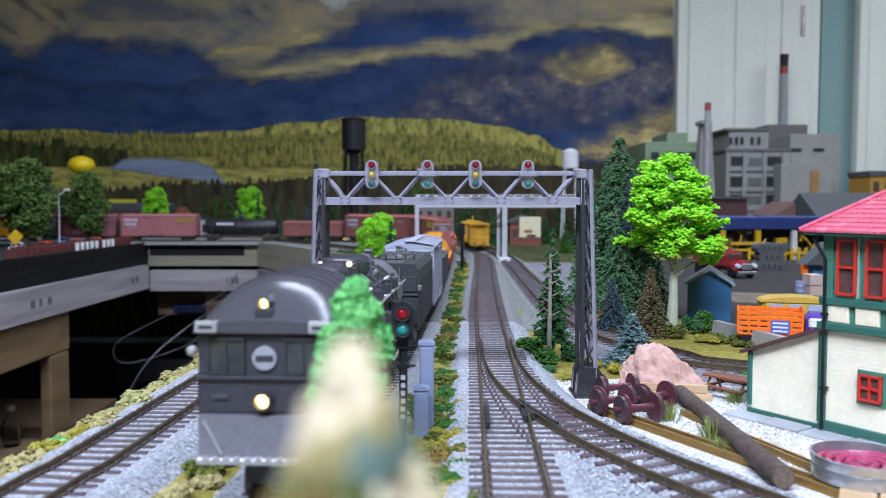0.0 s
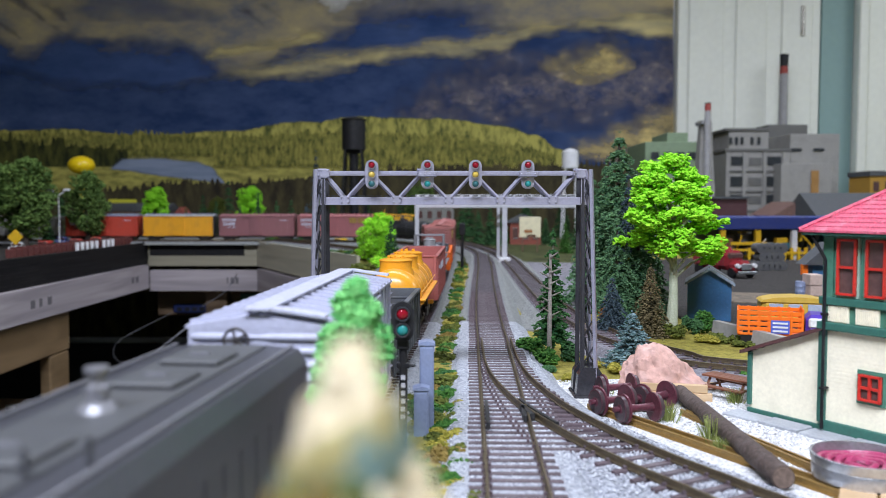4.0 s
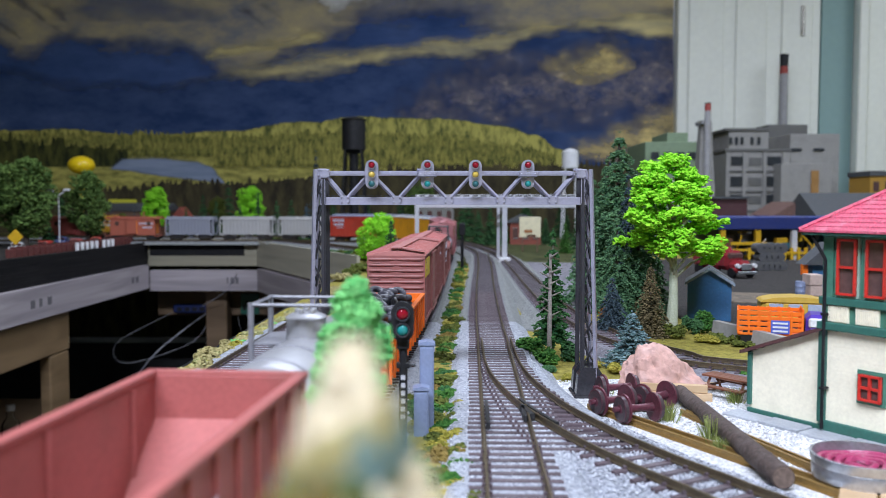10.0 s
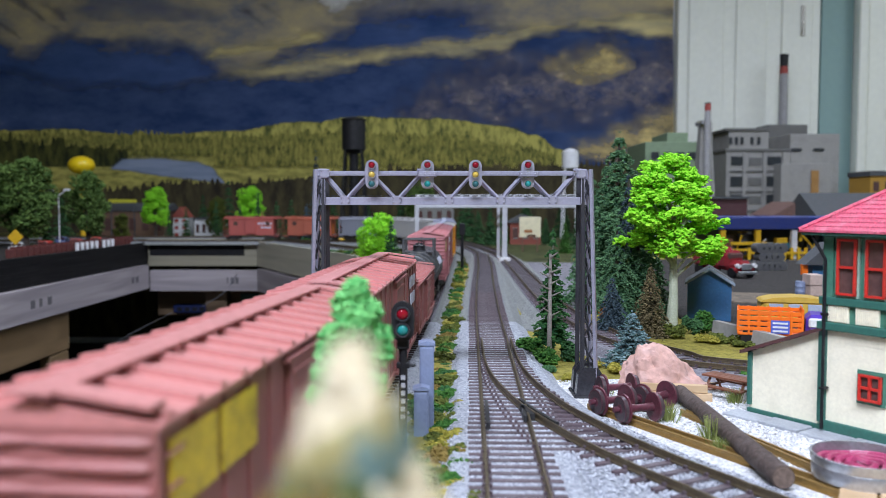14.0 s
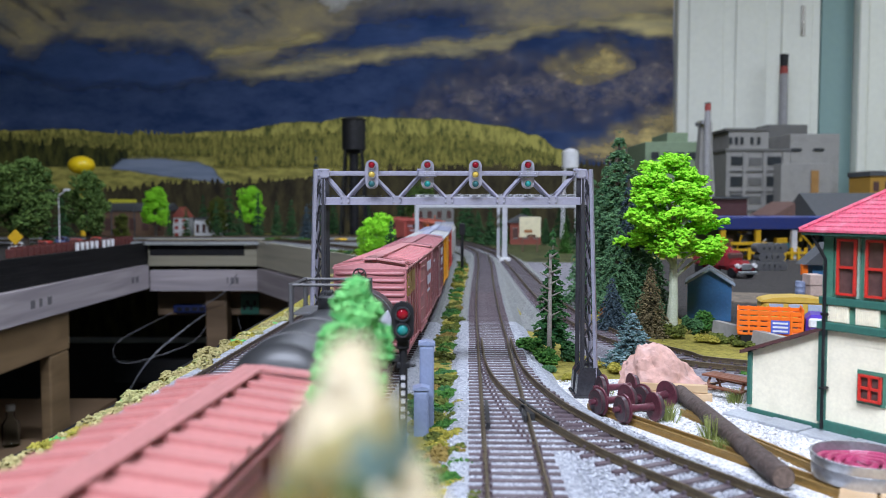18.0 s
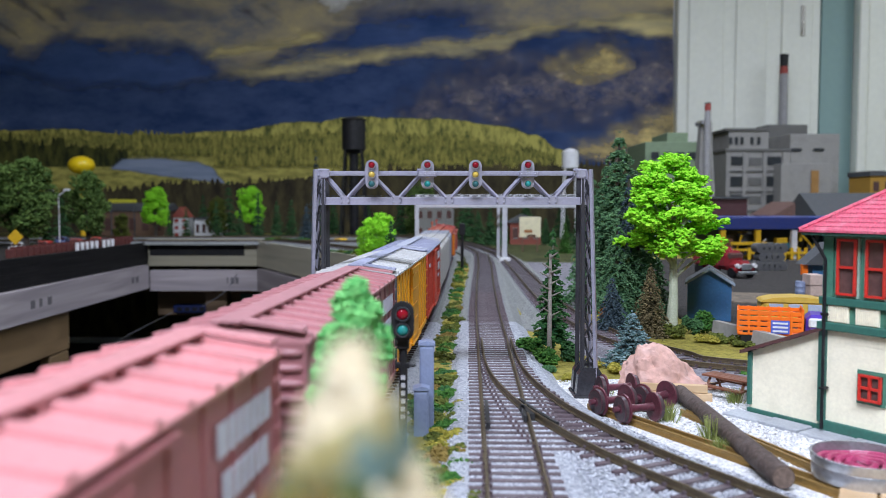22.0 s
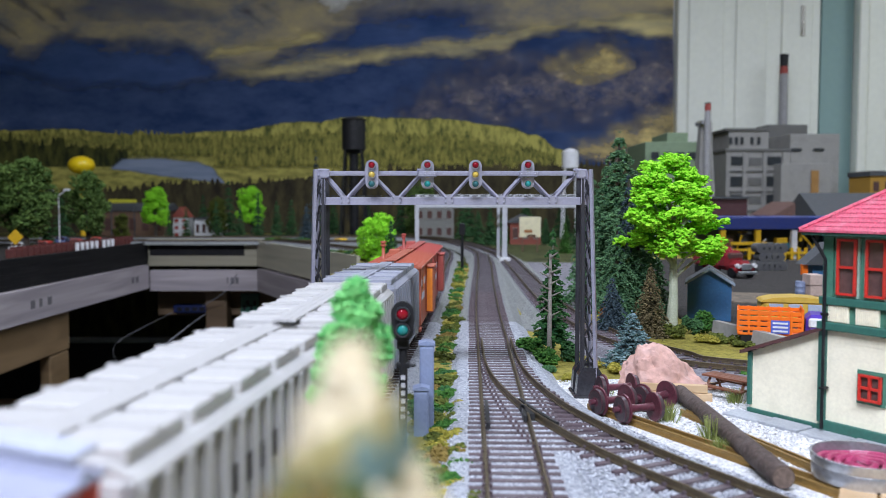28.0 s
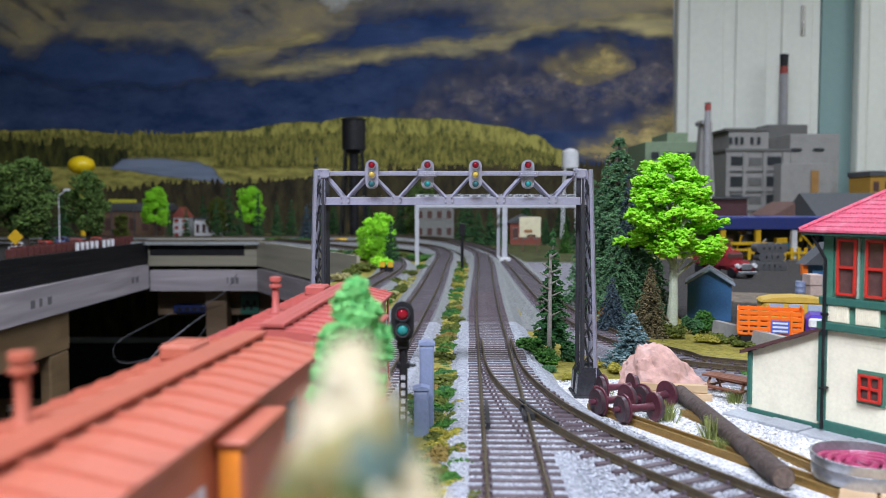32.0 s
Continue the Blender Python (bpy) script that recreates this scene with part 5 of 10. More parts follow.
# picnic table
M_TABLE = wood("brown_table", (0.13, 0.045, 0.022), (0.2, 0.075, 0.04), 200, (0.1, 1, 1))
pt = thing("picnic_table", pose(0.1290, 0.357, GROUND_Z + 0.001, 0, 0, -52), "small brown wooden picnic table with two benches", "table")
for k in range(4):
    part("tabletop_board", box(B(), -0.0115, -0.0048 + k * 0.0025, 0.0085, 0.0115, -0.0026 + k * 0.0025, 0.0094, bev=0.0001), M_TABLE, pt)
for s in (-1, 1):
    for k in range(2):
        part("bench_board", box(B(), -0.0115, s * 0.0082 + k * 0.0017 - 0.0017, 0.0048, 0.0115, s * 0.0082 + k * 0.0017 - 0.0003, 0.0056, bev=0.0001), M_TABLE, pt)
    for e in (-1, 1):
        bm = B()
        rod(bm, (e * 0.0085, s * 0.0075, 0), (e * 0.0085, s * 0.002, 0.0086), 0.0007, seg=4)
        part("leg", bm, M_TABLE, pt)
    bm = B()
    box(bm, s * 0.0085 - 0.0006, -0.0095, 0.0040, s * 0.0085 + 0.0006, 0.0095, 0.0048)
    part("cross_brace", bm, M_TABLE, pt)

# steel tub with a pink coil on planks
M_TUB = paint("galvanised_tub", (0.5, 0.52, 0.56), 0.32, 0.85, grain=900, vary=0.12, stain=120, dirty=0.25)
M_PINK = paint("magenta_hose", (0.36, 0.045, 0.12), 0.3, grain=900, vary=0.15, stain=200, dirty=0.2)
planks = thing("plank_deck", pose(0.128, 0.232, GROUND_Z + 0.0012, 0, 0, -28), "pale pine planks lying on the gravel", "plank")
for k in range(3):
    part("plank", box(B(), -0.010 + k * 0.0105, -0.030, 0, -0.0002 + k * 0.0105, 0.0225 - 0.002 * k, 0.0030, bev=0.0003), M_PINE, planks)
tub = thing("steel_tub", pose(0.1275, 0.2405, GROUND_Z + 0.0042), "round galvanised tub holding a coil of magenta hose", "tub")
bm = B()
lathe(bm, [(0.0105, 0), (0.0138, 0.0), (0.0142, 0.0035), (0.0139, 0.0042), (0.0144, 0.0052), (0.0146, 0.0072), (0.0139, 0.0073), (0.0135, 0.005), (0.0132, 0.0015), (0.002, 0.0012)], None, 48)
smooth(part("pan", tidy(bm), M_TUB, tub), 35)
for k in range(4):
    r = 0.0120 - k * 0.0027
    bm = B()
    for i in range(40):
        a0, a1 = 2 * math.pi * i / 40, 2 * math.pi * (i + 1) / 40
        rod(bm, (r * math.cos(a0), r * math.sin(a0), 0.0040 + 0.0004 * math.sin(3 * a0 + k)), (r * math.cos(a1), r * math.sin(a1), 0.0040 + 0.0004 * math.sin(3 * a1 + k)), 0.00115, seg=7, caps=False)
    smooth(part("hose_coil", bm, M_PINK, tub))


def grass_tuft(x, y, z, h, seed, label="tuft of upright static grass", n=70):
    """Thin upright blades."""
    rng = np.random.default_rng(seed)
    bm = B()
    for k in range(n):
        a, r = rng.uniform(0, 6.28), abs(rng.normal()) * h * 0.28
        p = Vector((r * math.cos(a), r * math.sin(a), 0))
        tip = p + Vector((math.cos(a) * h * rng.uniform(0, 0.55), math.sin(a) * h * rng.uniform(0, 0.55), h * rng.uniform(0.6, 1.1)))
        rod(bm, p, tip, 0.00022, 0.00006, 3, caps=False)
    ob = part("grass_tuft", bm, L_GRASS)
    ob.matrix_basis = pose(x, y, z)
    return tagged(ob, label, "grass", "grass tufts")


L_GRASS = leafy("static_grass", (0.1, 0.14, 0.03), (0.34, 0.36, 0.12))
for i, (x, y, h) in enumerate(((0.0895, 0.3165, 0.0075), (0.0985, 0.2905, 0.0082), (0.1272, 0.345, 0.0065), (0.0965, 0.276, 0.005), (0.118, 0.372, 0.005), (0.0745, 0.362, 0.004), (0.0660, 0.375, 0.004))):
    grass_tuft(x, y, GROUND_Z + 0.001, h, 40 + i)
# ---- trees and shrubs on the right ----
L_PINE = leafy("pine_needle", (0.012, 0.055, 0.018), (0.05, 0.14, 0.04))


def pad_tree(x, y, z, material, seed, label, bark):
    """A broadleaf tree whose foliage lies in flat layered pads on separate limbs."""
    rng = np.random.default_rng(seed)
    ob = thing("leafy_tree", pose(x, y, z), label, "tree", "leafy trees")
    bm = B()
    rod(bm, (0, 0, -0.001), (0.0012, 0, 0.026), 0.0044, 0.0031, 10)
    rod(bm, (0.0012, 0, 0.026), (0.0005, 0, 0.060), 0.0031, 0.0022, 9)
    rod(bm, (0.0005, 0, 0.060), (-0.002, 0, 0.098), 0.0022, 0.0008, 8)
    part("trunk", bm, bark, ob)
    pts, sz = [], []
    # each pad: sideways, deep, up, half width, half height
    pads = ((0.0, 0.0, 0.1085, 0.017, 0.0045), (-0.012, -0.005, 0.101, 0.015, 0.005), (0.012, 0.004, 0.101, 0.014, 0.005), (-0.022, 0.0, 0.090, 0.013, 0.005), (-0.006, -0.012, 0.090, 0.014, 0.005),
            (0.021, -0.003, 0.087, 0.014, 0.005), (0.006, 0.012, 0.092, 0.016, 0.005), (-0.026, -0.004, 0.077, 0.012, 0.0045), (-0.012, -0.012, 0.074, 0.014, 0.005), (0.026, 0.003, 0.071, 0.012, 0.0045),
            (0.010, -0.012, 0.078, 0.013, 0.0045), (-0.020, 0.006, 0.062, 0.013, 0.0045), (0.0, -0.014, 0.063, 0.012, 0.0042), (0.018, -0.008, 0.056, 0.014, 0.0042), (0.026, 0.006, 0.050, 0.010, 0.004),
            (-0.007, -0.008, 0.056, 0.012, 0.0042), (0.004, 0.012, 0.074, 0.016, 0.005), (-0.006, 0.014, 0.062, 0.014, 0.0045))
    for sx, sy, sz_, w, h in pads:
        sx, sz_, w, h = sx * 1.0, sz_ * 1.045, w * 1.10, h * 2.0
        bm = B()
        foot = Vector((0.0005, 0, max(0.026, sz_ * 0.80 - 0.006)))
        mid = Vector((sx * 0.55, sy * 0.55, sz_ * 0.92 - 0.001))
        rod(bm, foot, mid, 0.0013, 0.0009, 6)
        rod(bm, mid, Vector((sx, sy, sz_)), 0.0009, 0.0004, 6)
        part("limb", bm, bark, ob)
        n = int(300 * (w / 0.013) ** 2)
        lumps = [(rng.normal() * w * 0.42, rng.normal() * w * 0.42, rng.uniform(-0.5, 0.6) * h) for _ in range(9)]
        for i in range(n):
            lx, ly, lz = lumps[i % 9]
            d = rng.normal(size=3)
            d /= np.linalg.norm(d)
            q = w * 0.40 * rng.uniform(0.45, 1.1)
            pts.append((sx + lx + d[0] * q, sy + ly + d[1] * q, sz_ + lz + d[2] * q * 0.62))
            sz.append(0.0019 * rng.uniform(0.6, 1.25))
    crown_part(clump_mesh("crown", pts, sz, 0.6, rng), material, ob)
    return ob


pad_tree(0.1592, 0.556, GROUND_Z, L_BRIGHT, 11, "bright green leafy model tree with a pale trunk", M_TRUNK_PALE)
L_EVER = leafy("mid_green_needle", (0.03, 0.08, 0.042), (0.13, 0.25, 0.115))
EV = "dark evergreen model tree beside the siding"
for i, (px, d, h, r, mat, lab) in enumerate((
        (1095, 0.66, 0.147, 0.046, L_EVER, EV), (1072, 0.72, 0.124, 0.040, L_EVER, EV), (1112, 0.60, 0.112, 0.020, L_GREYBLUE, "grey-blue slender evergreen model tree"),
        (1130, 0.58, 0.085, 0.024, L_EVER, EV), (1092, 0.57, 0.080, 0.023, L_EVER, "mid-green evergreen model tree"), (1062, 0.78, 0.09, 0.026, L_EVER, EV),
        (1085, 0.525, 0.040, 0.0145, L_GREYBLUE, "small dark blue-grey spruce"), (1050, 0.95, 0.12, 0.03, L_EVER, EV), (1150, 0.64, 0.07, 0.022, L_EVER, EV))):
    conifer((px - 784) / 1420 * d, d, GROUND_Z, h, r, mat, 100 + i, lab, count=7500, droop=0.35, size=r * 0.06)
conifer(0.1375, 0.530, GROUND_Z, 0.0480, 0.0165, L_BROWN, 130, "brown drooping spruce with tiered boughs", count=3600, droop=0.60, tiers=13, size=0.0012)
conifer(0.1005, 0.424, GROUND_Z, 0.0310, 0.0172, L_BLUE, 131, "small blue spruce beside the siding", count=2600, droop=0.05, tiers=10, size=0.0014)
# pine with bare lower branches
pine = conifer(0.0625, 0.456, GROUND_Z, 0.0740, 0.0118, L_PINE, 132, "tall pine with dead bare branches and a grey trunk", count=4600, droop=0.2, tiers=13, trunk=M_TRUNK, size=0.0014, bare=0.14)
bm = B()
rod(bm, (-0.0030, -0.0100, -0.001), (-0.0022, -0.0070, 0.060), 0.0016, 0.0008, 9)
part("bare_trunk", bm, M_TRUNK, pine)
for k, (z, s, l) in enumerate(((0.036, -1, 0.006), (0.039, 1, 0.007), (0.043, -1, 0.0075), (0.046, 1, 0.006), (0.050, -1, 0.0075), (0.0525, 1, 0.008), (0.055, -1, 0.006), (0.028, 1, 0.006), (0.030, -1, 0.005), (0.061, 1, 0.005))):
    bm = B()
    rod(bm, (-0.0026, -0.0084, z - 0.003), (s * l * 0.8 - 0.0026, -0.0105 - 0.001 * (k % 3), z), 0.0006, 0.0003, 6)
    part("dead_branch", bm, M_TRUNK, pine)
SH = ((0.1780, 0.545, 0.0085, 0.018, L_MID, "dark green round bush by the lot"), (0.1660, 0.540, 0.0065, 0.014, L_DARK, "dark blue-green bush by the lot"), (0.1500, 0.520, 0.006, 0.010, L_OLIVE, "olive bush beside the siding"),
      (0.1790, 0.505, 0.009, 0.006, L_OLIVE, "low olive shrub by the siding"), (0.1880, 0.490, 0.008, 0.0055, L_OLIVE, "low olive shrub by the siding"), (0.1690, 0.500, 0.007, 0.005, L_YELLOW, "low yellow-green shrub by the siding"),
      (0.0552, 0.428, 0.0078, 0.010, L_MID, "green shrub at the pine's foot"), (0.0500, 0.455, 0.0085, 0.013, L_MID, "green shrub at the pine's foot"), (0.0725, 0.448, 0.006, 0.008, L_DARK, "dark green shrub in the grass"),
      (0.1120, 0.545, 0.009, 0.012, L_MID, "green bush among the evergreens"), (0.1180, 0.560, 0.008, 0.024, L_ORANGE, "orange autumn bush among the evergreens"), (0.1050, 0.555, 0.008, 0.010, L_YELLOW, "yellow-green bush among the evergreens"),
      (0.1260, 0.540, 0.007, 0.010, L_DARK, "dark green bush among the evergreens"), (0.1500, 0.385, 0.006, 0.006, L_MID, "green shrub behind the lean-to"), (0.1395, 0.392, 0.005, 0.005, L_MID, "green shrub behind the lean-to"),
      (0.0655, 0.520, 0.006, 0.006, L_OLIVE, "olive shrub in the grass"), (0.0900, 0.415, 0.005, 0.005, L_YELLOW, "yellow-green shrub beside the siding"), (0.0540, 0.415, 0.004, 0.003, L_DARK, "low green shrub in the grass"),
      (0.080, 0.43, 0.005, 0.003, L_YELLOW, "low tuft of yellow-green turf"), (0.066, 0.40, 0.005, 0.002, L_YELLOW, "low tuft of yellow-green turf"))
for i, (x, y, r, h, mat, lab) in enumerate(SH):
    shrub(x, y, GROUND_Z, r, h, mat, 200 + i, lab, count=420, size=0.0011)

L_OCHRE = leafy("ochre_turf", (0.12, 0.085, 0.02), (0.24, 0.17, 0.05))
L_LICHEN = leafy("pale_lichen_turf", (0.2, 0.2, 0.08), (0.46, 0.44, 0.2))
strip = [(MAIN.at(MAIN.near(y)).x * 0.5 + MIDDLE.at(MIDDLE.near(y)).x * 0.5 + 0.003 - 0.0078, y) for y in (0.20, 0.30, 0.40, 0.52, 0.66, 0.80, 0.95, 1.10)]
sheet("turf_strip", strip + [(x + 0.0156 - 0.003 * max(0, y - 0.6), y) for x, y in strip[::-1]], GROUND_Z + 0.0026, M_GROUND, "yellow-green turf strip between the tracks", wobble=0.003)
# shrub strips between the tracks and along the bench edge
rng = np.random.default_rng(9)
for i in range(120):
    u = i / 119
    y = 0.225 + 0.95 * u ** 1.4
    a, b = MAIN.at(MAIN.near(y)).x, MIDDLE.at(MIDDLE.near(y)).x
    x = (a + b) / 2 + 0.004 - 0.005 * u + rng.uniform(-0.0060, 0.0055)
    mat = (L_OLIVE, L_MID, L_YELLOW, L_OLIVE, L_PINE, L_OCHRE, L_OLIVE, L_MID, L_OLIVE)[int(rng.integers(9))]
    r = rng.uniform(0.003, 0.0068)
    shrub(x, y, GROUND_Z, r, r * rng.uniform(0.6, 1.15), mat, 300 + i, "low scatter shrub between the tracks", count=int(420 - 220 * u), size=0.0010 + 0.0006 * u, group="trackside shrubs")
for i in range(100):
    u = i / 99
    y = 0.17 + 0.64 * u ** 1.2
    x = LEFT.at(LEFT.near(y)).x - 0.0235 + rng.uniform(-0.004, 0.004)
    mat = (L_STRAW, L_STRAW, L_STRAW, L_LICHEN, L_LICHEN, L_YELLOW)[int(rng.integers(6))] if i % 11 else L_FOAM
    r = rng.uniform(0.005, 0.008)
    shrub(x, y, GROUND_Z, r, r * rng.uniform(0.5, 1.2), mat, 400 + i, "straw-coloured lichen shrub on the bench edge", count=300, size=0.0012, group="bench edge shrubs")
for i in range(64):
    u = i / 63
    y = 0.18 + 0.75 * u ** 1.4
    a, b = LEFT.at(LEFT.near(y)).x, MAIN.at(MAIN.near(y)).x
    x = (a + b) / 2 + rng.uniform(-0.004, 0.004)
    mat = (L_STRAW, L_LICHEN, L_OLIVE, L_MID, L_YELLOW, L_STRAW)[int(rng.integers(6))]
    r = rng.uniform(0.004, 0.0065)
    shrub(x, y, GROUND_Z, r, r * rng.uniform(0.7, 1.3), mat, 500 + i, "low scatter shrub between the tracks", count=300, size=0.0012, group="trackside shrubs")
for i in range(10):
    shrub(0.005 + rng.uniform(-0.004, 0.004) + 0.0, 0.205 + 0.016 * i, GROUND_Z, 0.005, 0.006, (L_MID, L_OLIVE, L_YELLOW)[i % 3], 560 + i, "green scatter shrub beside the ballast", count=400, size=0.001, group="trackside shrubs")

# the lichen bush close to the camera, and the foam tree behind it
near_bush = thing("lichen_bush", pose(-0.0047, 0.041, GROUND_Z) @ Matrix.Diagonal((0.66, 0.60, 1.098, 1)), "tall dry bush of cream and olive lichen", "shrub")
bm = B()
rod(bm, (0, 0, -0.001), (0, 0, 0.066), 0.0010, 0.0004, 8)
part("trunk", bm, M_TRUNK_DARK, near_bush)
rng = np.random.default_rng(77)


def lump_cloud(lumps, count, size):
    pts, sz = [], []
    for cx, cy, cz, cr in lumps:
        for i in range(count):
            d = rng.normal(size=3)
            d /= np.linalg.norm(d)
            q = cr * rng.uniform(0.55, 1.05)
            pts.append((cx + d[0] * q, cy + d[1] * q, cz + d[2] * q))
            sz.append(size * rng.uniform(0.6, 1.3))
    return clump_mesh("crown", pts, sz, 0.85, rng)


body = []
for k in range(120):
    u = k / 119
    z = 0.0716 - 0.0125 * u
    w = 0.0004 + 0.0098 * u
    a = k * 2.4
    q = math.sqrt(rng.uniform(0.2, 1.0))
    body.append((math.cos(a) * w * q, math.sin(a) * w * q, z, rng.uniform(0.0010, 0.0017) + 0.0006 * u))
for k in range(40):
    u = k / 39
    a = k * 2.4
    body.append((math.cos(a) * 0.009 * rng.uniform(0.3, 1.0), math.sin(a) * 0.009 * rng.uniform(0.3, 1.0), 0.0590 - 0.056 * u, rng.uniform(0.0026, 0.0042)))
tones = ((L_CREAM, "lichen_crown", lambda i: i % 5 in (0, 3) or i < 12), (L_STRAW, "straw_crown", lambda i: i % 5 == 1), (L_OCHRE, "ochre_crown", lambda i: i % 10 == 2), (L_OLIVE, "olive_crown", lambda i: i % 10 in (7, 9)),
         (L_TEALGREY, "grey_green_crown", lambda i: i % 10 == 4 and i < 120))
for mat, nm, pick in tones:
    crown_part(lump_cloud([p for i, p in enumerate(body) if pick(i) and (mat is L_CREAM or i >= 12)], 150, 0.0004), mat, near_bush, nm)
foam = thing("foam_tree", pose(-0.0178, 0.155, GROUND_Z), "small bright green foam tree beside the track", "tree")
bm = B()
rod(bm, (0, 0, -0.001), (0, 0, 0.066), 0.0012, 0.0005, 8)
part("trunk", bm, M_TRUNK_DARK, foam)
tops = [(0.0003, 0, 0.0705, 0.0026), (-0.0018, 0, 0.0675, 0.0032), (0.0025, 0, 0.0665, 0.0032), (0.0, -0.002, 0.064, 0.0036), (-0.0045, 0, 0.0612, 0.0032), (0.0044, 0.001, 0.0612, 0.0033), (-0.0056, 0, 0.0585, 0.0028), (-0.0066, 0, 0.0545, 0.0028),
        (0.0050, 0.001, 0.058, 0.003), (0.0, 0, 0.058, 0.004), (-0.0080, 0, 0.0500, 0.0026), (0.003, 0, 0.052, 0.004), (-0.003, 0, 0.052, 0.004), (0.0, 0, 0.046, 0.004)]
crown_part(lump_cloud([(x * 0.86 + 0.0006, y, z, r * 0.95) for x, y, z, r in tops], 420, 0.0006), L_FOAM, foam, "foam_crown")
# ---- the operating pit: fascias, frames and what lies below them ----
# Darker copy of the raw lumber; the shade under the benches is in its colour.
M_SHADED_LUMBER = wood("shadowed_lumber", (0.12, 0.075, 0.04), (0.2, 0.13, 0.075), 22, (0.2, 0.2, 1.5))


def board(name, a, b, z0, z1, thick, material, label, category="fascia", kind="structure"):
    """An upright board between two points of the plan; its face is to the right of a to b."""
    d = (Vector(b) - Vector(a)).normalized()
    n = Vector((d.y, -d.x))
    out = [(a[0], a[1]), (b[0], b[1]), (b[0] - n.x * thick, b[1] - n.y * thick), (a[0] - n.x * thick, a[1] - n.y * thick)]
    return panel(name, out, z0, z1, material, label, category, kind)


C3, C4 = (-0.385, PIT_Y), (-0.12, 1.17)
out = 0.006
board("fascia_west", (PIT_X + out, -0.6), (PIT_X + out, PIT_Y - 0.001), -0.041, 0.0030, out - 0.001, M_BOARD_BLACK, "black painted fascia board of the street bench")
board("fascia_north", (PIT_X + out, PIT_Y - out), (C3[0], C3[1] - out), -0.046, 0.0066, out - 0.001, M_BOARD_BEIGE, "beige fascia board of the far bench")
M_PALE_BOARD = wood("pale_beige_board", (0.33, 0.31, 0.24), (0.43, 0.40, 0.31), 25, (0.15, 0.15, 3))
# Paler than the far bench's beige fascia, to offset the shade on this face.
board("fascia_diagonal", (C3[0], C3[1] - out), (C4[0] - 0.006, C4[1]), -0.046, 0.0050, out - 0.001, M_PALE_BOARD, "beige fascia board on the diagonal bench edge, lightened against its shade")
for k in range(24):
    z = -0.0405 + k * 0.0018
    board("fascia_groove", (PIT_X + out + 0.0004, -0.5), (PIT_X + out + 0.0004, PIT_Y - 0.02), z, z + 0.0009, 0.0005, M_BOARD_BLACK, "thin ridge of the ribbed black fascia", "fascia") if k % 3 == 0 else None
board("fascia_vent", (-0.605, PIT_Y - out - 0.001), (-0.410, PIT_Y - out - 0.001), -0.0245, -0.0005, 0.002, M_BLACK, "black strip set into the beige fascia")
board("fascia_cap", (PIT_X + out, PIT_Y - out - 0.002), (C3[0] + 0.012, C3[1] - out - 0.002), 0.0066, 0.0095, 0.02, M_PALE_BOARD, "pale cap along the far bench edge")
board("ledger_west", (PIT_X + 0.016, -0.6), (PIT_X + 0.016, PIT_Y - 0.03), -0.090, -0.042, 0.018, M_BOARD_WHITE, "whitewashed timber board below the fascia", "board")
board("ledger_north", (PIT_X + 0.016, PIT_Y - 0.025), (C3[0] + 0.005, PIT_Y - 0.025), -0.096, -0.054, 0.018, M_BOARD_WHITE, "whitewashed timber board below the far fascia", "board")
board("ledger_diagonal", (C3[0] + 0.005, PIT_Y - 0.025), (C4[0] - 0.008, C4[1] - 0.01), -0.096, -0.050, 0.018, M_BOARD_WHITE, "whitewashed timber board along the diagonal edge", "board")
board("fascia_south", (EDGE_X + 0.004, 0.7), (EDGE_X - 0.006, 0.35), -0.10, GROUND_Z - 0.002, 0.006, M_BOARD_BLACK, "dark fascia below the near bench edge")
board("fascia_south_end", (EDGE_X - 0.006, 0.35), (EDGE_X - 0.026, 0.1), -0.10, GROUND_Z - 0.002, 0.006, M_BOARD_BLACK, "dark fascia below the near bench edge")
M_PENCIL = paint("pencil_mark", (0.12, 0.11, 0.12), 0.8)
marks = thing("board_marks", Matrix(), "dark pencilled figures on the whitewashed board", "marks")
for k, (x, w) in enumerate(((-0.442, 0.003), (-0.434, 0.007), (-0.424, 0.006))):
    part("figure", box(B(), x, PIT_Y - 0.0256, -0.081, x + w, PIT_Y - 0.0251, -0.068), M_PENCIL, marks)
for k, (y, w) in enumerate(((1.16, 0.012), (1.185, 0.008), (1.21, 0.012), (1.54, 0.01), (1.56, 0.012))):
    part("figure", box(B(), PIT_X + 0.0161, y, -0.072, PIT_X + 0.0165, y + w, -0.060), M_PENCIL, marks)
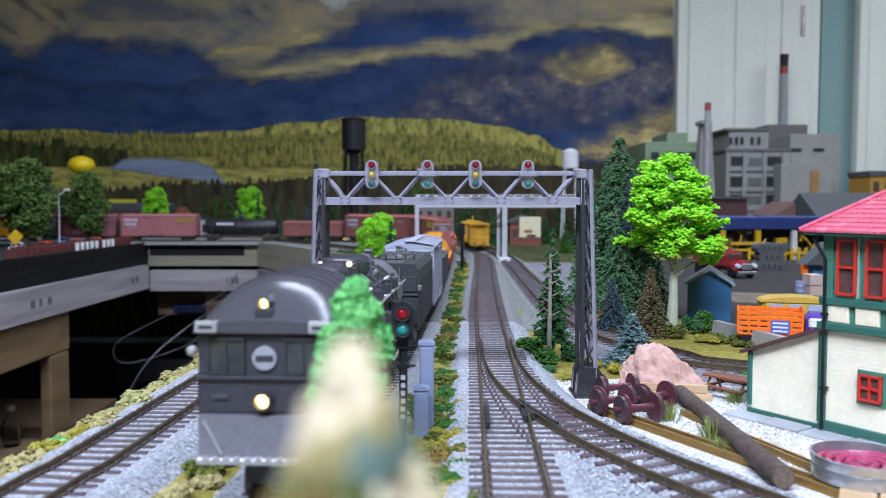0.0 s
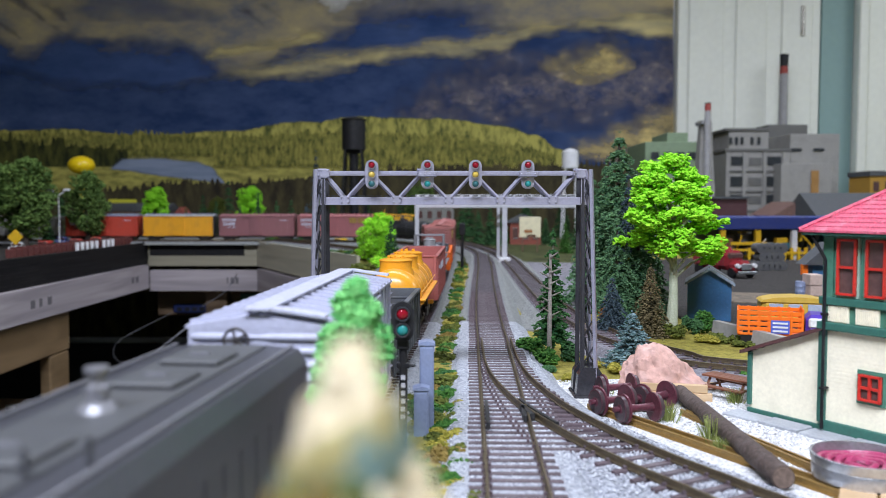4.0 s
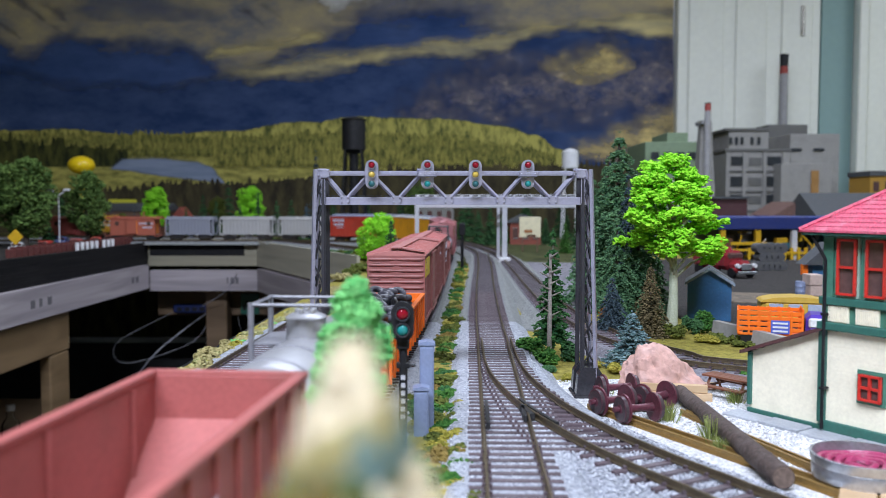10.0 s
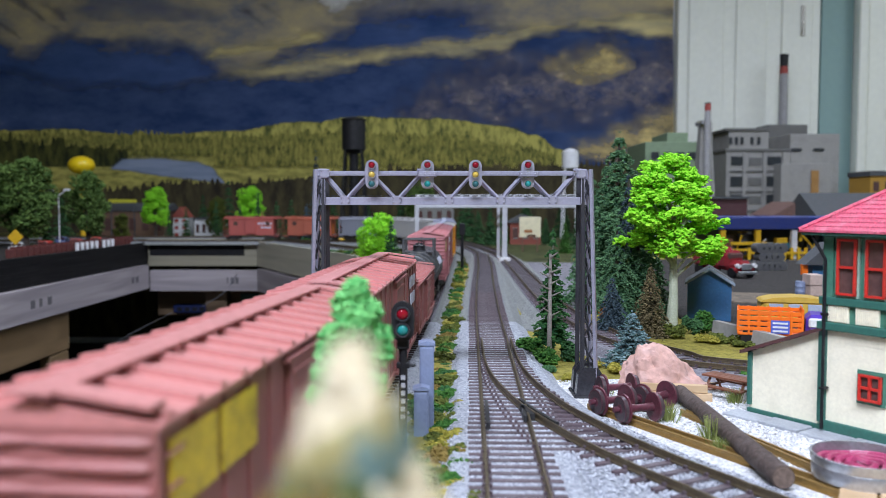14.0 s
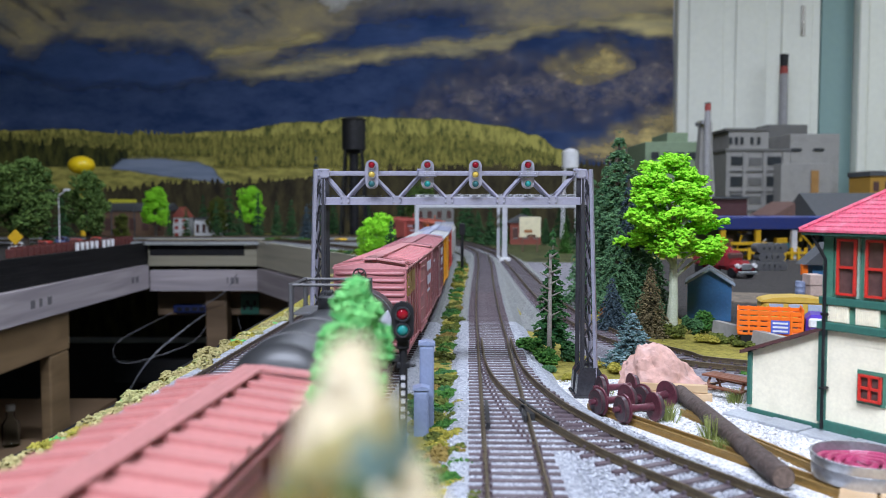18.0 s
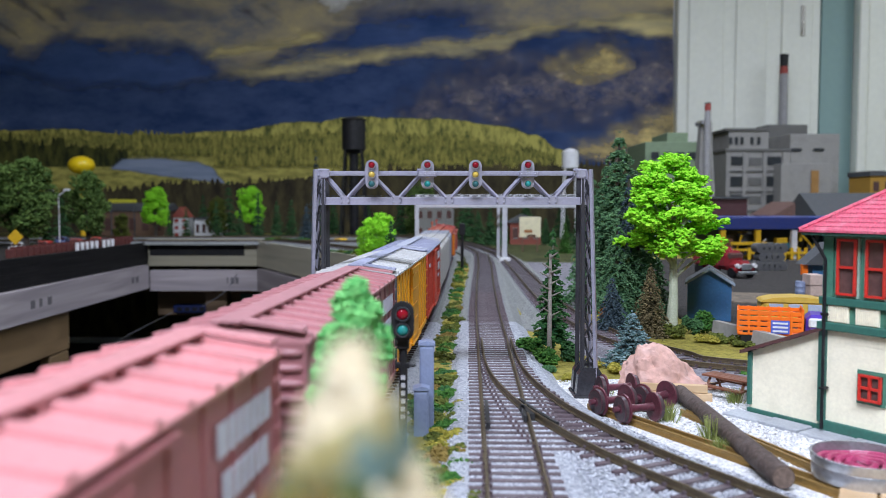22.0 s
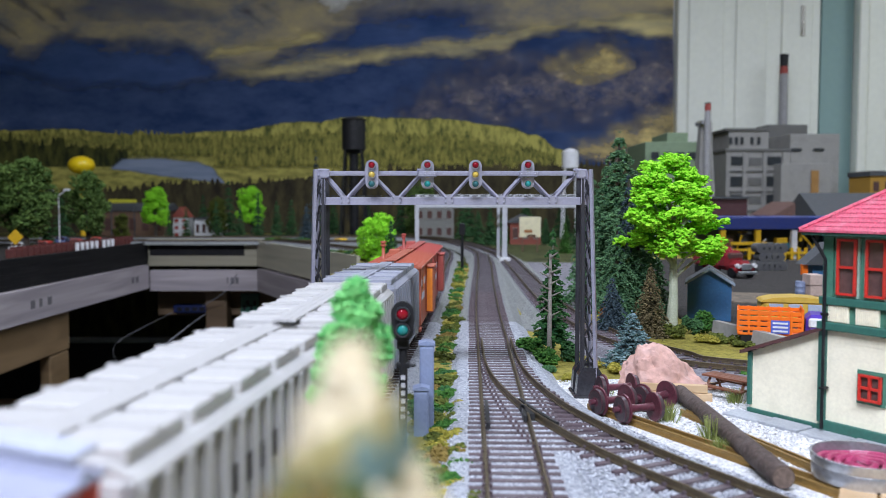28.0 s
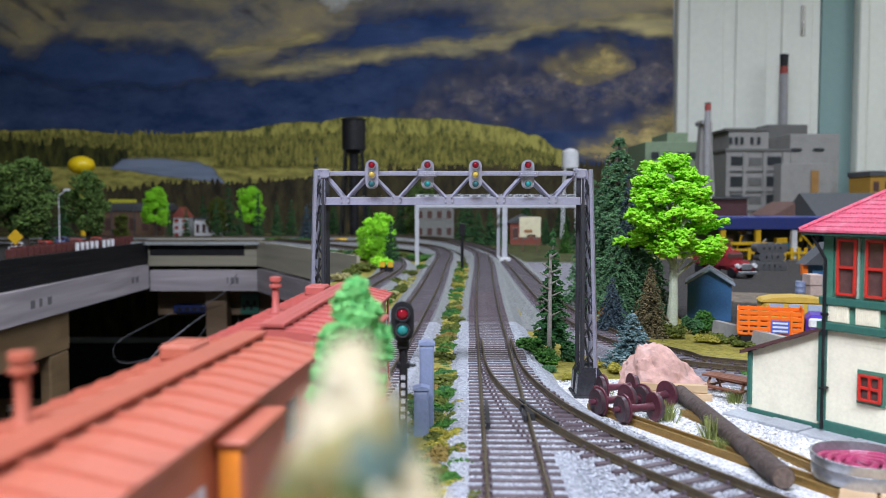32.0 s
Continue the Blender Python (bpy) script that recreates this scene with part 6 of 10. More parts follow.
for k, (name, x0, y0, z0, x1, y1, z1, lab) in enumerate((
        ("joist", PIT_X - 0.03, 0.3, -0.155, PIT_X + 0.006, 1.30, -0.092, "raw lumber joist below the street bench"),
        ("post", PIT_X - 0.012, 1.235, -1.15, PIT_X + 0.005, 1.298, -0.156, "raw lumber post of the street bench"),
        ("rail_board", PIT_X - 0.04, 0.4, -0.33, PIT_X + 0.002, 1.10, -0.285, "low lumber rail of the street bench"),
        ("joist", PIT_X, PIT_Y + 0.06, -0.158, -0.30, PIT_Y + 0.095, -0.098, "raw lumber joist below the far bench, in a shaded tone"),
        ("post", -0.50, PIT_Y + 0.02, -1.15, -0.455, PIT_Y + 0.058, -0.10, "lumber post of the far bench, in a shaded tone"),
        ("post", -0.29, PIT_Y + 0.02, -1.15, -0.245, PIT_Y + 0.058, -0.10, "lumber post of the far bench, in a shaded tone"),
        ("rail_board", PIT_X - 0.2, PIT_Y + 0.3, -0.36, -0.2, PIT_Y + 0.33, -0.30, "low lumber rail of the far bench, coloured near black as shade"))):
    # Pieces from k = 3 on get darker colours as shade under the far bench.
    tagged(part(name, box(B(), x0, y0, z0, x1, y1, z1, bev=0.002), M_LUMBER if k < 3 else (M_PIT_SHADE if k == 6 else M_SHADED_LUMBER)), lab, "lumber", "bench lumber")
M_CABLE = paint("white_cable", (0.22, 0.22, 0.24), 0.5, grain=300, vary=0.05)


def cable(pts, r, material, label):
    ln = Line(pts)
    r *= 0.45
    bm = B()
    n, prev = 40, None
    for k in range(n + 1):
        p, w = ln.at(ln.length * k / n), ln.way(max(0.004, min(ln.length - 0.004, ln.length * k / n)))
        q = w.to_track_quat("Z", "Y").to_matrix()
        ring = [bm.verts.new(p + q @ Vector((r * math.cos(i * math.pi / 3), r * math.sin(i * math.pi / 3), 0))) for i in range(6)]
        if prev:
            for i in range(6):
                bm.faces.new((prev[i], prev[(i + 1) % 6], ring[(i + 1) % 6], ring[i]))
        prev = ring
    return tagged(smooth(part("cable", bm, material)), label, "cable", "loose cables")


yc = PIT_Y + 0.05
cable([(-0.475, yc, -0.13), (-0.54, yc - 0.05, -0.18), (-0.60, yc - 0.1, -0.24), (-0.66, yc - 0.1, -0.34)], 0.0028, M_CABLE, "pale loose cable hanging below the bench")
cable([(-0.58, yc, -0.15), (-0.66, yc - 0.1, -0.20), (-0.64, yc - 0.1, -0.24), (-0.53, yc - 0.05, -0.21), (-0.50, yc, -0.17)], 0.0014, M_CABLE, "thin loop of loose cable below the bench")
cable([(-0.44, yc, -0.16), (-0.43, yc, -0.22), (-0.46, yc - 0.02, -0.28), (-0.45, yc, -0.33)], 0.0012, M_CABLE, "thin loose cable below the bench")
cable([(-0.42, PIT_Y - 0.03, -0.06), (-0.45, PIT_Y - 0.02, -0.10), (-0.50, PIT_Y, -0.13)], 0.002, M_CABLE, "pale cable from the fascia")
hub = thing("power_hub", pose(-0.53, PIT_Y + 0.055, -0.150), "blue electronics box with plugged cables", "electronics")
part("case", box(B(), -0.045, -0.015, 0, 0.045, 0.005, 0.017, bev=0.002), paint("blue_case", (0.008, 0.018, 0.09), 0.4, grain=200), hub)
for k in range(5):
    part("socket", box(B(), -0.036 + k * 0.016, -0.0165, 0.004, -0.026 + k * 0.016, -0.0148, 0.012), M_BLACK, hub)
pcb = thing("circuit_board", pose(-0.415, PIT_Y + 0.055, -0.155), "green circuit board screwed to the joist", "electronics")
part("board", box(B(), -0.02, 0.0, 0, 0.02, 0.003, 0.045, bev=0.0005), paint("green_board", (0.015, 0.09, 0.06), 0.4, grain=400, vary=0.3), pcb)
for k in range(4):
    part("chip", box(B(), -0.014 + k * 0.0075, -0.003, 0.01 + 0.01 * (k % 2), -0.009 + k * 0.0075, 0.0, 0.02 + 0.01 * (k % 2)), M_BLACK, pcb)
lampx = thing("glass_bottle", pose(-0.655, 1.2, -0.285), "small clear glass bottle on the low shelf", "bottle")
bm = B()
lathe(bm, [(0.012, 0), (0.013, 0.002), (0.013, 0.034), (0.006, 0.044), (0.006, 0.054), (0.0045, 0.054), (0.0045, 0.044), (0.011, 0.033), (0.011, 0.003), (0.001, 0.003)], None, 20)
smooth(part("flask", tidy(bm), clear_glass("clear_glass"), lampx))
bm = B()
lathe(bm, [(0.006, 0.054), (0.0066, 0.054), (0.0066, 0.062), (0.001, 0.062)], None, 14)
part("cap", tidy(bm), M_HINGE, lampx)
tagged(part("shelf", box(B(), PIT_X - 0.25, 0.6, -0.300, PIT_X - 0.002, 1.5, -0.286), M_SHADED_LUMBER), "shelf below the street bench, in a shaded lumber tone", "shelf")


# ---- scenery on the far and street benches ----
def house(name, x0, x1, y0, y1, z0, h, wall, roof, label, rise=0.012, kind="gable", cols=4, rows=2, pane=None, over=0.003, frame=None, category="building", door=True):
    """A small building with walls, roof and separate windows on the side facing the camera."""
    ob = thing(name, Matrix(), label, category)
    part("wall", box(B(), x0, y0, z0, x1, y1, z0 + h), wall, ob)
    bm = B()
    if kind == "gable":
        prism(bm, [(x0 - over, z0 + h), (x1 + over, z0 + h), ((x0 + x1) / 2, z0 + h + rise)], y0 - over, y1 + over)
    elif kind == "side":
        prism(bm, [(y0 - over, z0 + h), (y1 + over, z0 + h), ((y0 + y1) / 2, z0 + h + rise)], x0 - over, x1 + over, Matrix(((0, 1, 0, 0), (1, 0, 0, 0), (0, 0, 1, 0), (0, 0, 0, 1))))
    else:
        box(bm, x0 - over, y0 - over, z0 + h, x1 + over, y1 + over, z0 + h + rise)
    part("roof", tidy(bm), roof, ob)
    w, hh = (x1 - x0), h
    pane = pane or M_PANE
    for r in range(rows):
        for c in range(cols):
            xa = x0 + w * (c + 0.25) / cols
            za = z0 + hh * (r + 0.3) / rows
            win = part("window", box(B(), xa, y0 - 0.0008, za, xa + w * 0.5 / cols, y0 + 0.0002, za + hh * 0.45 / rows), pane, ob)
            if frame:
                part("sill", box(B(), xa - 0.0008, y0 - 0.0016, za - 0.0012, xa + w * 0.5 / cols + 0.0008, y0, za), frame, win)
                part("lintel", box(B(), xa - 0.0008, y0 - 0.0014, za + hh * 0.45 / rows, xa + w * 0.5 / cols + 0.0008, y0, za + hh * 0.45 / rows + 0.001), frame, win)
    return ob


def X(px, d):
    """Plan x of a bearing at a distance."""
    return (px - 784) / 1420 * d


def Zof(py, d):
    """Height of a sight line at a distance."""
    return 0.0785 - (py - 364) / 1420 * d


M_GREYROOF = paint("grey_roof", (0.07, 0.074, 0.080), 0.8, grain=300, vary=0.15)
M_STONE = paint("grey_stone_wall", (0.19, 0.19, 0.175), 0.8, grain=300, vary=0.2, bump=0.4)
M_BRICK = paint("red_brick", (0.23, 0.06, 0.04), 0.8, grain=500, vary=0.25, bump=0.3)
M_CONC = paint("grey_concrete", (0.30, 0.29, 0.275), 0.8, grain=300, vary=0.12, bump=0.2, stain=40, dirt=(0.16, 0.16, 0.15), dirty=0.35)
M_CONC_DARK = paint("dark_concrete", (0.14, 0.138, 0.132), 0.8, grain=300, vary=0.12, stain=40)
M_YELLOW = paint("yellow_paint", (0.7, 0.42, 0.015), 0.45, grain=500, vary=0.1, stain=60)
M_BLUE = paint("blue_paint", (0.035, 0.13, 0.28), 0.55, grain=500, vary=0.1, stain=60)
M_NAVY = paint("navy_roof_paint", (0.02, 0.035, 0.17), 0.5, grain=300, vary=0.1)
M_ORANGE = paint("orange_plastic", (0.82, 0.16, 0.01), 0.4, grain=500, vary=0.06)
M_TEALW = paint("sage_wall", (0.2, 0.27, 0.17), 0.8, grain=300, vary=0.12)
M_LAMPW = paint("white_metal", (0.7, 0.7, 0.72), 0.5)
M_BROWN = paint("brown_wall", (0.14, 0.08, 0.05), 0.8, grain=300, vary=0.2)
FZ = GROUND_Z
L_SOFT = leafy("dull_green_leaf", (0.04, 0.08, 0.02), (0.15, 0.235, 0.06))
# broadleaf trees along the street bench
for i, (px, d, top, rr, mat, lab, low) in enumerate((
        (45, 1.50, 287, 0.062, L_SOFT, "large mid-green leafy tree on the street bench", 0.25), (155, 1.62, 308, 0.048, L_SOFT, "dark green leafy tree by the street", 0.25),
        (275, 2.0, 334, 0.038, L_BRIGHT, "bright green round tree on the far bench", 0.35), (445, 2.0, 334, 0.038, L_BRIGHT, "bright green round tree on the far bench", 0.35),
        (215, 1.72, 380, 0.020, L_OLIVE, "small olive tree by the street", 0.2), (385, 2.1, 352, 0.030, L_OLIVE, "olive tree on the far bench", 0.25), (672, 1.22, 384, 0.033, L_BRIGHT, "bright green tree by the retaining wall", 0.05),
        (745, 2.15, 330, 0.05, L_SOFT, "dark leafy tree behind the curve", 0.1), (-60, 1.5, 300, 0.06, L_SOFT, "large mid-green leafy tree on the street bench", 0.25))):
    leaf_tree(X(px, d), d, FZ, Zof(top, d) - FZ, rr, mat, 600 + i, lab, M_TRUNK_DARK, pads=20, count=3600, size=rr * 0.066, low=low)
for i, (px, d, top, rr, mat) in enumerate((
        (330, 1.95, 366, 0.016, L_DARK), (383, 1.95, 352, 0.02, L_DARK), (425, 1.9, 362, 0.018, L_DARK), (457, 1.9, 338, 0.022, L_DARK), (490, 1.9, 355, 0.024, L_DARK), (516, 1.95, 350, 0.022, L_DARK),
        (543, 1.75, 362, 0.026, L_GREYBLUE), (566, 1.9, 372, 0.02, L_DARK), (692, 1.15, 388, 0.017, L_DARK), (300, 1.95, 372, 0.014, L_DARK), (405, 2.15, 318, 0.03, L_DARK), (360, 2.2, 345, 0.026, L_DARK),
        (818, 1.9, 350, 0.024, L_DARK), (846, 1.7, 372, 0.022, L_DARK), (868, 1.75, 366, 0.024, L_DARK), (890, 1.8, 378, 0.022, L_MID), (1000, 1.45, 392, 0.016, L_MID), (1030, 1.6, 350, 0.03, L_DARK),
        (1055, 1.5, 330, 0.03, L_DARK), (965, 1.8, 385, 0.02, L_DARK), (590, 2.1, 345, 0.028, L_DARK), (650, 2.1, 350, 0.028, L_DARK), (110, 1.9, 345, 0.03, L_DARK), (710, 2.2, 340, 0.03, L_DARK),
        (85, 1.55, 372, 0.018, L_DARK), (560, 2.25, 268, 0.03, L_GREYBLUE), (785, 2.2, 350, 0.03, L_DARK), (830, 2.2, 345, 0.03, L_DARK), (930, 2.2, 345, 0.035, L_DARK), (995, 2.2, 350, 0.035, L_DARK), (1080, 1.9, 330, 0.035, L_DARK))):
    conifer(X(px, d), d, FZ, Zof(top, d) - FZ, rr, mat, 700 + i, "evergreen tree on the far bench", count=650, size=rr * 0.16, group="far evergreen trees", tiers=11)
for i in range(34):
    rng = random.Random(800 + i)
    px = 470 + i * 3 if i < 26 else 590 + (i - 26) * 14
    d = 1.74 if i < 26 else 1.3
    shrub(X(px, d), d + rng.uniform(-0.02, 0.02), FZ, rng.uniform(0.012, 0.02), 0.016, (L_OLIVE, L_MID, L_DARK)[i % 3], 820 + i, "green shrub on the far bench", count=150, size=0.0035, group="far shrubs")
for i, (px, d, r, h, mat) in enumerate(((640, 1.05, 0.018, 0.012, L_OLIVE), (668, 1.1, 0.02, 0.016, L_BRIGHT), (735, 1.25, 0.016, 0.010, L_MID), (700, 1.3, 0.02, 0.012, L_OLIVE), (620, 0.98, 0.015, 0.01, L_OLIVE), (600, 0.92, 0.014, 0.01, L_STRAW),
                                        (760, 1.3, 0.014, 0.008, L_MID), (720, 0.98, 0.012, 0.008, L_OLIVE), (700, 0.88, 0.010, 0.008, L_OLIVE), (745, 1.08, 0.010, 0.008, L_MID))):
    shrub(X(px, d), d, FZ, r, h, mat, 870 + i, "green shrub inside the curve", count=260, size=r * 0.13, group="far shrubs")

# black water tower
wt = thing("water_tower", pose(X(627, 1.95), 1.95, FZ), "black steel water tower on four braced legs", "water tower")
zb, zt, rw = Zof(266, 1.95) - FZ, Zof(214, 1.95) - FZ, 0.0285
bm = B()
lathe(bm, [(0.004, zb - 0.012), (rw * 0.6, zb - 0.008), (rw, zb), (rw, zt), (rw * 1.12, zt), (rw * 1.12, zt + 0.0012), (rw * 0.62, zt + 0.006), (0.001, zt + 0.0085)], None, 28)
smooth(part("tank", tidy(bm), M_BLACK, wt), 35)
for a in range(4):
    c, s = math.cos(math.pi / 4 + a * math.pi / 2), math.sin(math.pi / 4 + a * math.pi / 2)
    c2, s2 = math.cos(math.pi / 4 + (a + 1) * math.pi / 2), math.sin(math.pi / 4 + (a + 1) * math.pi / 2)
    bm = B()
    rod(bm, (c * 0.045, s * 0.045, 0), (c * rw * 0.95, s * rw * 0.95, zb + 0.004), 0.0024, seg=6)
    part("leg", bm, M_BLACK, wt)
    for k in range(3):
        u0, u1 = k / 3, (k + 1) / 3
        r0, r1 = 0.045 + (rw * 0.95 - 0.045) * u0, 0.045 + (rw * 0.95 - 0.045) * u1
        bm = B()
        rod(bm, (c * r0, s * r0, zb * u0), (c2 * r1, s2 * r1, zb * u1), 0.0008, seg=4)
        rod(bm, (c2 * r0, s2 * r0, zb * u0), (c * r1, s * r1, zb * u1), 0.0008, seg=4)
        part("brace", bm, M_BLACK, wt)
bm = B()
rod(bm, (0, 0, 0), (0, 0, zb), 0.011, seg=12)
part("riser_pipe", bm, M_BLACK, wt)
# white water tower further along
w2 = thing("water_tower", pose(X(1008, 2.1), 2.1, FZ), "white round water tower on thin legs", "water tower")
zb, zt = Zof(298, 2.1) - FZ, Zof(270, 2.1) - FZ
bm = B()
lathe(bm, [(0.004, zb - 0.004), (0.0215, zb), (0.0215, zt), (0.012, zt + 0.007), (0.001, zt + 0.010)], None, 24)
smooth(part("tank", tidy(bm), M_LAMPW, w2), 35)
for a in range(4):
    c, s = math.cos(math.pi / 4 + a * math.pi / 2), math.sin(math.pi / 4 + a * math.pi / 2)
    bm = B()
    rod(bm, (c * 0.028, s * 0.028, 0), (c * 0.02, s * 0.02, zb), 0.002, seg=5)
    part("leg", bm, M_LAMPW, w2)
# yellow ball tank
yb = thing("ball_tank", pose(X(147, 1.95), 1.95, FZ), "glossy yellow ball-shaped tank on a post", "tank")
bm = B()
zz = Zof(293, 1.95) - FZ
bmesh.ops.create_uvsphere(bm, u_segments=24, v_segments=14, radius=0.031, matrix=Matrix.Translation((0, 0, zz)) @ Matrix.Diagonal((1, 1, 0.72, 1)))
smooth(part("ball", bm, paint("lemon_enamel", (0.8, 0.56, 0.01), 0.3, grain=300, vary=0.05, dirty=0.05), yb))
bm = B()
rod(bm, (0, 0, 0), (0, 0, zz), 0.006, seg=10)
part("post", bm, M_YELLOW, yb)
# street buildings and street furniture
house("station_building", X(180, 2.1), X(290, 2.1), 2.1, 2.25, FZ, 0.072, M_BROWN, M_GREYROOF, "brown street building with a grey roof", 0.022, "side", 5, 1)
M_LIME = paint("lime_sign", (0.5, 0.48, 0.03), 0.5)
sign = thing("yellow_sign_board", pose(X(218, 2.09), 2.09, FZ), "long yellow sign board on posts", "sign")
part("board", box(B(), -0.036, -0.002, 0.094, 0.036, 0.002, 0.103), M_LIME, sign)
for s in (-1, 1):
    part("post", box(B(), s * 0.03 - 0.001, -0.001, 0, s * 0.03 + 0.001, 0.001, 0.094), M_GREYROOF, sign)
house("striped_house", X(306, 2.15), X(332, 2.15), 2.15, 2.2, FZ, 0.055, M_LAMPW, paint("rust_roof", (0.3, 0.07, 0.05), 0.7), "small white house with a red pointed roof", 0.028, "gable", 2, 3, pane=paint("red_shutter", (0.35, 0.05, 0.04), 0.6))
house("white_shop", X(340, 2.1), X(385, 2.1), 2.12, 2.2, FZ, 0.05, M_LAMPW, M_GREYROOF, "low white shop with a grey roof", 0.005, "flat", 4, 1)
for px in (105,):
    sl = thing("street_lamp", pose(X(px, 1.55), 1.55, FZ), "white street lamp with two arms", "street lamp")
    bm = B()
    rod(bm, (0, 0, 0), (0, 0, 0.112), 0.0015, 0.0010, 8)
    part("pole", bm, M_LAMPW, sl)
    for s in (-1, 1):
        bm = B()
        rod(bm, (0, 0, 0.106), (s * 0.014, 0, 0.116), 0.0012, seg=6)
        part("arm", bm, M_LAMPW, sl)
        part("lantern", box(B(), s * 0.010, -0.003, 0.115, s * 0.022, 0.003, 0.119, bev=0.001), M_LAMPW, sl)
M_BRICK_DARK = paint("dark_brick", (0.11, 0.026, 0.022), 0.8, grain=500, vary=0.25, bump=0.3)
wall = thing("brick_street_wall", Matrix(), "low red brick wall along the street edge", "wall")
for k in range(26):
    y = 1.18 + k * 0.018
    part("wall_bay", box(B(), PIT_X - 0.030, y, 0.0005 + FZ * 0, PIT_X - 0.024, y + 0.0165, 0.0135, bev=0.0006), M_BRICK_DARK, wall)
    part("pier", box(B(), PIT_X - 0.032, y + 0.0165, 0.0, PIT_X - 0.022, y + 0.018, 0.0165), M_BRICK_DARK, wall)
panel("street", [(PIT_X - 0.30, 0.9), (PIT_X - 0.008, 0.9), (PIT_X - 0.008, 1.64), (PIT_X - 0.30, 1.64)], GROUND_Z, 0.0005, M_ASPHALT, "asphalt street on the street bench", "road")


def little_car(x, y, z, turn, material, label, l=0.05):
    ob = thing("parked_car", pose(x, y, z, 0, 0, turn), label, "car", "parked model vehicles")
    k = l / 0.05
    part("body", box(B(), -0.025 * k, -0.0105 * k, 0.003 * k, 0.025 * k, 0.0105 * k, 0.0095 * k, bev=0.0018 * k), material, ob)
    part("cabin", box(B(), -0.014 * k, -0.0092 * k, 0.0092 * k, 0.012 * k, 0.0092 * k, 0.0160 * k, bev=0.003 * k), material, ob)
    part("glass", box(B(), -0.0146 * k, -0.0080 * k, 0.0102 * k, 0.0126 * k, 0.0080 * k, 0.0148 * k, bev=0.002 * k), M_PANE, ob)
    for sx in (-1, 1):
        part("bumper", box(B(), sx * 0.0245 * k, -0.010 * k, 0.0036 * k, sx * 0.0262 * k, 0.010 * k, 0.0056 * k, bev=0.0005 * k), M_TUB, ob)
        for sy in (-1, 1):
            bm = B()
            rod(bm, (sx * 0.0155 * k, sy * 0.0085 * k, 0.004 * k), (sx * 0.0155 * k, sy * 0.0108 * k, 0.004 * k), 0.004 * k, seg=14)
            part("wheel", bm, M_BLACK, ob)
            part("headlight", box(B(), sx * 0.0248 * k, sy * 0.0088 * k - 0.0014 * k, 0.0066 * k, sx * 0.0256 * k, sy * 0.0088 * k + 0.0014 * k, 0.0086 * k), M_LAMPW, ob)
    return ob


for i, (px, d, col, lab) in enumerate(((80, 1.42, (0.4, 0.04, 0.03), "red parked model car on the street"), (135, 1.50, (0.35, 0.05, 0.04), "dark red parked model car on the street"), (110, 1.60, (0.1, 0.15, 0.4), "blue parked model car on the street"),
                                       (170, 1.58, (0.5, 0.06, 0.04), "red parked model car on the street"), (30, 1.36, (0.5, 0.5, 0.5), "silver parked model car on the street"))):
    little_car(X(px, d), d, 0.0005, 90 + 5 * i, paint("car_paint_street", col, 0.3), lab)
for k in range(8):
    ob = part("bollard", rod(B(), (0, 0, 0), (0, 0, 0.014), 0.0032, seg=8), M_LAMPW)
    ob.matrix_basis = pose(PIT_X - 0.0172, 1.385 + k * 0.0195 + (0.012 if k > 4 else 0.0), 0.0005)
    tagged(ob, "short white bollard along the street", "bollard", "street bollards")
sg = thing("warning_sign", pose(X(27, 1.22), 1.22, 0.0005), "yellow diamond warning sign on a post", "sign")
part("plate", box(B(), -0.0085, -0.0008, -0.0085, 0.0085, 0.0008, 0.0085, m=pose(0, 0, 0.030, 0, 45, 0)), M_YELLOW, sg)
part("post", rod(B(), (0, 0.0012, 0), (0, 0.0012, 0.03), 0.001, seg=6), M_LAMPW, sg)
little_car(X(603, 1.70), 1.70, FZ, 60, M_YELLOW, "yellow parked model van by the curve", 0.055)
td = thing("switch_stand", pose(X(684, 0.98), 0.98, FZ), "small black switch stand with yellow targets", "switch stand")
part("base", box(B(), -0.008, -0.004, 0, 0.008, 0.004, 0.014, bev=0.001), M_BLACK, td)
for s in (-1, 1):
    part("target", box(B(), s * 0.005 - 0.0032, -0.0048, 0.012, s * 0.005 + 0.0032, -0.0040, 0.0185), M_YELLOW, td)

# second signal bridge, further off
b2 = thing("far_signal_bridge", Matrix(), "pale painted signal bridge over the far curve", "signal bridge")
D2 = 1.16
M_PALE = paint("pale_bridge_paint", (0.58, 0.59, 0.64), 0.5, 0.1, grain=500, vary=0.08)
x0, x1 = X(735, D2), X(1040, D2)
for z in (Zof(349, D2), Zof(364, D2)):
    part("chord", box(B(), x0, D2 - 0.002, z - 0.0032, x1, D2 + 0.002, z + 0.0032, bev=0.0003), M_PALE, b2)
for k in range(12):
    xa, xb = x0 + (x1 - x0) * k / 12, x0 + (x1 - x0) * (k + 1) / 12
    za, zb = (Zof(349, D2), Zof(364, D2)) if k % 2 == 0 else (Zof(364, D2), Zof(349, D2))
    part("diagonal", rod(B(), (xa, D2, za), (xb, D2, zb), 0.001, seg=4), M_PALE, b2)
for px, py, w in ((738, 440, 0.0028), (893, 474, 0.0035), (882, 455, 0.0022)):
    dd = D2 if py != 455 else D2 + 0.05
    part("post", box(B(), X(px, dd) - w, dd - w, FZ, X(px, dd) + w, dd + w, Zof(362, dd)), M_PALE, b2)
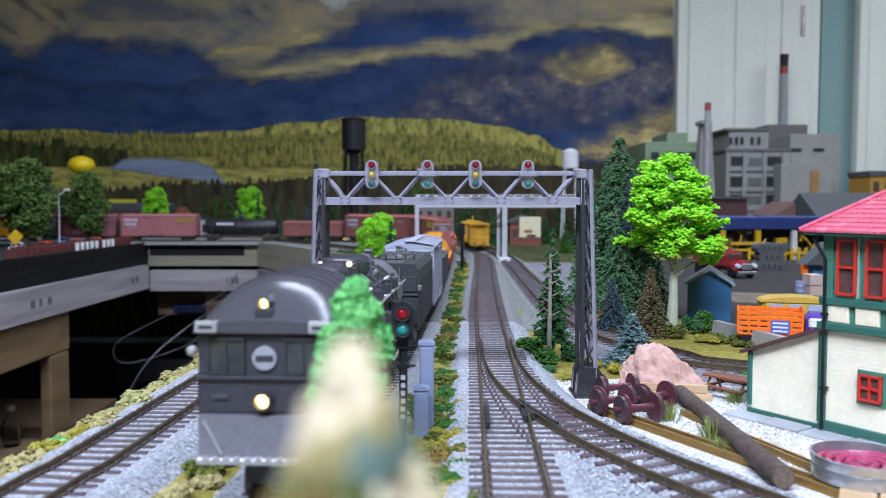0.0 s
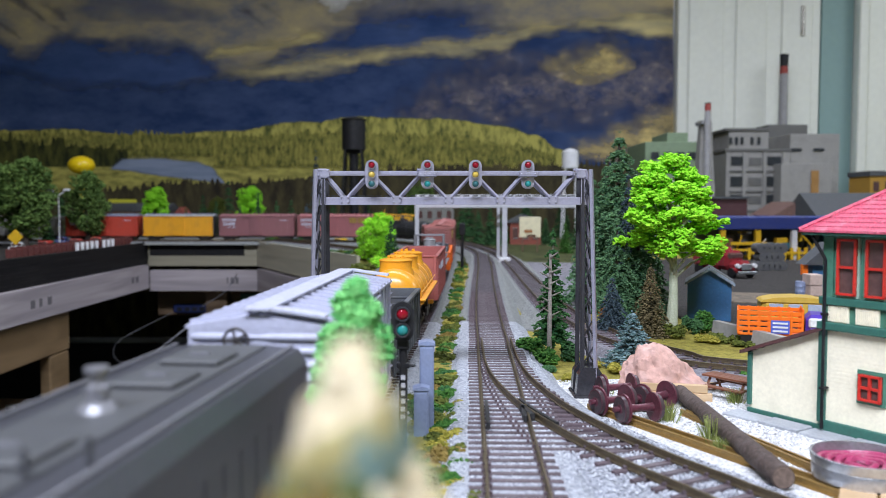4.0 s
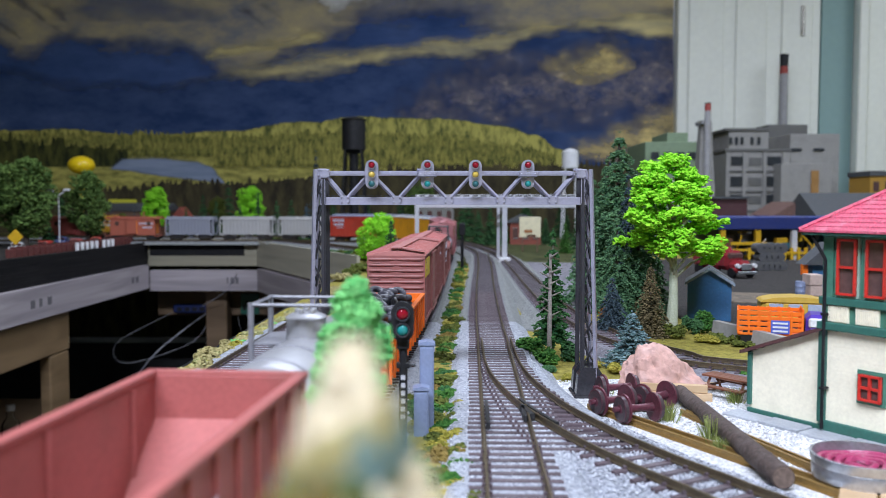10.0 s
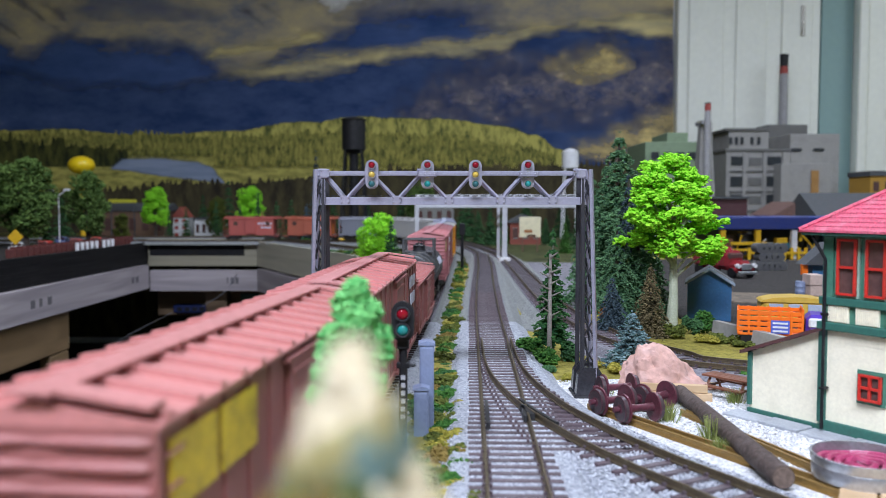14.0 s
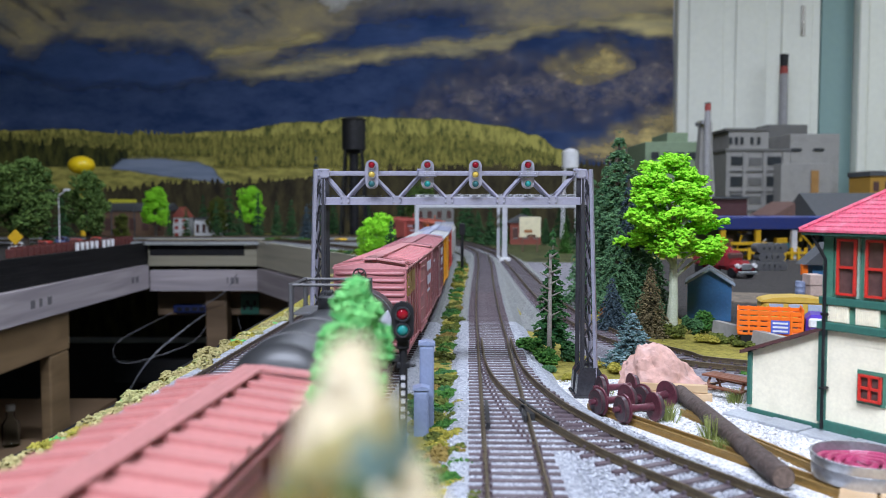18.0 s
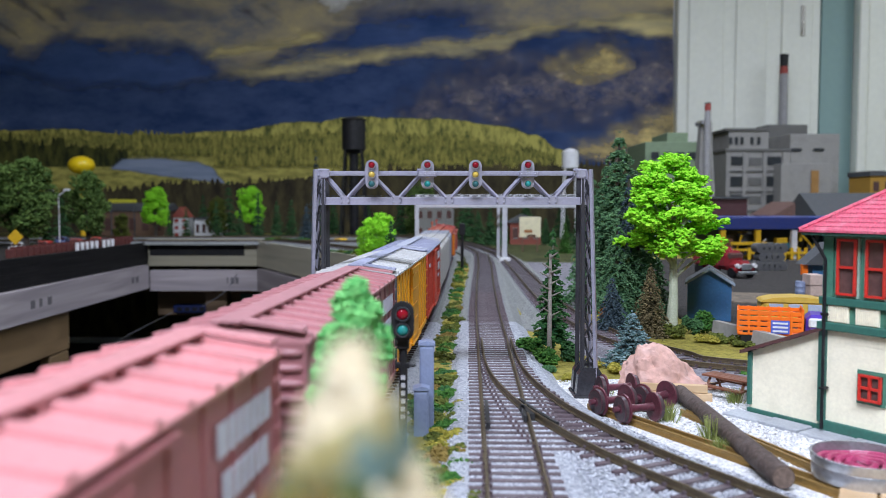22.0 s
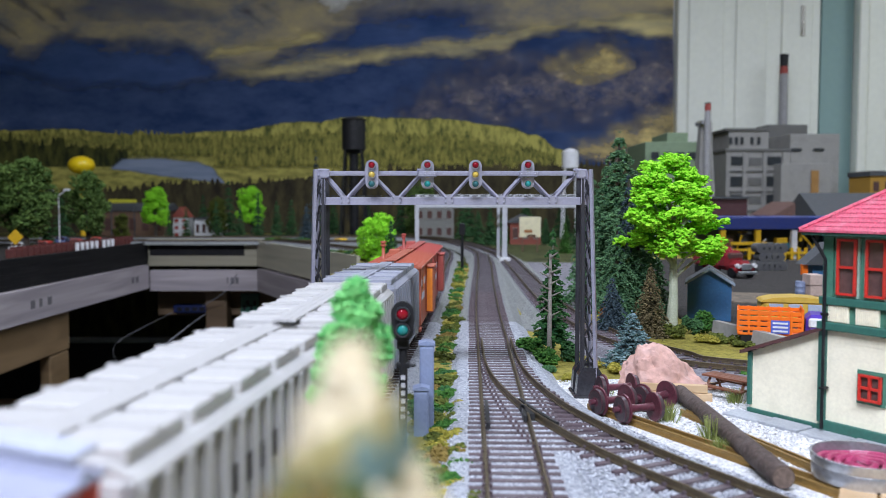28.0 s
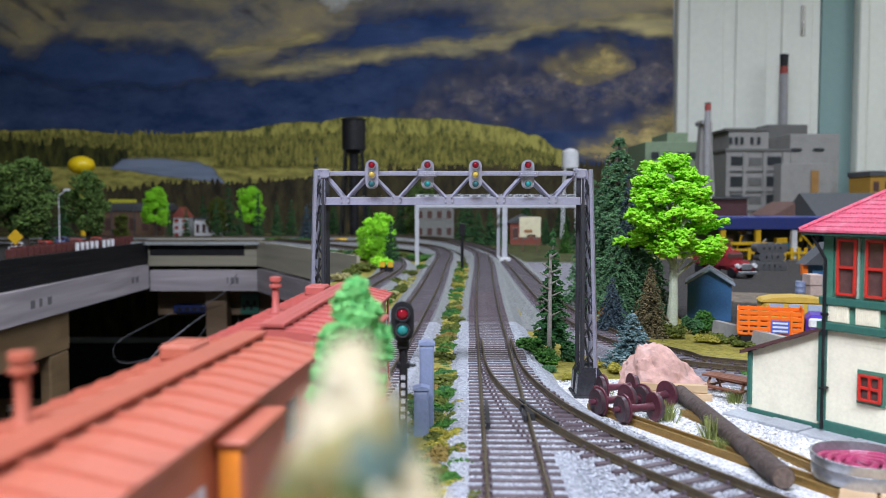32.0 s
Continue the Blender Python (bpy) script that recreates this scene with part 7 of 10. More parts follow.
part("footing", box(B(), X(893, D2) - 0.009, D2 - 0.008, FZ, X(893, D2) + 0.009, D2 + 0.008, FZ + 0.012, bev=0.001), M_LAMPW, b2, "white block footing")
sm = thing("far_signal_mast", pose(X(818, 1.05), 1.05, FZ), "dark signal mast between the far tracks", "railway signal")
part("mast", rod(B(), (0, 0, 0), (0, 0, 0.058), 0.0022, 0.0018, 8), M_BLACK, sm)
part("head", box(B(), -0.004, -0.003, 0.048, 0.004, 0.002, 0.064, bev=0.001), M_BLACK, sm)
# stone station, brick depot and hoarding behind the curve
house("stone_station", X(735, 2.0), X(803, 2.0), 2.0, 2.12, FZ, Zof(366, 2.0) - FZ, M_STONE, M_GREYROOF, "grey stone station with dark windows", 0.012, "side", 4, 2, frame=M_CONC)
house("brick_depot", X(905, 1.75), X(960, 1.75), 1.78, 1.9, FZ, Zof(395, 1.75) - FZ, M_BRICK, M_GREYROOF, "red brick depot with a grey roof", 0.018, "gable", 3, 1, frame=M_CONC)
bb = thing("billboard", pose(X(938, 1.5), 1.5, FZ), "cream advertising billboard on two posts", "sign")
part("panel", box(B(), -0.020, -0.0015, Zof(420, 1.5) - FZ, 0.020, 0.0015, Zof(384, 1.5) - FZ, bev=0.0004), paint("cream_poster", (0.72, 0.66, 0.45), 0.6, grain=300, vary=0.1), bb)
part("poster_mark", box(B(), -0.006, -0.0019, 0.028, 0.010, -0.0016, 0.033), M_BROWN, bb)
part("poster_mark", box(B(), -0.011, -0.0019, 0.036, 0.004, -0.0016, 0.042), paint("red_poster_mark", (0.35, 0.15, 0.05)), bb)
for s in (-1, 1):
    part("post", box(B(), s * 0.014 - 0.001, -0.001, 0, s * 0.014 + 0.001, 0.001, Zof(420, 1.5) - FZ), M_BROWN, bb)

# ---- industry on the right ----
D = 2.2
f = thing("grey_factory", Matrix(), "large grey concrete factory with stepped roofs", "building")
PANE_D = paint("dark_factory_glass", (0.03, 0.035, 0.04), 0.3, grain=200, vary=0.2)


def block_part(name, pa, pb, top, d, depth, material, owner, bottom=None):
    return part(name, box(B(), X(pa, d), d, FZ if bottom is None else Zof(bottom, d), X(pb, d), d + depth, Zof(top, d), bev=0.001), material, owner)


block_part("main_block", 1283, 1395, 265, D, 0.25, M_CONC, f)
block_part("penthouse", 1287, 1357, 230, D + 0.02, 0.16, M_CONC, f)
block_part("roof_edge", 1281, 1359, 228, D + 0.015, 0.17, M_CONC_DARK, f, 233)
block_part("roof_edge", 1281, 1397, 264, D - 0.004, 0.25, M_CONC_DARK, f, 269)
block_part("rear_block", 1355, 1425, 222, D + 0.2, 0.16, M_CONC_DARK, f)
block_part("side_block", 1395, 1482, 238, D + 0.03, 0.22, M_CONC, f)
block_part("low_block", 1380, 1470, 290, D - 0.05, 0.08, M_CONC, f)
for px in (1291, 1355):
    for r, (ya, yb_) in enumerate(((278, 293), (313, 330), (345, 360))):
        part("window", box(B(), X(px, D), D - 0.003, Zof(yb_, D), X(px + 24, D), D + 0.001, Zof(ya, D)), PANE_D, f)
for px in (1323,):
    for ya in (280, 315, 347):
        part("window", box(B(), X(px, D), D - 0.002, Zof(ya + 14, D), X(px + 22, D), D + 0.001, Zof(ya, D)), M_CONC_DARK, f)
for px in (1283, 1313, 1349, 1383):
    block_part("pilaster", px, px + 6, 270, D - 0.006, 0.006, M_CONC, f)
for ya in (302, 338, 372):
    block_part("string_course", 1283, 1395, ya, D - 0.004, 0.004, M_CONC_DARK, f, ya + 3)
for px in (1405, 1445):
    part("vent_slot", box(B(), X(px, D), D + 0.026, Zof(267, D), X(px + 18, D), D + 0.031, Zof(262, D)), PANE_D, f)
for px in (1292, 1302, 1312, 1330, 1342):
    part("window", box(B(), X(px, D), D + 0.017, Zof(256, D), X(px + 5, D), D + 0.021, Zof(243, D)), PANE_D, f)
part("door", box(B(), X(1418, D), D - 0.053, Zof(355, D), X(1431, D), D - 0.049, Zof(304, D)), wood("brown_plant_door", (0.3, 0.15, 0.04), (0.4, 0.22, 0.07)), f)
M_STACK = paint("grey_chimney", (0.30, 0.295, 0.30), 0.7, grain=200, vary=0.15)
for px, d, top, bot, r, red0, red1, cap in ((1381, 2.44, 100, 300, 0.0118, 121, 134, True), (1249, 1.9, 184, 270, 0.0072, 186, 198, False)):
    ch = thing("factory_chimney", pose(X(px, d), d, FZ), "tall grey chimney with a red and black top", "chimney")
    H = Zof(top, d) - FZ
    bm = B()
    lathe(bm, [(r * 1.30, 0), (r, Zof(red1, d) - FZ)], None, 20)
    smooth(part("shaft", tidy(bm), M_STACK, ch))
    bm = B()
    lathe(bm, [(r, Zof(red1, d) - FZ), (r * 0.98, Zof(red0, d) - FZ)], None, 20)
    smooth(part("red_band", tidy(bm), paint("chimney_red", (0.3, 0.05, 0.04), 0.7), ch))
    bm = B()
    lathe(bm, [(r * 0.98, Zof(red0, d) - FZ), (r * 1.05, H), (r * 0.7, H), (r * 0.7, H - 0.01)], None, 20)
    smooth(part("black_top", tidy(bm), M_BLACK, ch))
base = thing("chimney_house", Matrix(), "tapered grey concrete chimney base", "building")
bm = B()
lathe(bm, [(0.036, FZ), (0.017, Zof(215, 1.92))], Matrix.Translation((X(1249, 1.92), 1.94, 0)), 4, start=45)
part("tapered_tower", tidy(bm), M_CONC, base)
part("gallery", box(B(), X(1241, 1.9), 1.91, Zof(220, 1.9), X(1258, 1.9), 1.96, Zof(214, 1.9)), M_STACK, base)
gh = thing("sage_factory", Matrix(), "sage green flat-roofed factory behind the trees", "building")
block_part("main_block", 1140, 1238, 252, 2.05, 0.2, M_TEALW, gh)
block_part("upper_block", 1178, 1215, 236, 2.07, 0.15, M_TEALW, gh)
for px in (1150, 1172, 1194, 1216):
    part("window", box(B(), X(px, 2.05), 2.047, Zof(282, 2.05), X(px + 14, 2.05), 2.051, Zof(270, 2.05)), PANE_D, gh)
dk = thing("maroon_shed", Matrix(), "dark maroon plant shed", "building")
block_part("wall", 1225, 1322, 352, 1.75, 0.15, paint("maroon_wall", (0.07, 0.025, 0.03), 0.7, grain=300, vary=0.15), dk)
part("roof", box(B(), X(1223, 1.75), 1.745, Zof(352, 1.75), X(1324, 1.75), 1.905, Zof(348, 1.75)), M_GREYROOF, dk)
house("brown_roof_house", X(1372, 1.7), X(1444, 1.7), 1.7, 1.82, FZ, Zof(382, 1.7) - FZ, M_BROWN, paint("brown_roof", (0.16, 0.09, 0.075), 0.8, grain=300, vary=0.2), "brown house with a low brown gable roof", 0.030, "gable", 3, 1, over=0.008)
house("grey_roof_house", X(1450, 1.6), X(1590, 1.6), 1.6, 1.75, FZ, Zof(385, 1.6) - FZ, M_CONC, M_GREYROOF, "grey plant building with a wide grey roof", 0.05, "side", 5, 1, over=0.008)
house("ochre_house", X(1538, 1.9), X(1600, 1.9), 1.9, 2.0, FZ, Zof(312, 1.9) - FZ, paint("ochre_wall", (0.4, 0.22, 0.03), 0.7), M_GREYROOF, "ochre plant building with a grey roof", 0.012, "flat", 3, 3)
# loading shed with a navy roof and yellow gantry
DP = 1.28
pl = thing("loading_shed", Matrix(), "open loading shed with a navy roof and yellow gantries", "building")
part("roof", box(B(), X(1262, DP), DP - 0.01, Zof(406, DP), X(1560, DP), DP + 0.14, Zof(384, DP), bev=0.001), M_NAVY, pl)
part("back_wall", box(B(), X(1262, DP), DP + 0.13, FZ, X(1560, DP), DP + 0.14, Zof(406, DP)), M_CONC_DARK, pl)
for px in (1278, 1340, 1404, 1470, 1540):
    part("column", box(B(), X(px, DP) - 0.004, DP - 0.006, FZ, X(px, DP) + 0.004, DP + 0.002, Zof(406, DP)), M_LAMPW if px == 1404 else M_YELLOW, pl)
for za, zb_ in ((428, 433), (440, 444)):
    part("gantry_beam", box(B(), X(1290, DP), DP - 0.012, Zof(zb_, DP), X(1352, DP), DP - 0.008, Zof(za, DP)), M_YELLOW, pl)
for za, zb_ in ((445, 449), (462, 466)):
    part("gantry_beam", box(B(), X(1320, DP), DP - 0.012, Zof(zb_, DP), X(1425, DP), DP - 0.008, Zof(za, DP)), M_YELLOW, pl)
for k in range(9):
    px = 1322 + k * 12.5
    part("gantry_rail", box(B(), X(px, DP) - 0.002, DP - 0.0125, Zof(466, DP), X(px, DP) + 0.002, DP - 0.0075, Zof(438, DP)), M_YELLOW, pl)
rng = random.Random(91)
M_PIPE = paint("pipe_grey", (0.13, 0.13, 0.135), 0.5, 0.3, grain=400, vary=0.2)
for k in range(18):
    px = 1285 + k * 15
    r = rng.uniform(0.003, 0.007)
    zt = Zof(rng.uniform(412, 470), DP)
    part("pipe", rod(B(), (X(px, DP), DP + 0.05 + rng.uniform(-0.03, 0.05), FZ), (X(px, DP), DP + 0.05, zt), r, seg=10), (M_PIPE, M_YELLOW, M_CONC, M_BROWN)[k % 4], pl)
M_TEALP = paint("teal_machine_paint", (0.05, 0.16, 0.2), 0.5, grain=400, vary=0.2)
M_RUST = paint("rusty_machine", (0.2, 0.09, 0.04), 0.7, grain=400, vary=0.3)
for k in range(70):
    px, py = rng.uniform(1268, 1545), rng.uniform(410, 478)
    w, h = rng.uniform(0.002, 0.010), rng.uniform(0.002, 0.012)
    y = DP + rng.uniform(0.0, 0.05)
    part("machine_block", box(B(), X(px, y) - w, y, Zof(py, y) - h, X(px, y) + w, y + 0.012, Zof(py, y) + h * 0.6), (M_PIPE, M_YELLOW, M_BROWN, M_NAVY, M_CONC, M_TEALP, M_RUST, M_YELLOW)[k % 8], pl)
for k in range(16):
    px = rng.uniform(1270, 1520)
    za, zb_ = Zof(rng.uniform(410, 470), DP), Zof(rng.uniform(410, 470), DP)
    part("strut", rod(B(), (X(px, DP), DP - 0.004, za), (X(px + rng.uniform(-40, 40), DP), DP - 0.002, zb_), 0.0012, seg=5), (M_YELLOW, M_PIPE, M_YELLOW, M_LAMPW)[k % 4], pl)
# oil drums stacked on their sides
for r in range(3):
    for k in range(5 - r % 2):
        d = 1.08
        ob = thing("oil_drum", pose(X(1338 + 9.5 * k + 4.7 * (r % 2), d), d, FZ + 0.0068 + r * 0.0118, 90, 0, 0), "grey steel drum lying in a stack", "drum", "stacked drums")
        bm = B()
        lathe(bm, [(0.0045, 0.0), (0.0062, -0.0004), (0.0066, 0.0), (0.0066, 0.02), (0.0045, 0.0202)], None, 16)
        smooth(part("shell", tidy(bm), M_PIPE, ob), 40)
        bm = B()
        lathe(bm, [(0.0002, 0.0192), (0.0044, 0.0192), (0.0046, 0.0200)], None, 14)
        part("lid", tidy(bm), M_CONC_DARK, ob)
# red truck
rt = thing("red_truck", pose(X(1284, 0.98), 0.98, FZ + 0.001, 0, 0, -72), "glossy red old-style delivery truck with chrome bumper", "truck")
M_TRUCKRED = paint("truck_red", (0.22, 0.018, 0.025), 0.2, grain=400, vary=0.08)
part("body", box(B(), -0.050, -0.0145, 0.008, 0.004, 0.0145, 0.036, bev=0.006), M_TRUCKRED, rt)
part("cab", box(B(), -0.002, -0.0135, 0.008, 0.022, 0.0135, 0.032, bev=0.006), M_TRUCKRED, rt)
part("hood", box(B(), 0.016, -0.0105, 0.007, 0.040, 0.0105, 0.021, bev=0.005), M_TRUCKRED, rt)
part("windshield", box(B(), 0.0145, -0.0105, 0.0215, 0.0225, 0.0105, 0.0295, bev=0.002), M_PANE, rt)
part("bumper", box(B(), 0.0405, -0.0135, 0.005, 0.0435, 0.0135, 0.009, bev=0.001), M_TUB, rt)
part("grille", box(B(), 0.0395, -0.0075, 0.010, 0.0415, 0.0075, 0.0175, bev=0.001), M_TUB, rt)
for s in (-1, 1):
    part("fender", box(B(), 0.022, s * 0.0075, 0.006, 0.040, s * 0.0145, 0.014, bev=0.004), M_TRUCKRED, rt)
    part("headlight", rod(B(), (0.037, s * 0.0115, 0.0150), (0.0415, s * 0.0115, 0.0150), 0.0026, seg=12), M_LAMPW, rt)
    for x in (-0.034, 0.030):
        part("wheel", rod(B(), (x, s * 0.0105, 0.0062), (x, s * 0.0148, 0.0062), 0.0062, seg=16), M_BLACK, rt)
# blue shed
bs = thing("blue_shed", pose(0.2040, 0.612, FZ + 0.001, 0, 0, -18), "small blue shed with a grey gable roof", "shed")
part("wall", box(B(), -0.0155, -0.016, 0, 0.0155, 0.016, 0.0285), M_BLUE, bs)
bm = B()
prism(bm, [(-0.0155, 0.0285), (0.0155, 0.0285), (0, 0.0385)], -0.016, 0.016)
part("gable", tidy(bm), M_BLUE, bs)
for s in (-1, 1):
    bm = B()
    prism(bm, [(0, 0.0385), (s * 0.0178, 0.0272), (s * 0.0178, 0.0284), (0, 0.0398)], -0.0185, 0.0185)
    part("roof_slope", tidy(bm), M_GREYROOF, bs)
    bm = B()
    prism(bm, [(0, 0.0378), (s * 0.0178, 0.0264), (s * 0.0178, 0.0286), (0, 0.0401)], -0.0194, -0.0186)
    part("barge_board", tidy(bm), paint("pale_blue_trim", (0.28, 0.35, 0.43), 0.5), bs)
for k in range(14):
    part("wall_board", box(B(), -0.0155 + k * 0.0022, -0.0163, 0.001, -0.0155 + k * 0.0022 + 0.0019, -0.0160, 0.0283), M_BLUE, bs)
    part("wall_board", box(B(), -0.0158, -0.016 + k * 0.0022, 0.001, -0.0155, -0.016 + k * 0.0022 + 0.0019, 0.0283), M_BLUE, bs)
part("door", box(B(), -0.0159, -0.012, 0.0, -0.0154, -0.003, 0.020), M_GREYROOF, bs)
# stake truck, van and barrier
st = thing("stake_truck", pose(0.2052, 0.495, FZ + 0.001, 0, 0, -20), "bright orange stake-bed truck with a blue decal", "truck")
part("bed", box(B(), -0.021, -0.012, 0.0065, 0.016, 0.012, 0.0085, bev=0.0004), M_ORANGE, st)
for s in (-1, 1):
    for z in (0.0095, 0.0128, 0.0161, 0.0194):
        part("side_slat", box(B(), -0.021, s * 0.0112, z, 0.016, s * 0.0120, z + 0.0024, bev=0.0002), M_ORANGE, st)
    for k in range(7):
        x = -0.0205 + k * 0.0060
        part("stake", box(B(), x - 0.0006, s * 0.0106, 0.0075, x + 0.0006, s * 0.0126, 0.0222), M_ORANGE, st)
    for x in (-0.014, 0.022):
        part("wheel", rod(B(), (x, s * 0.0085, 0.0052), (x, s * 0.0118, 0.0052), 0.0052, seg=16), M_BLACK, st)
for z in (0.0095, 0.0128, 0.0161, 0.0194):
    part("tail_slat", box(B(), -0.0214, -0.012, z, -0.0206, 0.012, z + 0.0024), M_ORANGE, st)
part("headboard", box(B(), 0.0155, -0.012, 0.0075, 0.0165, 0.012, 0.0235, bev=0.0004), M_ORANGE, st)
part("cab", box(B(), 0.0175, -0.0115, 0.0055, 0.031, 0.0115, 0.0205, bev=0.003), paint("violet_cab", (0.08, 0.04, 0.35), 0.3), st, "violet truck cab")
part("cab_glass", box(B(), 0.019, -0.0120, 0.0125, 0.0275, 0.0120, 0.0185, bev=0.001), M_LAMPW, st)
part("decal", box(B(), -0.002, -0.0130, 0.0085, 0.0085, -0.0124, 0.0165), paint("blue_decal", (0.08, 0.12, 0.5), 0.4), st, "blue and white decal panel")
for k in range(3):
    part("decal_mark", box(B(), -0.001, -0.0133, 0.0095 + k * 0.0024, 0.0075, -0.0129, 0.0106 + k * 0.0024), M_LAMPW, st)
vn = thing("panel_van", pose(0.2370, 0.548, FZ + 0.001, 0, 0, -14), "yellow and green old panel van", "van")
M_VAN = paint("van_yellow", (0.55, 0.36, 0.06), 0.35, grain=400, vary=0.08)
M_VANG = paint("van_green", (0.02, 0.085, 0.045), 0.3)
part("body", box(B(), -0.019, -0.0115, 0.005, 0.026, 0.0115, 0.0222, bev=0.0030), M_VAN, vn)
part("roof", tidy(prism(B(), [(-0.0195, 0.0207), (-0.0175, 0.0222), (-0.0105, 0.0238), (0.003, 0.0245), (0.015, 0.0240), (0.0235, 0.0222), (0.0262, 0.0207)], -0.0117, 0.0117)), M_VAN, vn)
part("hood", box(B(), -0.030, -0.0095, 0.006, -0.017, 0.0095, 0.0145, bev=0.004), M_VANG, vn)
part("fender", box(B(), -0.028, -0.0118, 0.004, -0.016, 0.0118, 0.0115, bev=0.004), M_VANG, vn)
for k in range(3):
    part("side_window", box(B(), -0.014 + k * 0.0122, -0.0121, 0.0145, -0.005 + k * 0.0122, -0.0113, 0.0198, bev=0.0003), paint("van_glass", (0.35, 0.4, 0.5), 0.15), vn)
for s in (-1, 1):
    for x in (-0.016, 0.018):
        part("wheel", rod(B(), (x, s * 0.0085, 0.0052), (x, s * 0.0120, 0.0052), 0.0052, seg=16), M_BLACK, vn)
bar = thing("concrete_barrier", Matrix(), "pale concrete retaining barrier beside the siding", "barrier")
for k in range(4):
    a, b = Vector((0.1815, 0.530)), Vector((0.218, 0.385))
    p, q = a.lerp(b, k / 4), a.lerp(b, (k + 0.985) / 4)
    ang = math.degrees(math.atan2((q - p).y, (q - p).x))
    bm = B()
    prism(bm, [(-0.0035, 0), (0.0035, 0), (0.0022, 0.0108), (-0.0022, 0.0108)], 0, (q - p).length, pose(p.x, p.y, FZ, 0, 0, ang - 90))
    part("segment", tidy(bm), M_CONC, bar)
# shed with boxes and a drum behind the tower
gs = thing("grey_lean_shed", Matrix(), "grey-roofed open shed with blue walls", "shed")
DS = 0.80
part("wall", box(B(), X(1440, DS), DS, FZ, X(1500, DS), DS + 0.012, Zof(470, DS)), M_BLUE, gs)
bm = B()
prism(bm, [(X(1420, DS), Zof(468, DS)), (X(1462, DS), Zof(430, DS)), (X(1500, DS), Zof(426, DS)), (X(1500, DS), Zof(470, DS))], DS - 0.008, DS + 0.014)
part("roof", tidy(bm), M_GREYROOF, gs)
part("panel", box(B(), X(1420, DS), DS - 0.002, Zof(486, DS), X(1430, DS), DS + 0.002, Zof(468, DS)), M_ORANGE, gs)
M_CARTON = paint("pink_carton", (0.5, 0.38, 0.33), 0.8, grain=300, vary=0.1)
for k, (px, ya, yb_) in enumerate(((1445, 506, 524), (1444, 486, 505))):
    ob = part("carton", box(B(), X(px - 12, 0.76), 0.755, Zof(yb_, 0.76) if k else FZ, X(px + 11, 0.76), 0.772, Zof(ya, 0.76) if k else Zof(506, 0.76), bev=0.0005), M_CARTON)
    tagged(ob, "pale pink carton stacked beside the shed", "carton", "stacked cartons")
dr = thing("oil_drum", pose(X(1419, 0.77), 0.77, FZ), "pale blue-grey steel drum with hoops", "drum")
bm = B()
lathe(bm, [(0.0048, 0), (0.005, 0.0006), (0.0048, 0.004), (0.0051, 0.0045), (0.0048, 0.005), (0.0048, 0.009), (0.0051, 0.0095), (0.0048, 0.010), (0.0049, 0.0142), (0.0045, 0.0142), (0.001, 0.0138)], None, 18)
smooth(part("shell", tidy(bm), M_CABINET, dr), 40)
# ---- the freight train; a vehicle's front lies at y = 0 and it runs back along -y ----
SPEED = 0.092
S_REF = MAIN.near(0.127)
CARS = []
CG = "vehicles of the freight train"
M_TRUCK = paint("dark_truck_frame", (0.035, 0.03, 0.03), 0.55, 0.1, grain=1500, vary=0.25, stain=200)
M_WHEELS = paint("steel_wheel", (0.12, 0.1, 0.09), 0.4, 0.6, grain=1500, vary=0.2)
M_LETTER = paint("white_car_lettering", (0.56, 0.56, 0.66), 0.6, grain=900, vary=0.06, dirty=0.15)


def add_car(ob, t_pass, length):
    """Notes a vehicle whose front passes the mark at t_pass."""
    CARS.append((ob, t_pass, length))


def mesh_of(bm, material, name):
    me = bpy.data.meshes.new(name)
    bm.to_mesh(me)
    bm.free()
    me.materials.append(material)
    return me


def truck_meshes():
    side = B()
    prism(side, [(-0.0115, 0.0045), (-0.0095, 0.0078), (-0.004, 0.0085), (0.004, 0.0085), (0.0095, 0.0078), (0.0115, 0.0045), (0.009, 0.0042), (0.005, 0.0022), (-0.005, 0.0022), (-0.009, 0.0042)], -0.0008, 0.0008,
          pose(0, 0, 0, 0, 0, 90))
    tidy(side)
    wheel = B()
    for s in (-1, 1):
        m = Matrix.Translation((s * 0.0082, 0, 0.0058)) @ pose(0, 0, 0, 0, 90 * s, 0)
        lathe(wheel, [(0.001, -0.001), (0.0064, -0.001), (0.0064, -0.0004), (0.0058, -0.0002), (0.0057, 0.0012), (0.0048, 0.0012), (0.0042, 0.0005), (0.0012, 0.0006)], m, 20)
    rod(wheel, (-0.0105, 0, 0.0058), (0.0105, 0, 0.0058), 0.0010, seg=8)
    tidy(wheel)
    bolster = box(B(), -0.0125, -0.002, 0.0045, 0.0125, 0.002, 0.0085)
    coup = B()
    box(coup, -0.0012, -0.0015, 0.0065, 0.0012, 0.0052, 0.0090, bev=0.0003)
    box(coup, -0.0024, 0.0045, 0.0060, 0.0014, 0.0068, 0.0095, bev=0.0004)
    return mesh_of(side, M_TRUCK, "side_frame"), mesh_of(wheel, M_WHEELS, "axle_and_wheels"), mesh_of(bolster, M_TRUCK, "bolster"), mesh_of(coup, M_TRUCK, "coupler")


TS, TWH, TB, TC = truck_meshes()


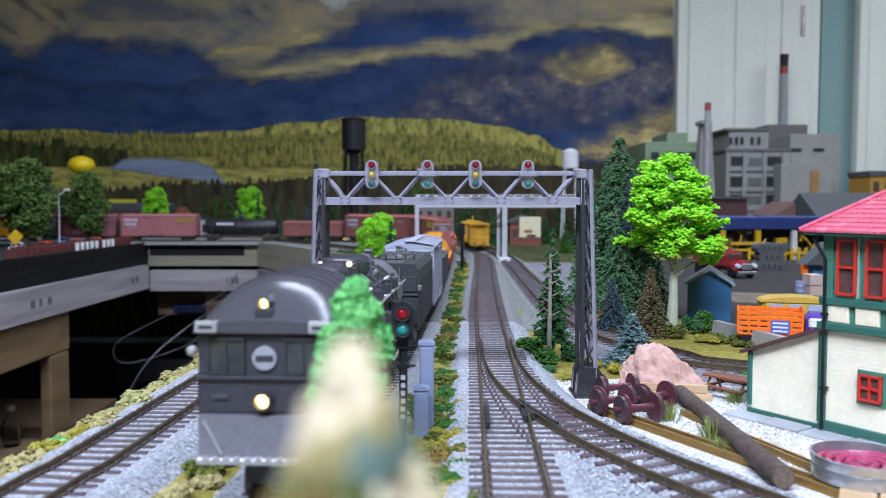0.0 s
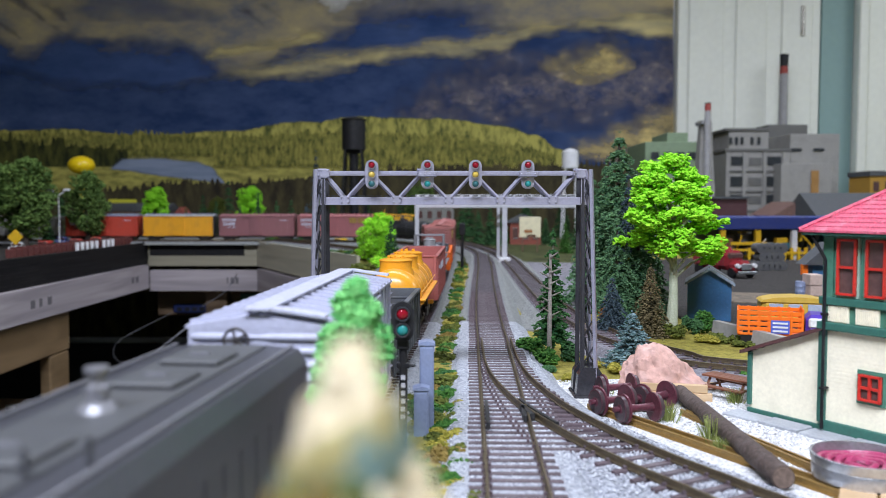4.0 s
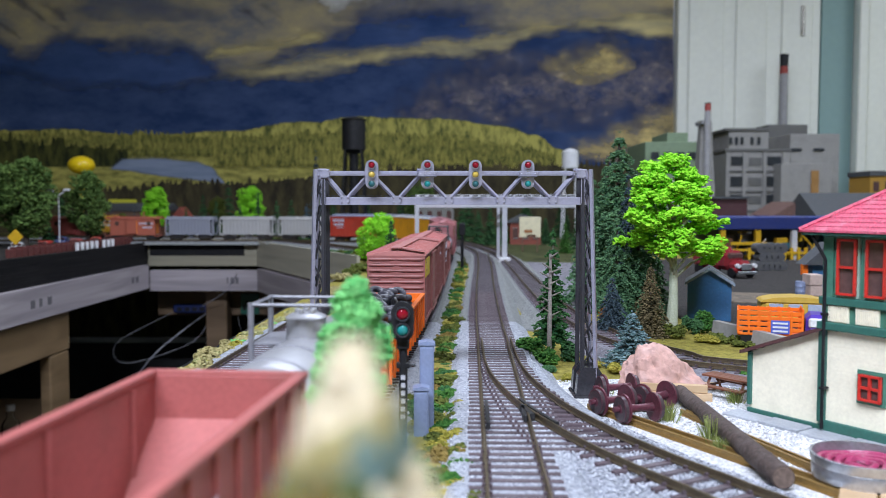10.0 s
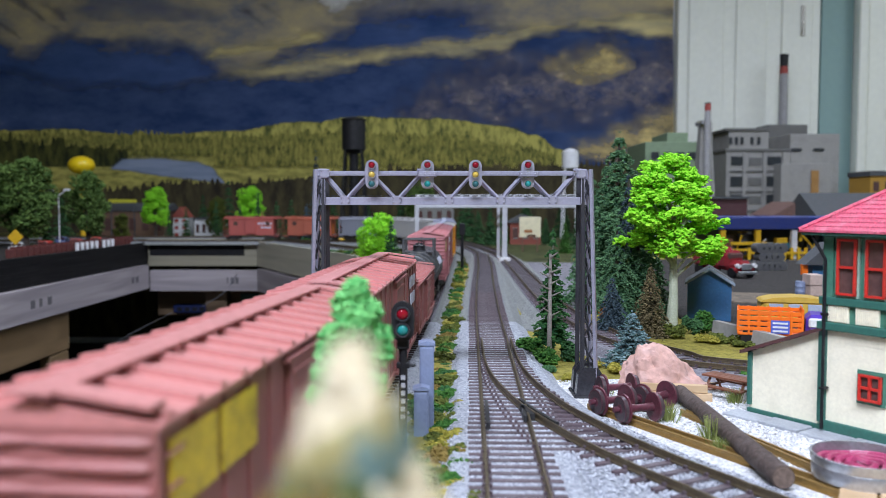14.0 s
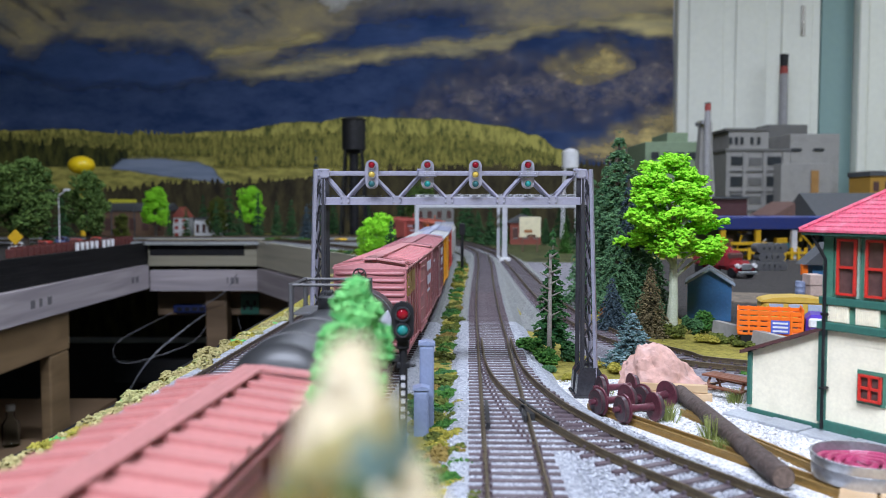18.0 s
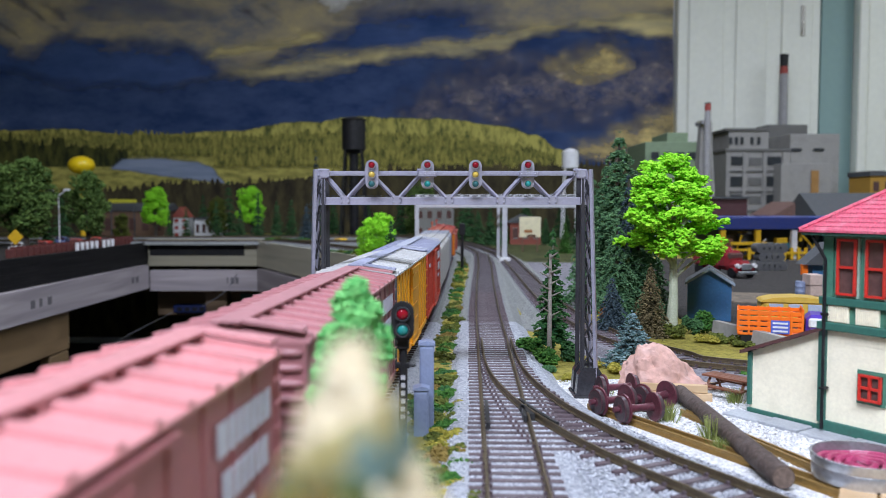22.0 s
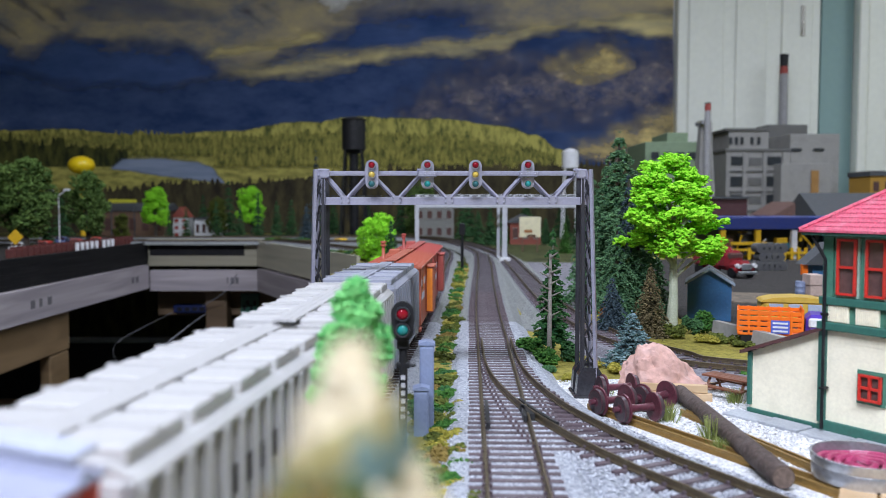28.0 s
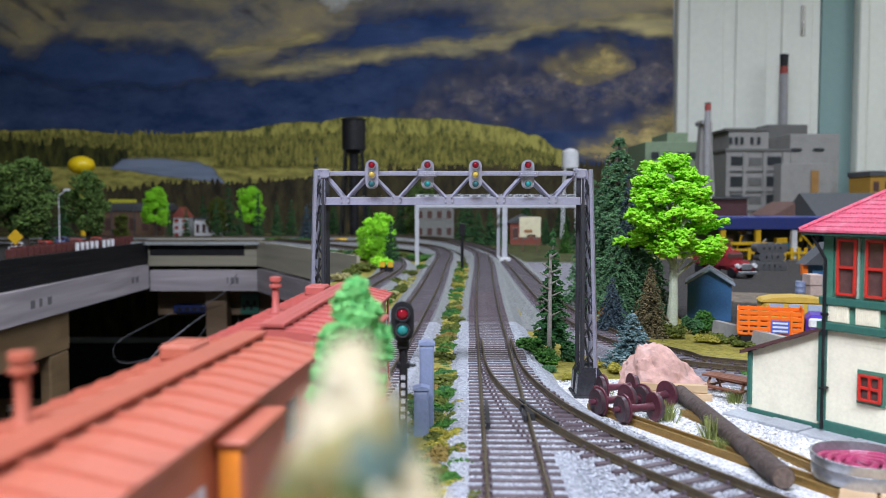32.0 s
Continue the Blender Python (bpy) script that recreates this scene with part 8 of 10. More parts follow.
def running_gear(ob, L, inset=0.026):
    """Two four-wheel trucks and two couplers."""
    for y in (-inset, -L + inset):
        t = new("truck", TB)
        t.parent = ob
        t.matrix_basis = pose(0, y, 0)
        for s in (-1, 1):
            f = new("side_frame", TS)
            f.parent = t
            f.matrix_basis = pose(s * 0.0122, 0, 0)
            w = new("wheelset", TWH)
            w.parent = t
            w.matrix_basis = pose(0, s * 0.0085, 0)
    for y, turn in ((-0.0045, 0), (-L + 0.0045, 180)):
        c = new("coupler", TC)
        c.parent = ob
        c.matrix_basis = pose(0, y, 0, 0, 0, turn)


def ladder(ob, x, y, z0, z1, along, material, w=0.0045):
    """Grab irons in a column; along 'y' on a side, 'x' on an end."""
    n = int((z1 - z0) / 0.0045)
    for k in range(n):
        z = z0 + (k + 0.5) * (z1 - z0) / n
        bm = B()
        if along == "y":
            rod(bm, (x, y - w / 2, z), (x, y + w / 2, z), 0.0003, seg=5)
        else:
            rod(bm, (x - w / 2, y, z), (x + w / 2, y, z), 0.0003, seg=5)
        part("grab_iron", bm, material, ob)


def bars(ob, side, y0, z, widths, h, material=None, x=0.01745, gap=0.0012):
    """Painted lettering too small to read, as bars on a side."""
    bm = B()
    y = y0
    for w in widths:
        box(bm, side * x, y - w, z, side * (x + 0.00025), y, z + h)
        y -= w + gap
    return part("lettering", bm, material or M_LETTER, ob, "painted lettering too blurred to read")


def brake_wheel(ob, x, y, z, material):
    m = Matrix.Translation((x, y, z)) @ pose(0, 0, 0, -90, 0, 0)
    bm = B()
    for i in range(16):
        a0, a1 = 2 * math.pi * i / 16, 2 * math.pi * (i + 1) / 16
        rod(bm, m @ Vector((0.0030 * math.cos(a0), 0.0030 * math.sin(a0), 0)), m @ Vector((0.0030 * math.cos(a1), 0.0030 * math.sin(a1), 0)), 0.0004, seg=5)
    for i in range(5):
        a0 = 2 * math.pi * i / 5
        rod(bm, m @ Vector((0, 0, 0)), m @ Vector((0.0030 * math.cos(a0), 0.0030 * math.sin(a0), 0)), 0.0003, seg=4)
    rod(bm, (x, y - 0.002, z), (x, y + 0.0006, z), 0.0007, seg=6)
    part("brake_wheel", bm, material, ob, "round spoked brake wheel")


def boxcar(t0, t1, label, color, roof=None, end=None, floor=0.0095, eave=0.0492, ridge=0.0522, w=0.0345, ribs=11, roof_ribs=15, board=True, wheel=None, door_l=0.026, letters="rear", placard=None, side_ribs=0,
           door=None, board_color=None, tail=None, louvre=False):
    L = SPEED * (t1 - t0)
    ob = thing("boxcar", Matrix(), label, "railway car", CG)
    mb = paint("boxcar_side_paint", color, 0.5, grain=900, vary=0.08, bump=0.1, stain=60, dirty=0.2)
    # By default the roof is the side colour, lightened for light from above.
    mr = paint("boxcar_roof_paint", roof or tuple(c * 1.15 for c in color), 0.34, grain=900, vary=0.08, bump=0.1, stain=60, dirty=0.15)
    me = paint("boxcar_end_paint", end or color, 0.45, grain=900, vary=0.08, bump=0.1, stain=60, dirty=0.2)
    y0, y1, hw = -0.0065, -L + 0.0065, w / 2
    part("body", box(B(), -hw + 0.0006, y1 + 0.0005, floor, hw - 0.0006, y0 - 0.0005, eave, bev=0.0003), mb, ob)
    part("underframe", box(B(), -0.006, y1 + 0.002, floor - 0.0035, 0.006, y0 - 0.002, floor), M_TRUCK, ob)
    for s in (-1, 1):
        part("side_sill", box(B(), s * (hw - 0.0008), y1, floor - 0.0012, s * (hw + 0.0002), y0, floor + 0.0012, bev=0.0002), mb, ob)
        n = 12
        for k in range(n + 1):
            y = y0 - 0.001 + (y1 - y0 + 0.002) * k / n
            part("side_post", box(B(), s * (hw - 0.0007), y - 0.0005, floor, s * (hw - 0.0001), y + 0.0005, eave - 0.001), mb, ob)
        yc = (y0 + y1) / 2
        d = part("door", box(B(), s * (hw - 0.0006), yc - door_l / 2, floor + 0.001, s * (hw + 0.0008), yc + door_l / 2, eave - 0.0022, bev=0.0002), door or mb, ob)
        nr = 14 if louvre else 5
        for k in range(nr):
            z = floor + 0.004 + (eave - floor - 0.009) * k / (nr - 1)
            part("door_rib", box(B(), s * (hw + 0.0007), yc - door_l / 2 + 0.001, z - 0.0004, s * (hw + 0.0012), yc + door_l / 2 - 0.001, z + 0.0004), door or mb, d)
        part("door_track", box(B(), s * (hw - 0.0003), yc - door_l, floor - 0.0002, s * (hw + 0.0014), yc + door_l * 0.6, floor + 0.0008), mb, ob)
        part("door_rail", box(B(), s * (hw - 0.0003), yc - door_l, eave - 0.0024, s * (hw + 0.0012), yc + door_l * 0.6, eave - 0.0016), mb, ob)
        ladder(ob, s * (hw + 0.0006), y0 - 0.0035, floor, eave - 0.002, "y", mb)
        ladder(ob, s * (hw + 0.0006), y1 + 0.0035, floor, eave - 0.002, "y", mb)
        if letters:
            yl = (y1 + 0.0340) if letters == "rear" else (y0 - L * 0.06)
            bars(ob, s, yl, eave - 0.0110, [0.0044] + [0.0026] * 6, 0.0056, x=hw - 0.0001)
            bars(ob, s, yl - 0.002, eave - 0.0195, [0.0044] + [0.0026] * 5, 0.0056, x=hw - 0.0001)
            bars(ob, s, yl - 0.001, eave - 0.0240, [0.0012] * 9, 0.0016, x=hw - 0.0001, gap=0.0007)
            if not placard:
                bars(ob, s, (y0 - L * 0.08) if letters == "rear" else (y1 + L * 0.25), eave - 0.0100, [0.0018] * 5, 0.0018, x=hw - 0.0001)
        if placard:
            for yy in (y0 - 0.0030, y0 - 0.0215):
                part("placard", box(B(), s * (hw - 0.0002), yy - 0.0165, eave - 0.0135, s * (hw + 0.0002), yy, eave - 0.0028), placard, ob, "yellow painted panel with dark marks")
    for ye, o in ((y0, 1), (y1, -1)):
        part("end_wall", box(B(), -hw, ye - 0.0006, floor, hw, ye + 0.0006, eave, bev=0.0003), me, ob)
        for k in range(ribs):
            z = floor + 0.0035 + (eave - floor - 0.006) * k / (ribs - 1)
            bm = B()
            lathe(bm, [(0.0002, -0.0166), (0.0009, -0.0160), (0.0011, -0.0140), (0.0010, -0.004), (0.0006, 0.0), (0.0010, 0.004), (0.0011, 0.0140), (0.0009, 0.0160), (0.0002, 0.0166)], Matrix.Translation((0, ye + o * 0.0004, z)) @ pose(0, 0, 0, 0, 90, 0), 8)
            smooth(part("end_rib", tidy(bm), me, ob), 50)
        ladder(ob, hw - 0.0055, ye + o * 0.0016, floor, eave - 0.002, "x", me)
        bm = B()
        prism(bm, [(-hw, eave), (hw, eave), (0, ridge)], min(ye, ye - o * 0.001), max(ye, ye - o * 0.001))
        part("end_gable", tidy(bm), me, ob)
    bm = B()
    prism(bm, [(-hw - 0.0006, eave - 0.0004), (hw + 0.0006, eave - 0.0004), (hw + 0.0006, eave + 0.0003), (0, ridge), (-hw - 0.0006, eave + 0.0003)], y1 - 0.0006, y0 + 0.0006)
    rf = part("roof", tidy(bm), mr, ob)
    for k in range(roof_ribs):
        y = y0 - 0.003 + (y1 - y0 + 0.006) * k / (roof_ribs - 1)
        bm = B()
        prism(bm, [(-hw - 0.0004, eave + 0.0002), (hw + 0.0004, eave + 0.0002), (hw + 0.0004, eave + 0.0013), (0, ridge + 0.0011), (-hw - 0.0004, eave + 0.0013)], y - 0.0011, y + 0.0011)
        part("roof_rib", tidy(bm), mr, rf)
    if board:
        mbd = paint("running_board_paint", board_color or tuple(c * 0.9 for c in (roof or color)), 0.6, grain=900, vary=0.12, bump=0.2)
        for x in (-0.0022, 0.0, 0.0022):
            part("running_board", box(B(), x - 0.0010, y1 - 0.0022, ridge + 0.0010, x + 0.0010, y0 + 0.0022, ridge + 0.0017, bev=0.0001), mbd, ob)
        for k in range(9):
            y = y0 - 0.004 + (y1 - y0 + 0.008) * k / 8
            part("board_saddle", box(B(), -0.0034, y - 0.0005, ridge - 0.0008, 0.0034, y + 0.0005, ridge + 0.0010), mbd, ob)
        for ye, o in ((y0, 1), (y1, -1)):
            bm = B()
            ya, yb = sorted((ye + o * 0.0012, ye - o * 0.0036))
            prism(bm, [(-0.0034, ridge + 0.0010), (-hw + 0.0006, eave + 0.0022), (-hw + 0.0006, eave + 0.0029), (-0.0034, ridge + 0.0017)], ya, yb)
            part("corner_walk", tidy(bm), mbd, ob)
    if wheel:
        brake_wheel(ob, -0.0045 if wheel is True else wheel, y0 + 0.0032, eave - 0.0030, me if end else M_TRUCK)
    running_gear(ob, L)
    add_car(ob, t0, L)
    return ob


def gondola(t0, t1, label, color, top, load=None, hopper=False, letters=True):
    L = SPEED * (t1 - t0)
    ob = thing("hopper_car" if hopper else "gondola_car", Matrix(), label, "railway car", CG)
    mb = paint("open_car_paint", color, 0.5, grain=900, vary=0.1, bump=0.15, stain=60, dirty=0.25)
    y0, y1, hw, fl = -0.0065, -L + 0.0065, 0.0172, 0.0095
    th = 0.0010
    part("floor", box(B(), -hw + th, y1 + th, fl, hw - th, y0 - th, fl + 0.0015), mb, ob)
    part("underframe", box(B(), -0.005, y1 + 0.002, fl - 0.0035, 0.005, y0 - 0.002, fl), M_TRUCK, ob)
    for s in (-1, 1):
        part("side_wall", box(B(), s * (hw - th), y1, fl - 0.001, s * hw, y0, top, bev=0.0002), mb, ob)
        part("top_rail", box(B(), s * (hw - th - 0.0004), y1 - 0.0005, top - 0.0005, s * (hw + 0.0011), y0 + 0.0005, top + 0.0009, bev=0.0002), mb, ob)
        n = 14 if hopper else 13
        for k in range(n):
            y = y0 - 0.002 + (y1 - y0 + 0.004) * k / (n - 1)
            part("side_stake", box(B(), s * hw, y - 0.0007, fl - 0.001, s * (hw + 0.0010), y + 0.0007, top - 0.0003, bev=0.0001), mb, ob)
            if hopper and k % 3 == 0:
                bm = B()
                rod(bm, (s * (hw - th - 0.0003), y, fl + 0.002), (s * (hw - th - 0.0003), y, top - 0.001), 0.0006, seg=5)
                part("inner_post", bm, mb, ob)
        if not hopper:
            for k in range(6):
                z = fl + 0.003 + k * (top - fl - 0.004) / 6
                part("plank_line", box(B(), s * (hw - th - 0.0004), y1 + th, z, s * (hw - th), y0 - th, z + 0.0018), mb, ob)
        ladder(ob, s * (hw + 0.0012), y0 - 0.0035, fl, top, "y", mb)
        if letters:
            bars(ob, s, y0 - L * 0.26, top - 0.013, [0.0036] * 7, 0.006, x=hw + 0.0009, gap=0.0030)
            bars(ob, s, y0 - L * 0.10, top - 0.010, [0.0016] * 5, 0.002, x=hw + 0.0009)
    for ye, o in ((y0, 1), (y1, -1)):
        part("end_wall", box(B(), -hw, min(ye, ye - o * th), fl - 0.001, hw, max(ye, ye - o * th), top, bev=0.0002), mb, ob)
        part("end_rail", box(B(), -hw - 0.0009, ye - 0.0009, top - 0.0005, hw + 0.0009, ye + 0.0009, top + 0.0009, bev=0.0002), mb, ob)
        if not hopper:
            for k in range(5):
                z = fl + 0.003 + k * (top - fl - 0.004) / 5
                part("end_rib", box(B(), -hw + 0.001, ye - 0.0013, z, hw - 0.001, ye + 0.0013, z + 0.0014, bev=0.0003), mb, ob)
        else:
            bm = B()
            prism(bm, [(0, top - 0.010), (0, top - 0.009), (0.022, fl + 0.004), (0.022, fl + 0.003)], -hw + th, hw - th, Matrix(((0, 1, 0, 0), (-o, 0, 0, ye), (0, 0, 1, 0), (0, 0, 0, 1))))
            part("slope_sheet", tidy(bm), mb, ob)
            for s in (-1, 1):
                part("corner_post", box(B(), s * (hw - 0.0022), ye - 0.0002, fl - 0.001, s * hw, ye + o * 0.0010, top, bev=0.0002), mb, ob)
            bm = B()
            for k, w in enumerate((0.006, 0.010)):
                box(bm, -w / 2, ye + o * 0.0001, top - 0.006 - k * 0.0025, w / 2, ye + o * 0.0003, top - 0.0045 - k * 0.0025)
            part("lettering", bm, M_LETTER, ob, "small white lettering too blurred to read")
    if hopper:
        for k in range(3):
            y = y0 + (y1 - y0) * (0.28 + 0.22 * k)
            bm = B()
            prism(bm, [(-0.012, fl + 0.001), (0.012, fl + 0.001), (0, fl + 0.011)], -hw + th, hw - th, Matrix(((0, 1, 0, 0), (1, 0, 0, y), (0, 0, 1, 0), (0, 0, 0, 1))))
            part("hopper_slope", tidy(bm), mb, ob)
        brake_wheel(ob, 0.0095, y0 + 0.0035, top - 0.0055, M_TRUCK)
        for s in (-1, 1):
            for k in range(2):
                y = y0 + (y1 - y0) * (0.36 + 0.28 * k)
                part("discharge_chute", box(B(), s * 0.002, y - 0.008, 0.004, s * 0.013, y + 0.008, fl, bev=0.001), mb, ob)
    running_gear(ob, L)
    add_car(ob, t0, L)
    return ob


def tank_car(t0, t1, label, color, radius, centre, domes, rail=None, metal=0.0, rough=0.35, mark=None, board=True, band_color=None, letters=False, dots=False):
    L = SPEED * (t1 - t0)
    ob = thing("tank_car", Matrix(), label, "railway car", CG)
    mb = paint("tank_shell_paint", color, rough, metal, grain=900, vary=0.06, bump=0.06, stain=60, dirty=0.15)
    md = paint("tank_fitting_paint", band_color or color, 0.5, metal * 0.5, grain=900, vary=0.1)
    y0, y1 = -0.0095, -L + 0.0095
    n = (y0 - y1)
    m = Matrix.Translation((0, y0, centre)) @ pose(0, 0, 0, 90, 0, 0)
    prof = [(0.0004, -0.0005), (radius * 0.35, 0.0), (radius * 0.68, 0.0014), (radius * 0.9, 0.0036), (radius, 0.0068), (radius, n - 0.0068), (radius * 0.9, n - 0.0036), (radius * 0.68, n - 0.0014), (radius * 0.35, n), (0.0004, n + 0.0005)]
    smooth(part("tank_shell", tidy(lathe(B(), prof, m, 36)), mb, ob), 45)
    for k in range(5):
        y = y0 - n * (0.12 + 0.19 * k)
        bm = B()
        lathe(bm, [(radius + 0.0001, -0.0006), (radius + 0.0003, -0.0005), (radius + 0.0003, 0.0005), (radius + 0.0001, 0.0006)], Matrix.Translation((0, y, centre)) @ pose(0, 0, 0, 90, 0, 0), 32)
        part("shell_band", tidy(bm), md, ob)
    part("underframe", box(B(), -0.0045, -L + 0.0065, 0.0075, 0.0045, -0.0065, 0.0110), M_TRUCK, ob)
    for ye in (-0.0065, -L + 0.0065):
        part("end_sill", box(B(), -0.0155, ye - 0.001, 0.0078, 0.0155, ye + 0.001, 0.0108, bev=0.0002), md, ob)
    for yy in (y0 - 0.017, y1 + 0.017):
        part("saddle", box(B(), -radius * 0.8, yy - 0.002, 0.0085, radius * 0.8, yy + 0.002, centre - radius * 0.5), M_TRUCK, ob)
    for s in (-1, 1):
        if board:
            part("side_walkway", box(B(), s * (radius - 0.001), y1 + 0.004, centre - 0.0012, s * (radius + 0.0030), y0 - 0.004, centre - 0.0003, bev=0.0001), md, ob)
            for k in range(10):
                y = y0 - 0.006 - k * (n - 0.012) / 9
                part("walkway_bracket", box(B(), s * (radius - 0.0008), y - 0.0004, centre - 0.0030, s * (radius + 0.0022), y + 0.0004, centre - 0.0012), md, ob)
        bm = B()
        rod(bm, (s * (radius + 0.0012), y0 - 0.004, centre + 0.0040), (s * (radius + 0.0012), y1 + 0.004, centre + 0.0040), 0.0003, seg=5)
        part("handrail", bm, md, ob)
        if dots:
            for k in range(9):
                y = y0 - 0.010 - k * (n - 0.02) / 8
                part("rail_stanchion", box(B(), s * (radius - 0.0012), y - 0.0010, centre + 0.0030, s * (radius + 0.0016), y + 0.0010, centre + 0.0050, bev=0.0003), md, ob)
        if mark:
            bm = B()
            ang = radians(18)
            mm = Matrix.Translation((s * (radius * math.cos(ang) - 0.0002), y0 - n * 0.34, centre + radius * math.sin(ang))) @ pose(0, 0, 0, 0, s * (90 - 18), 0)
            lathe(bm, [(0.0001, 0.0006), (0.0042, 0.0006), (0.0042, 0.0), (0.0001, 0.0)], mm, 18)
            part("round_emblem", tidy(bm), mark, ob, "round red painted emblem")
        if letters:
            for k in range(9):
                mm = Matrix.Translation((0, y0 - n * 0.60 - k * 0.0040, centre)) @ pose(0, 0, 0, 0, s * (90 - 22), 0)
                bm = B()
                box(bm, -0.0028, -0.0014, radius - 0.0001, 0.0028, 0.0014, radius + 0.00035, m=mm)
                part("lettering", bm, M_LETTER, ob, "white lettering too blurred to read")
    if letters:
        for k in range(7):
            part("lettering", box(B(), -0.0055 + k * 0.0016, y0 + 0.0001, centre - 0.0015, -0.0055 + k * 0.0016 + 0.0012, y0 + 0.0007, centre + 0.0002), M_LETTER, ob)
    for u, r, h in domes:
        y = y0 - n * u
        bm = B()
        lathe(bm, [(r * 1.12, centre + radius - 0.0035), (r * 1.02, centre + radius - 0.0002), (r, centre + radius + 0.0008), (r, centre + radius + h * 0.72), (r * 1.05, centre + radius + h * 0.74), (r * 1.04, centre + radius + h * 0.82), (r * 0.8, centre + radius + h * 0.95),
                   (r * 0.4, centre + radius + h), (0.0003, centre + radius + h)], Matrix.Translation((0, y, 0)), 28)
        d = smooth(part("dome", tidy(bm), mb, ob), 40)
        for k in range(5):
            a = 2 * math.pi * k / 5
            bm = B()
            lathe(bm, [(0.0009, 0), (0.0009, 0.0012), (0.0005, 0.0016)], Matrix.Translation((r * 0.45 * math.cos(a), y + r * 0.45 * math.sin(a), centre + radius + h * 0.96)), 8)
            part("dome_valve", tidy(bm), mb, d)
    if rail:
        u, wx, wy, zt = rail
        y = y0 - n * u
        part("platform", box(B(), -wx, y - wy, centre + radius - 0.0015, wx, y + wy, centre + radius - 0.0008, bev=0.0001), md, ob)
        for sx in (-1, 1):
            for sy in (-1, 1):
                bm = B()
                rod(bm, (sx * wx, y + sy * wy, centre + radius - 0.006), (sx * wx, y + sy * wy, zt), 0.0009, seg=6)
                part("rail_post", bm, md, ob)
        for zz in (zt - 0.0006,):
            for a, b in (((-wx, -wy), (wx, -wy)), ((-wx, wy), (wx, wy)), ((-wx, -wy), (-wx, wy)), ((wx, -wy), (wx, wy))):
                bm = B()
                rod(bm, (a[0], y + a[1], zz), (b[0], y + b[1], zz), 0.0006, seg=5)
                part("guard_rail", bm, md, ob)
    running_gear(ob, L)
    add_car(ob, t0, L)
    return ob


def covered_hopper(t0, t1, label, color):
    L = SPEED * (t1 - t0)
    ob = thing("covered_hopper_car", Matrix(), label, "railway car", CG)
    mb = paint("covered_hopper_paint", color, 0.5, grain=900, vary=0.05, bump=0.1, stain=60, dirt=(0.3, 0.3, 0.3), dirty=0.15)
    y0, y1, hw, fl, eave, top = -0.0065, -L + 0.0065, 0.0170, 0.0125, 0.0434, 0.0460
    part("body", box(B(), -hw + 0.0012, y1 + 0.006, fl, hw - 0.0012, y0 - 0.006, eave), mb, ob)
    bm = B()
    prism(bm, [(-hw, eave - 0.001), (hw, eave - 0.001), (hw, eave - 0.0002), (hw * 0.93, eave + 0.0009), (hw * 0.74, top - 0.0004), (hw * 0.5, top), (-hw * 0.5, top), (-hw * 0.74, top - 0.0004), (-hw * 0.93, eave + 0.0009), (-hw, eave - 0.0002)], y1, y0)
    part("roof", tidy(bm), mb, ob)
    for s in (-1, 1):
        part("side_sill", box(B(), s * (hw - 0.0012), y1, fl - 0.0015, s * hw, y0, fl + 0.0012), mb, ob)
        n = 15
        for k in range(n):
            y = y0 - 0.0012 + (y1 - y0 + 0.0024) * k / (n - 1)
            part("side_post", box(B(), s * (hw - 0.0012), y - 0.0009, fl, s * (hw + 0.0004), y + 0.0009, eave - 0.0008, bev=0.0002), mb, ob)
        for k in range(5):
            y = y0 - (y0 - y1) * (0.10 + 0.20 * k)
            h = part("roof_hatch", box(B(), s * 0.0035, y - 0.0086, top - 0.0012, s * 0.0148, y + 0.0086, top + 0.0015, bev=0.0004), mb, ob)
            part("hatch_batten", box(B(), s * 0.0030, y - 0.0005, top + 0.0014, s * 0.0152, y + 0.0005, top + 0.0020), mb, h)
        for k in range(3):
            y = y0 - (y0 - y1) * (0.25 + 0.25 * k)
            bm = B()
            lathe(bm, [(0.009, fl), (0.004, 0.0045), (0.0035, 0.0035)], Matrix.Translation((s * 0.0055, y, 0)) @ Matrix.Diagonal((0.8, 1.1, 1, 1)), 4, start=45)
            part("discharge_chute", tidy(bm), mb, ob)
    for ye, o in ((y0, 1), (y1, -1)):
        part("end_frame", box(B(), -hw, ye - 0.0008, eave - 0.006, hw, ye + 0.0008, eave, bev=0.0002), mb, ob)
        for s in (-1, 1):
            part("end_post", box(B(), s * (hw - 0.0022), ye - 0.0008, fl - 0.0015, s * hw, ye + 0.0008, eave, bev=0.0002), mb, ob)
        bm = B()
        prism(bm, [(0.0006, eave - 0.006), (0.0006, eave - 0.0052), (0.018, fl + 0.001), (0.018, fl)], -hw + 0.0012, hw - 0.0012, Matrix(((0, 1, 0, 0), (-o, 0, 0, ye), (0, 0, 1, 0), (0, 0, 0, 1))))
        part("slope_sheet", tidy(bm), mb, ob)
        part("end_platform", box(B(), -hw, min(ye, ye - o * 0.008), fl - 0.0030, hw, max(ye, ye - o * 0.008), fl - 0.0016), mb, ob)
        ladder(ob, hw - 0.006, ye + o * 0.0014, fl, eave, "x", mb)
    for x in (-0.0022, 0, 0.0022):
        part("running_board", box(B(), x - 0.0010, y1 - 0.0015, top + 0.0012, x + 0.0010, y0 + 0.0015, top + 0.0019), mb, ob)
    bars(ob, -1, y0 - L * 0.3, eave - 0.014, [0.004] * 5, 0.005, M_TRUCK, x=hw - 0.0008)
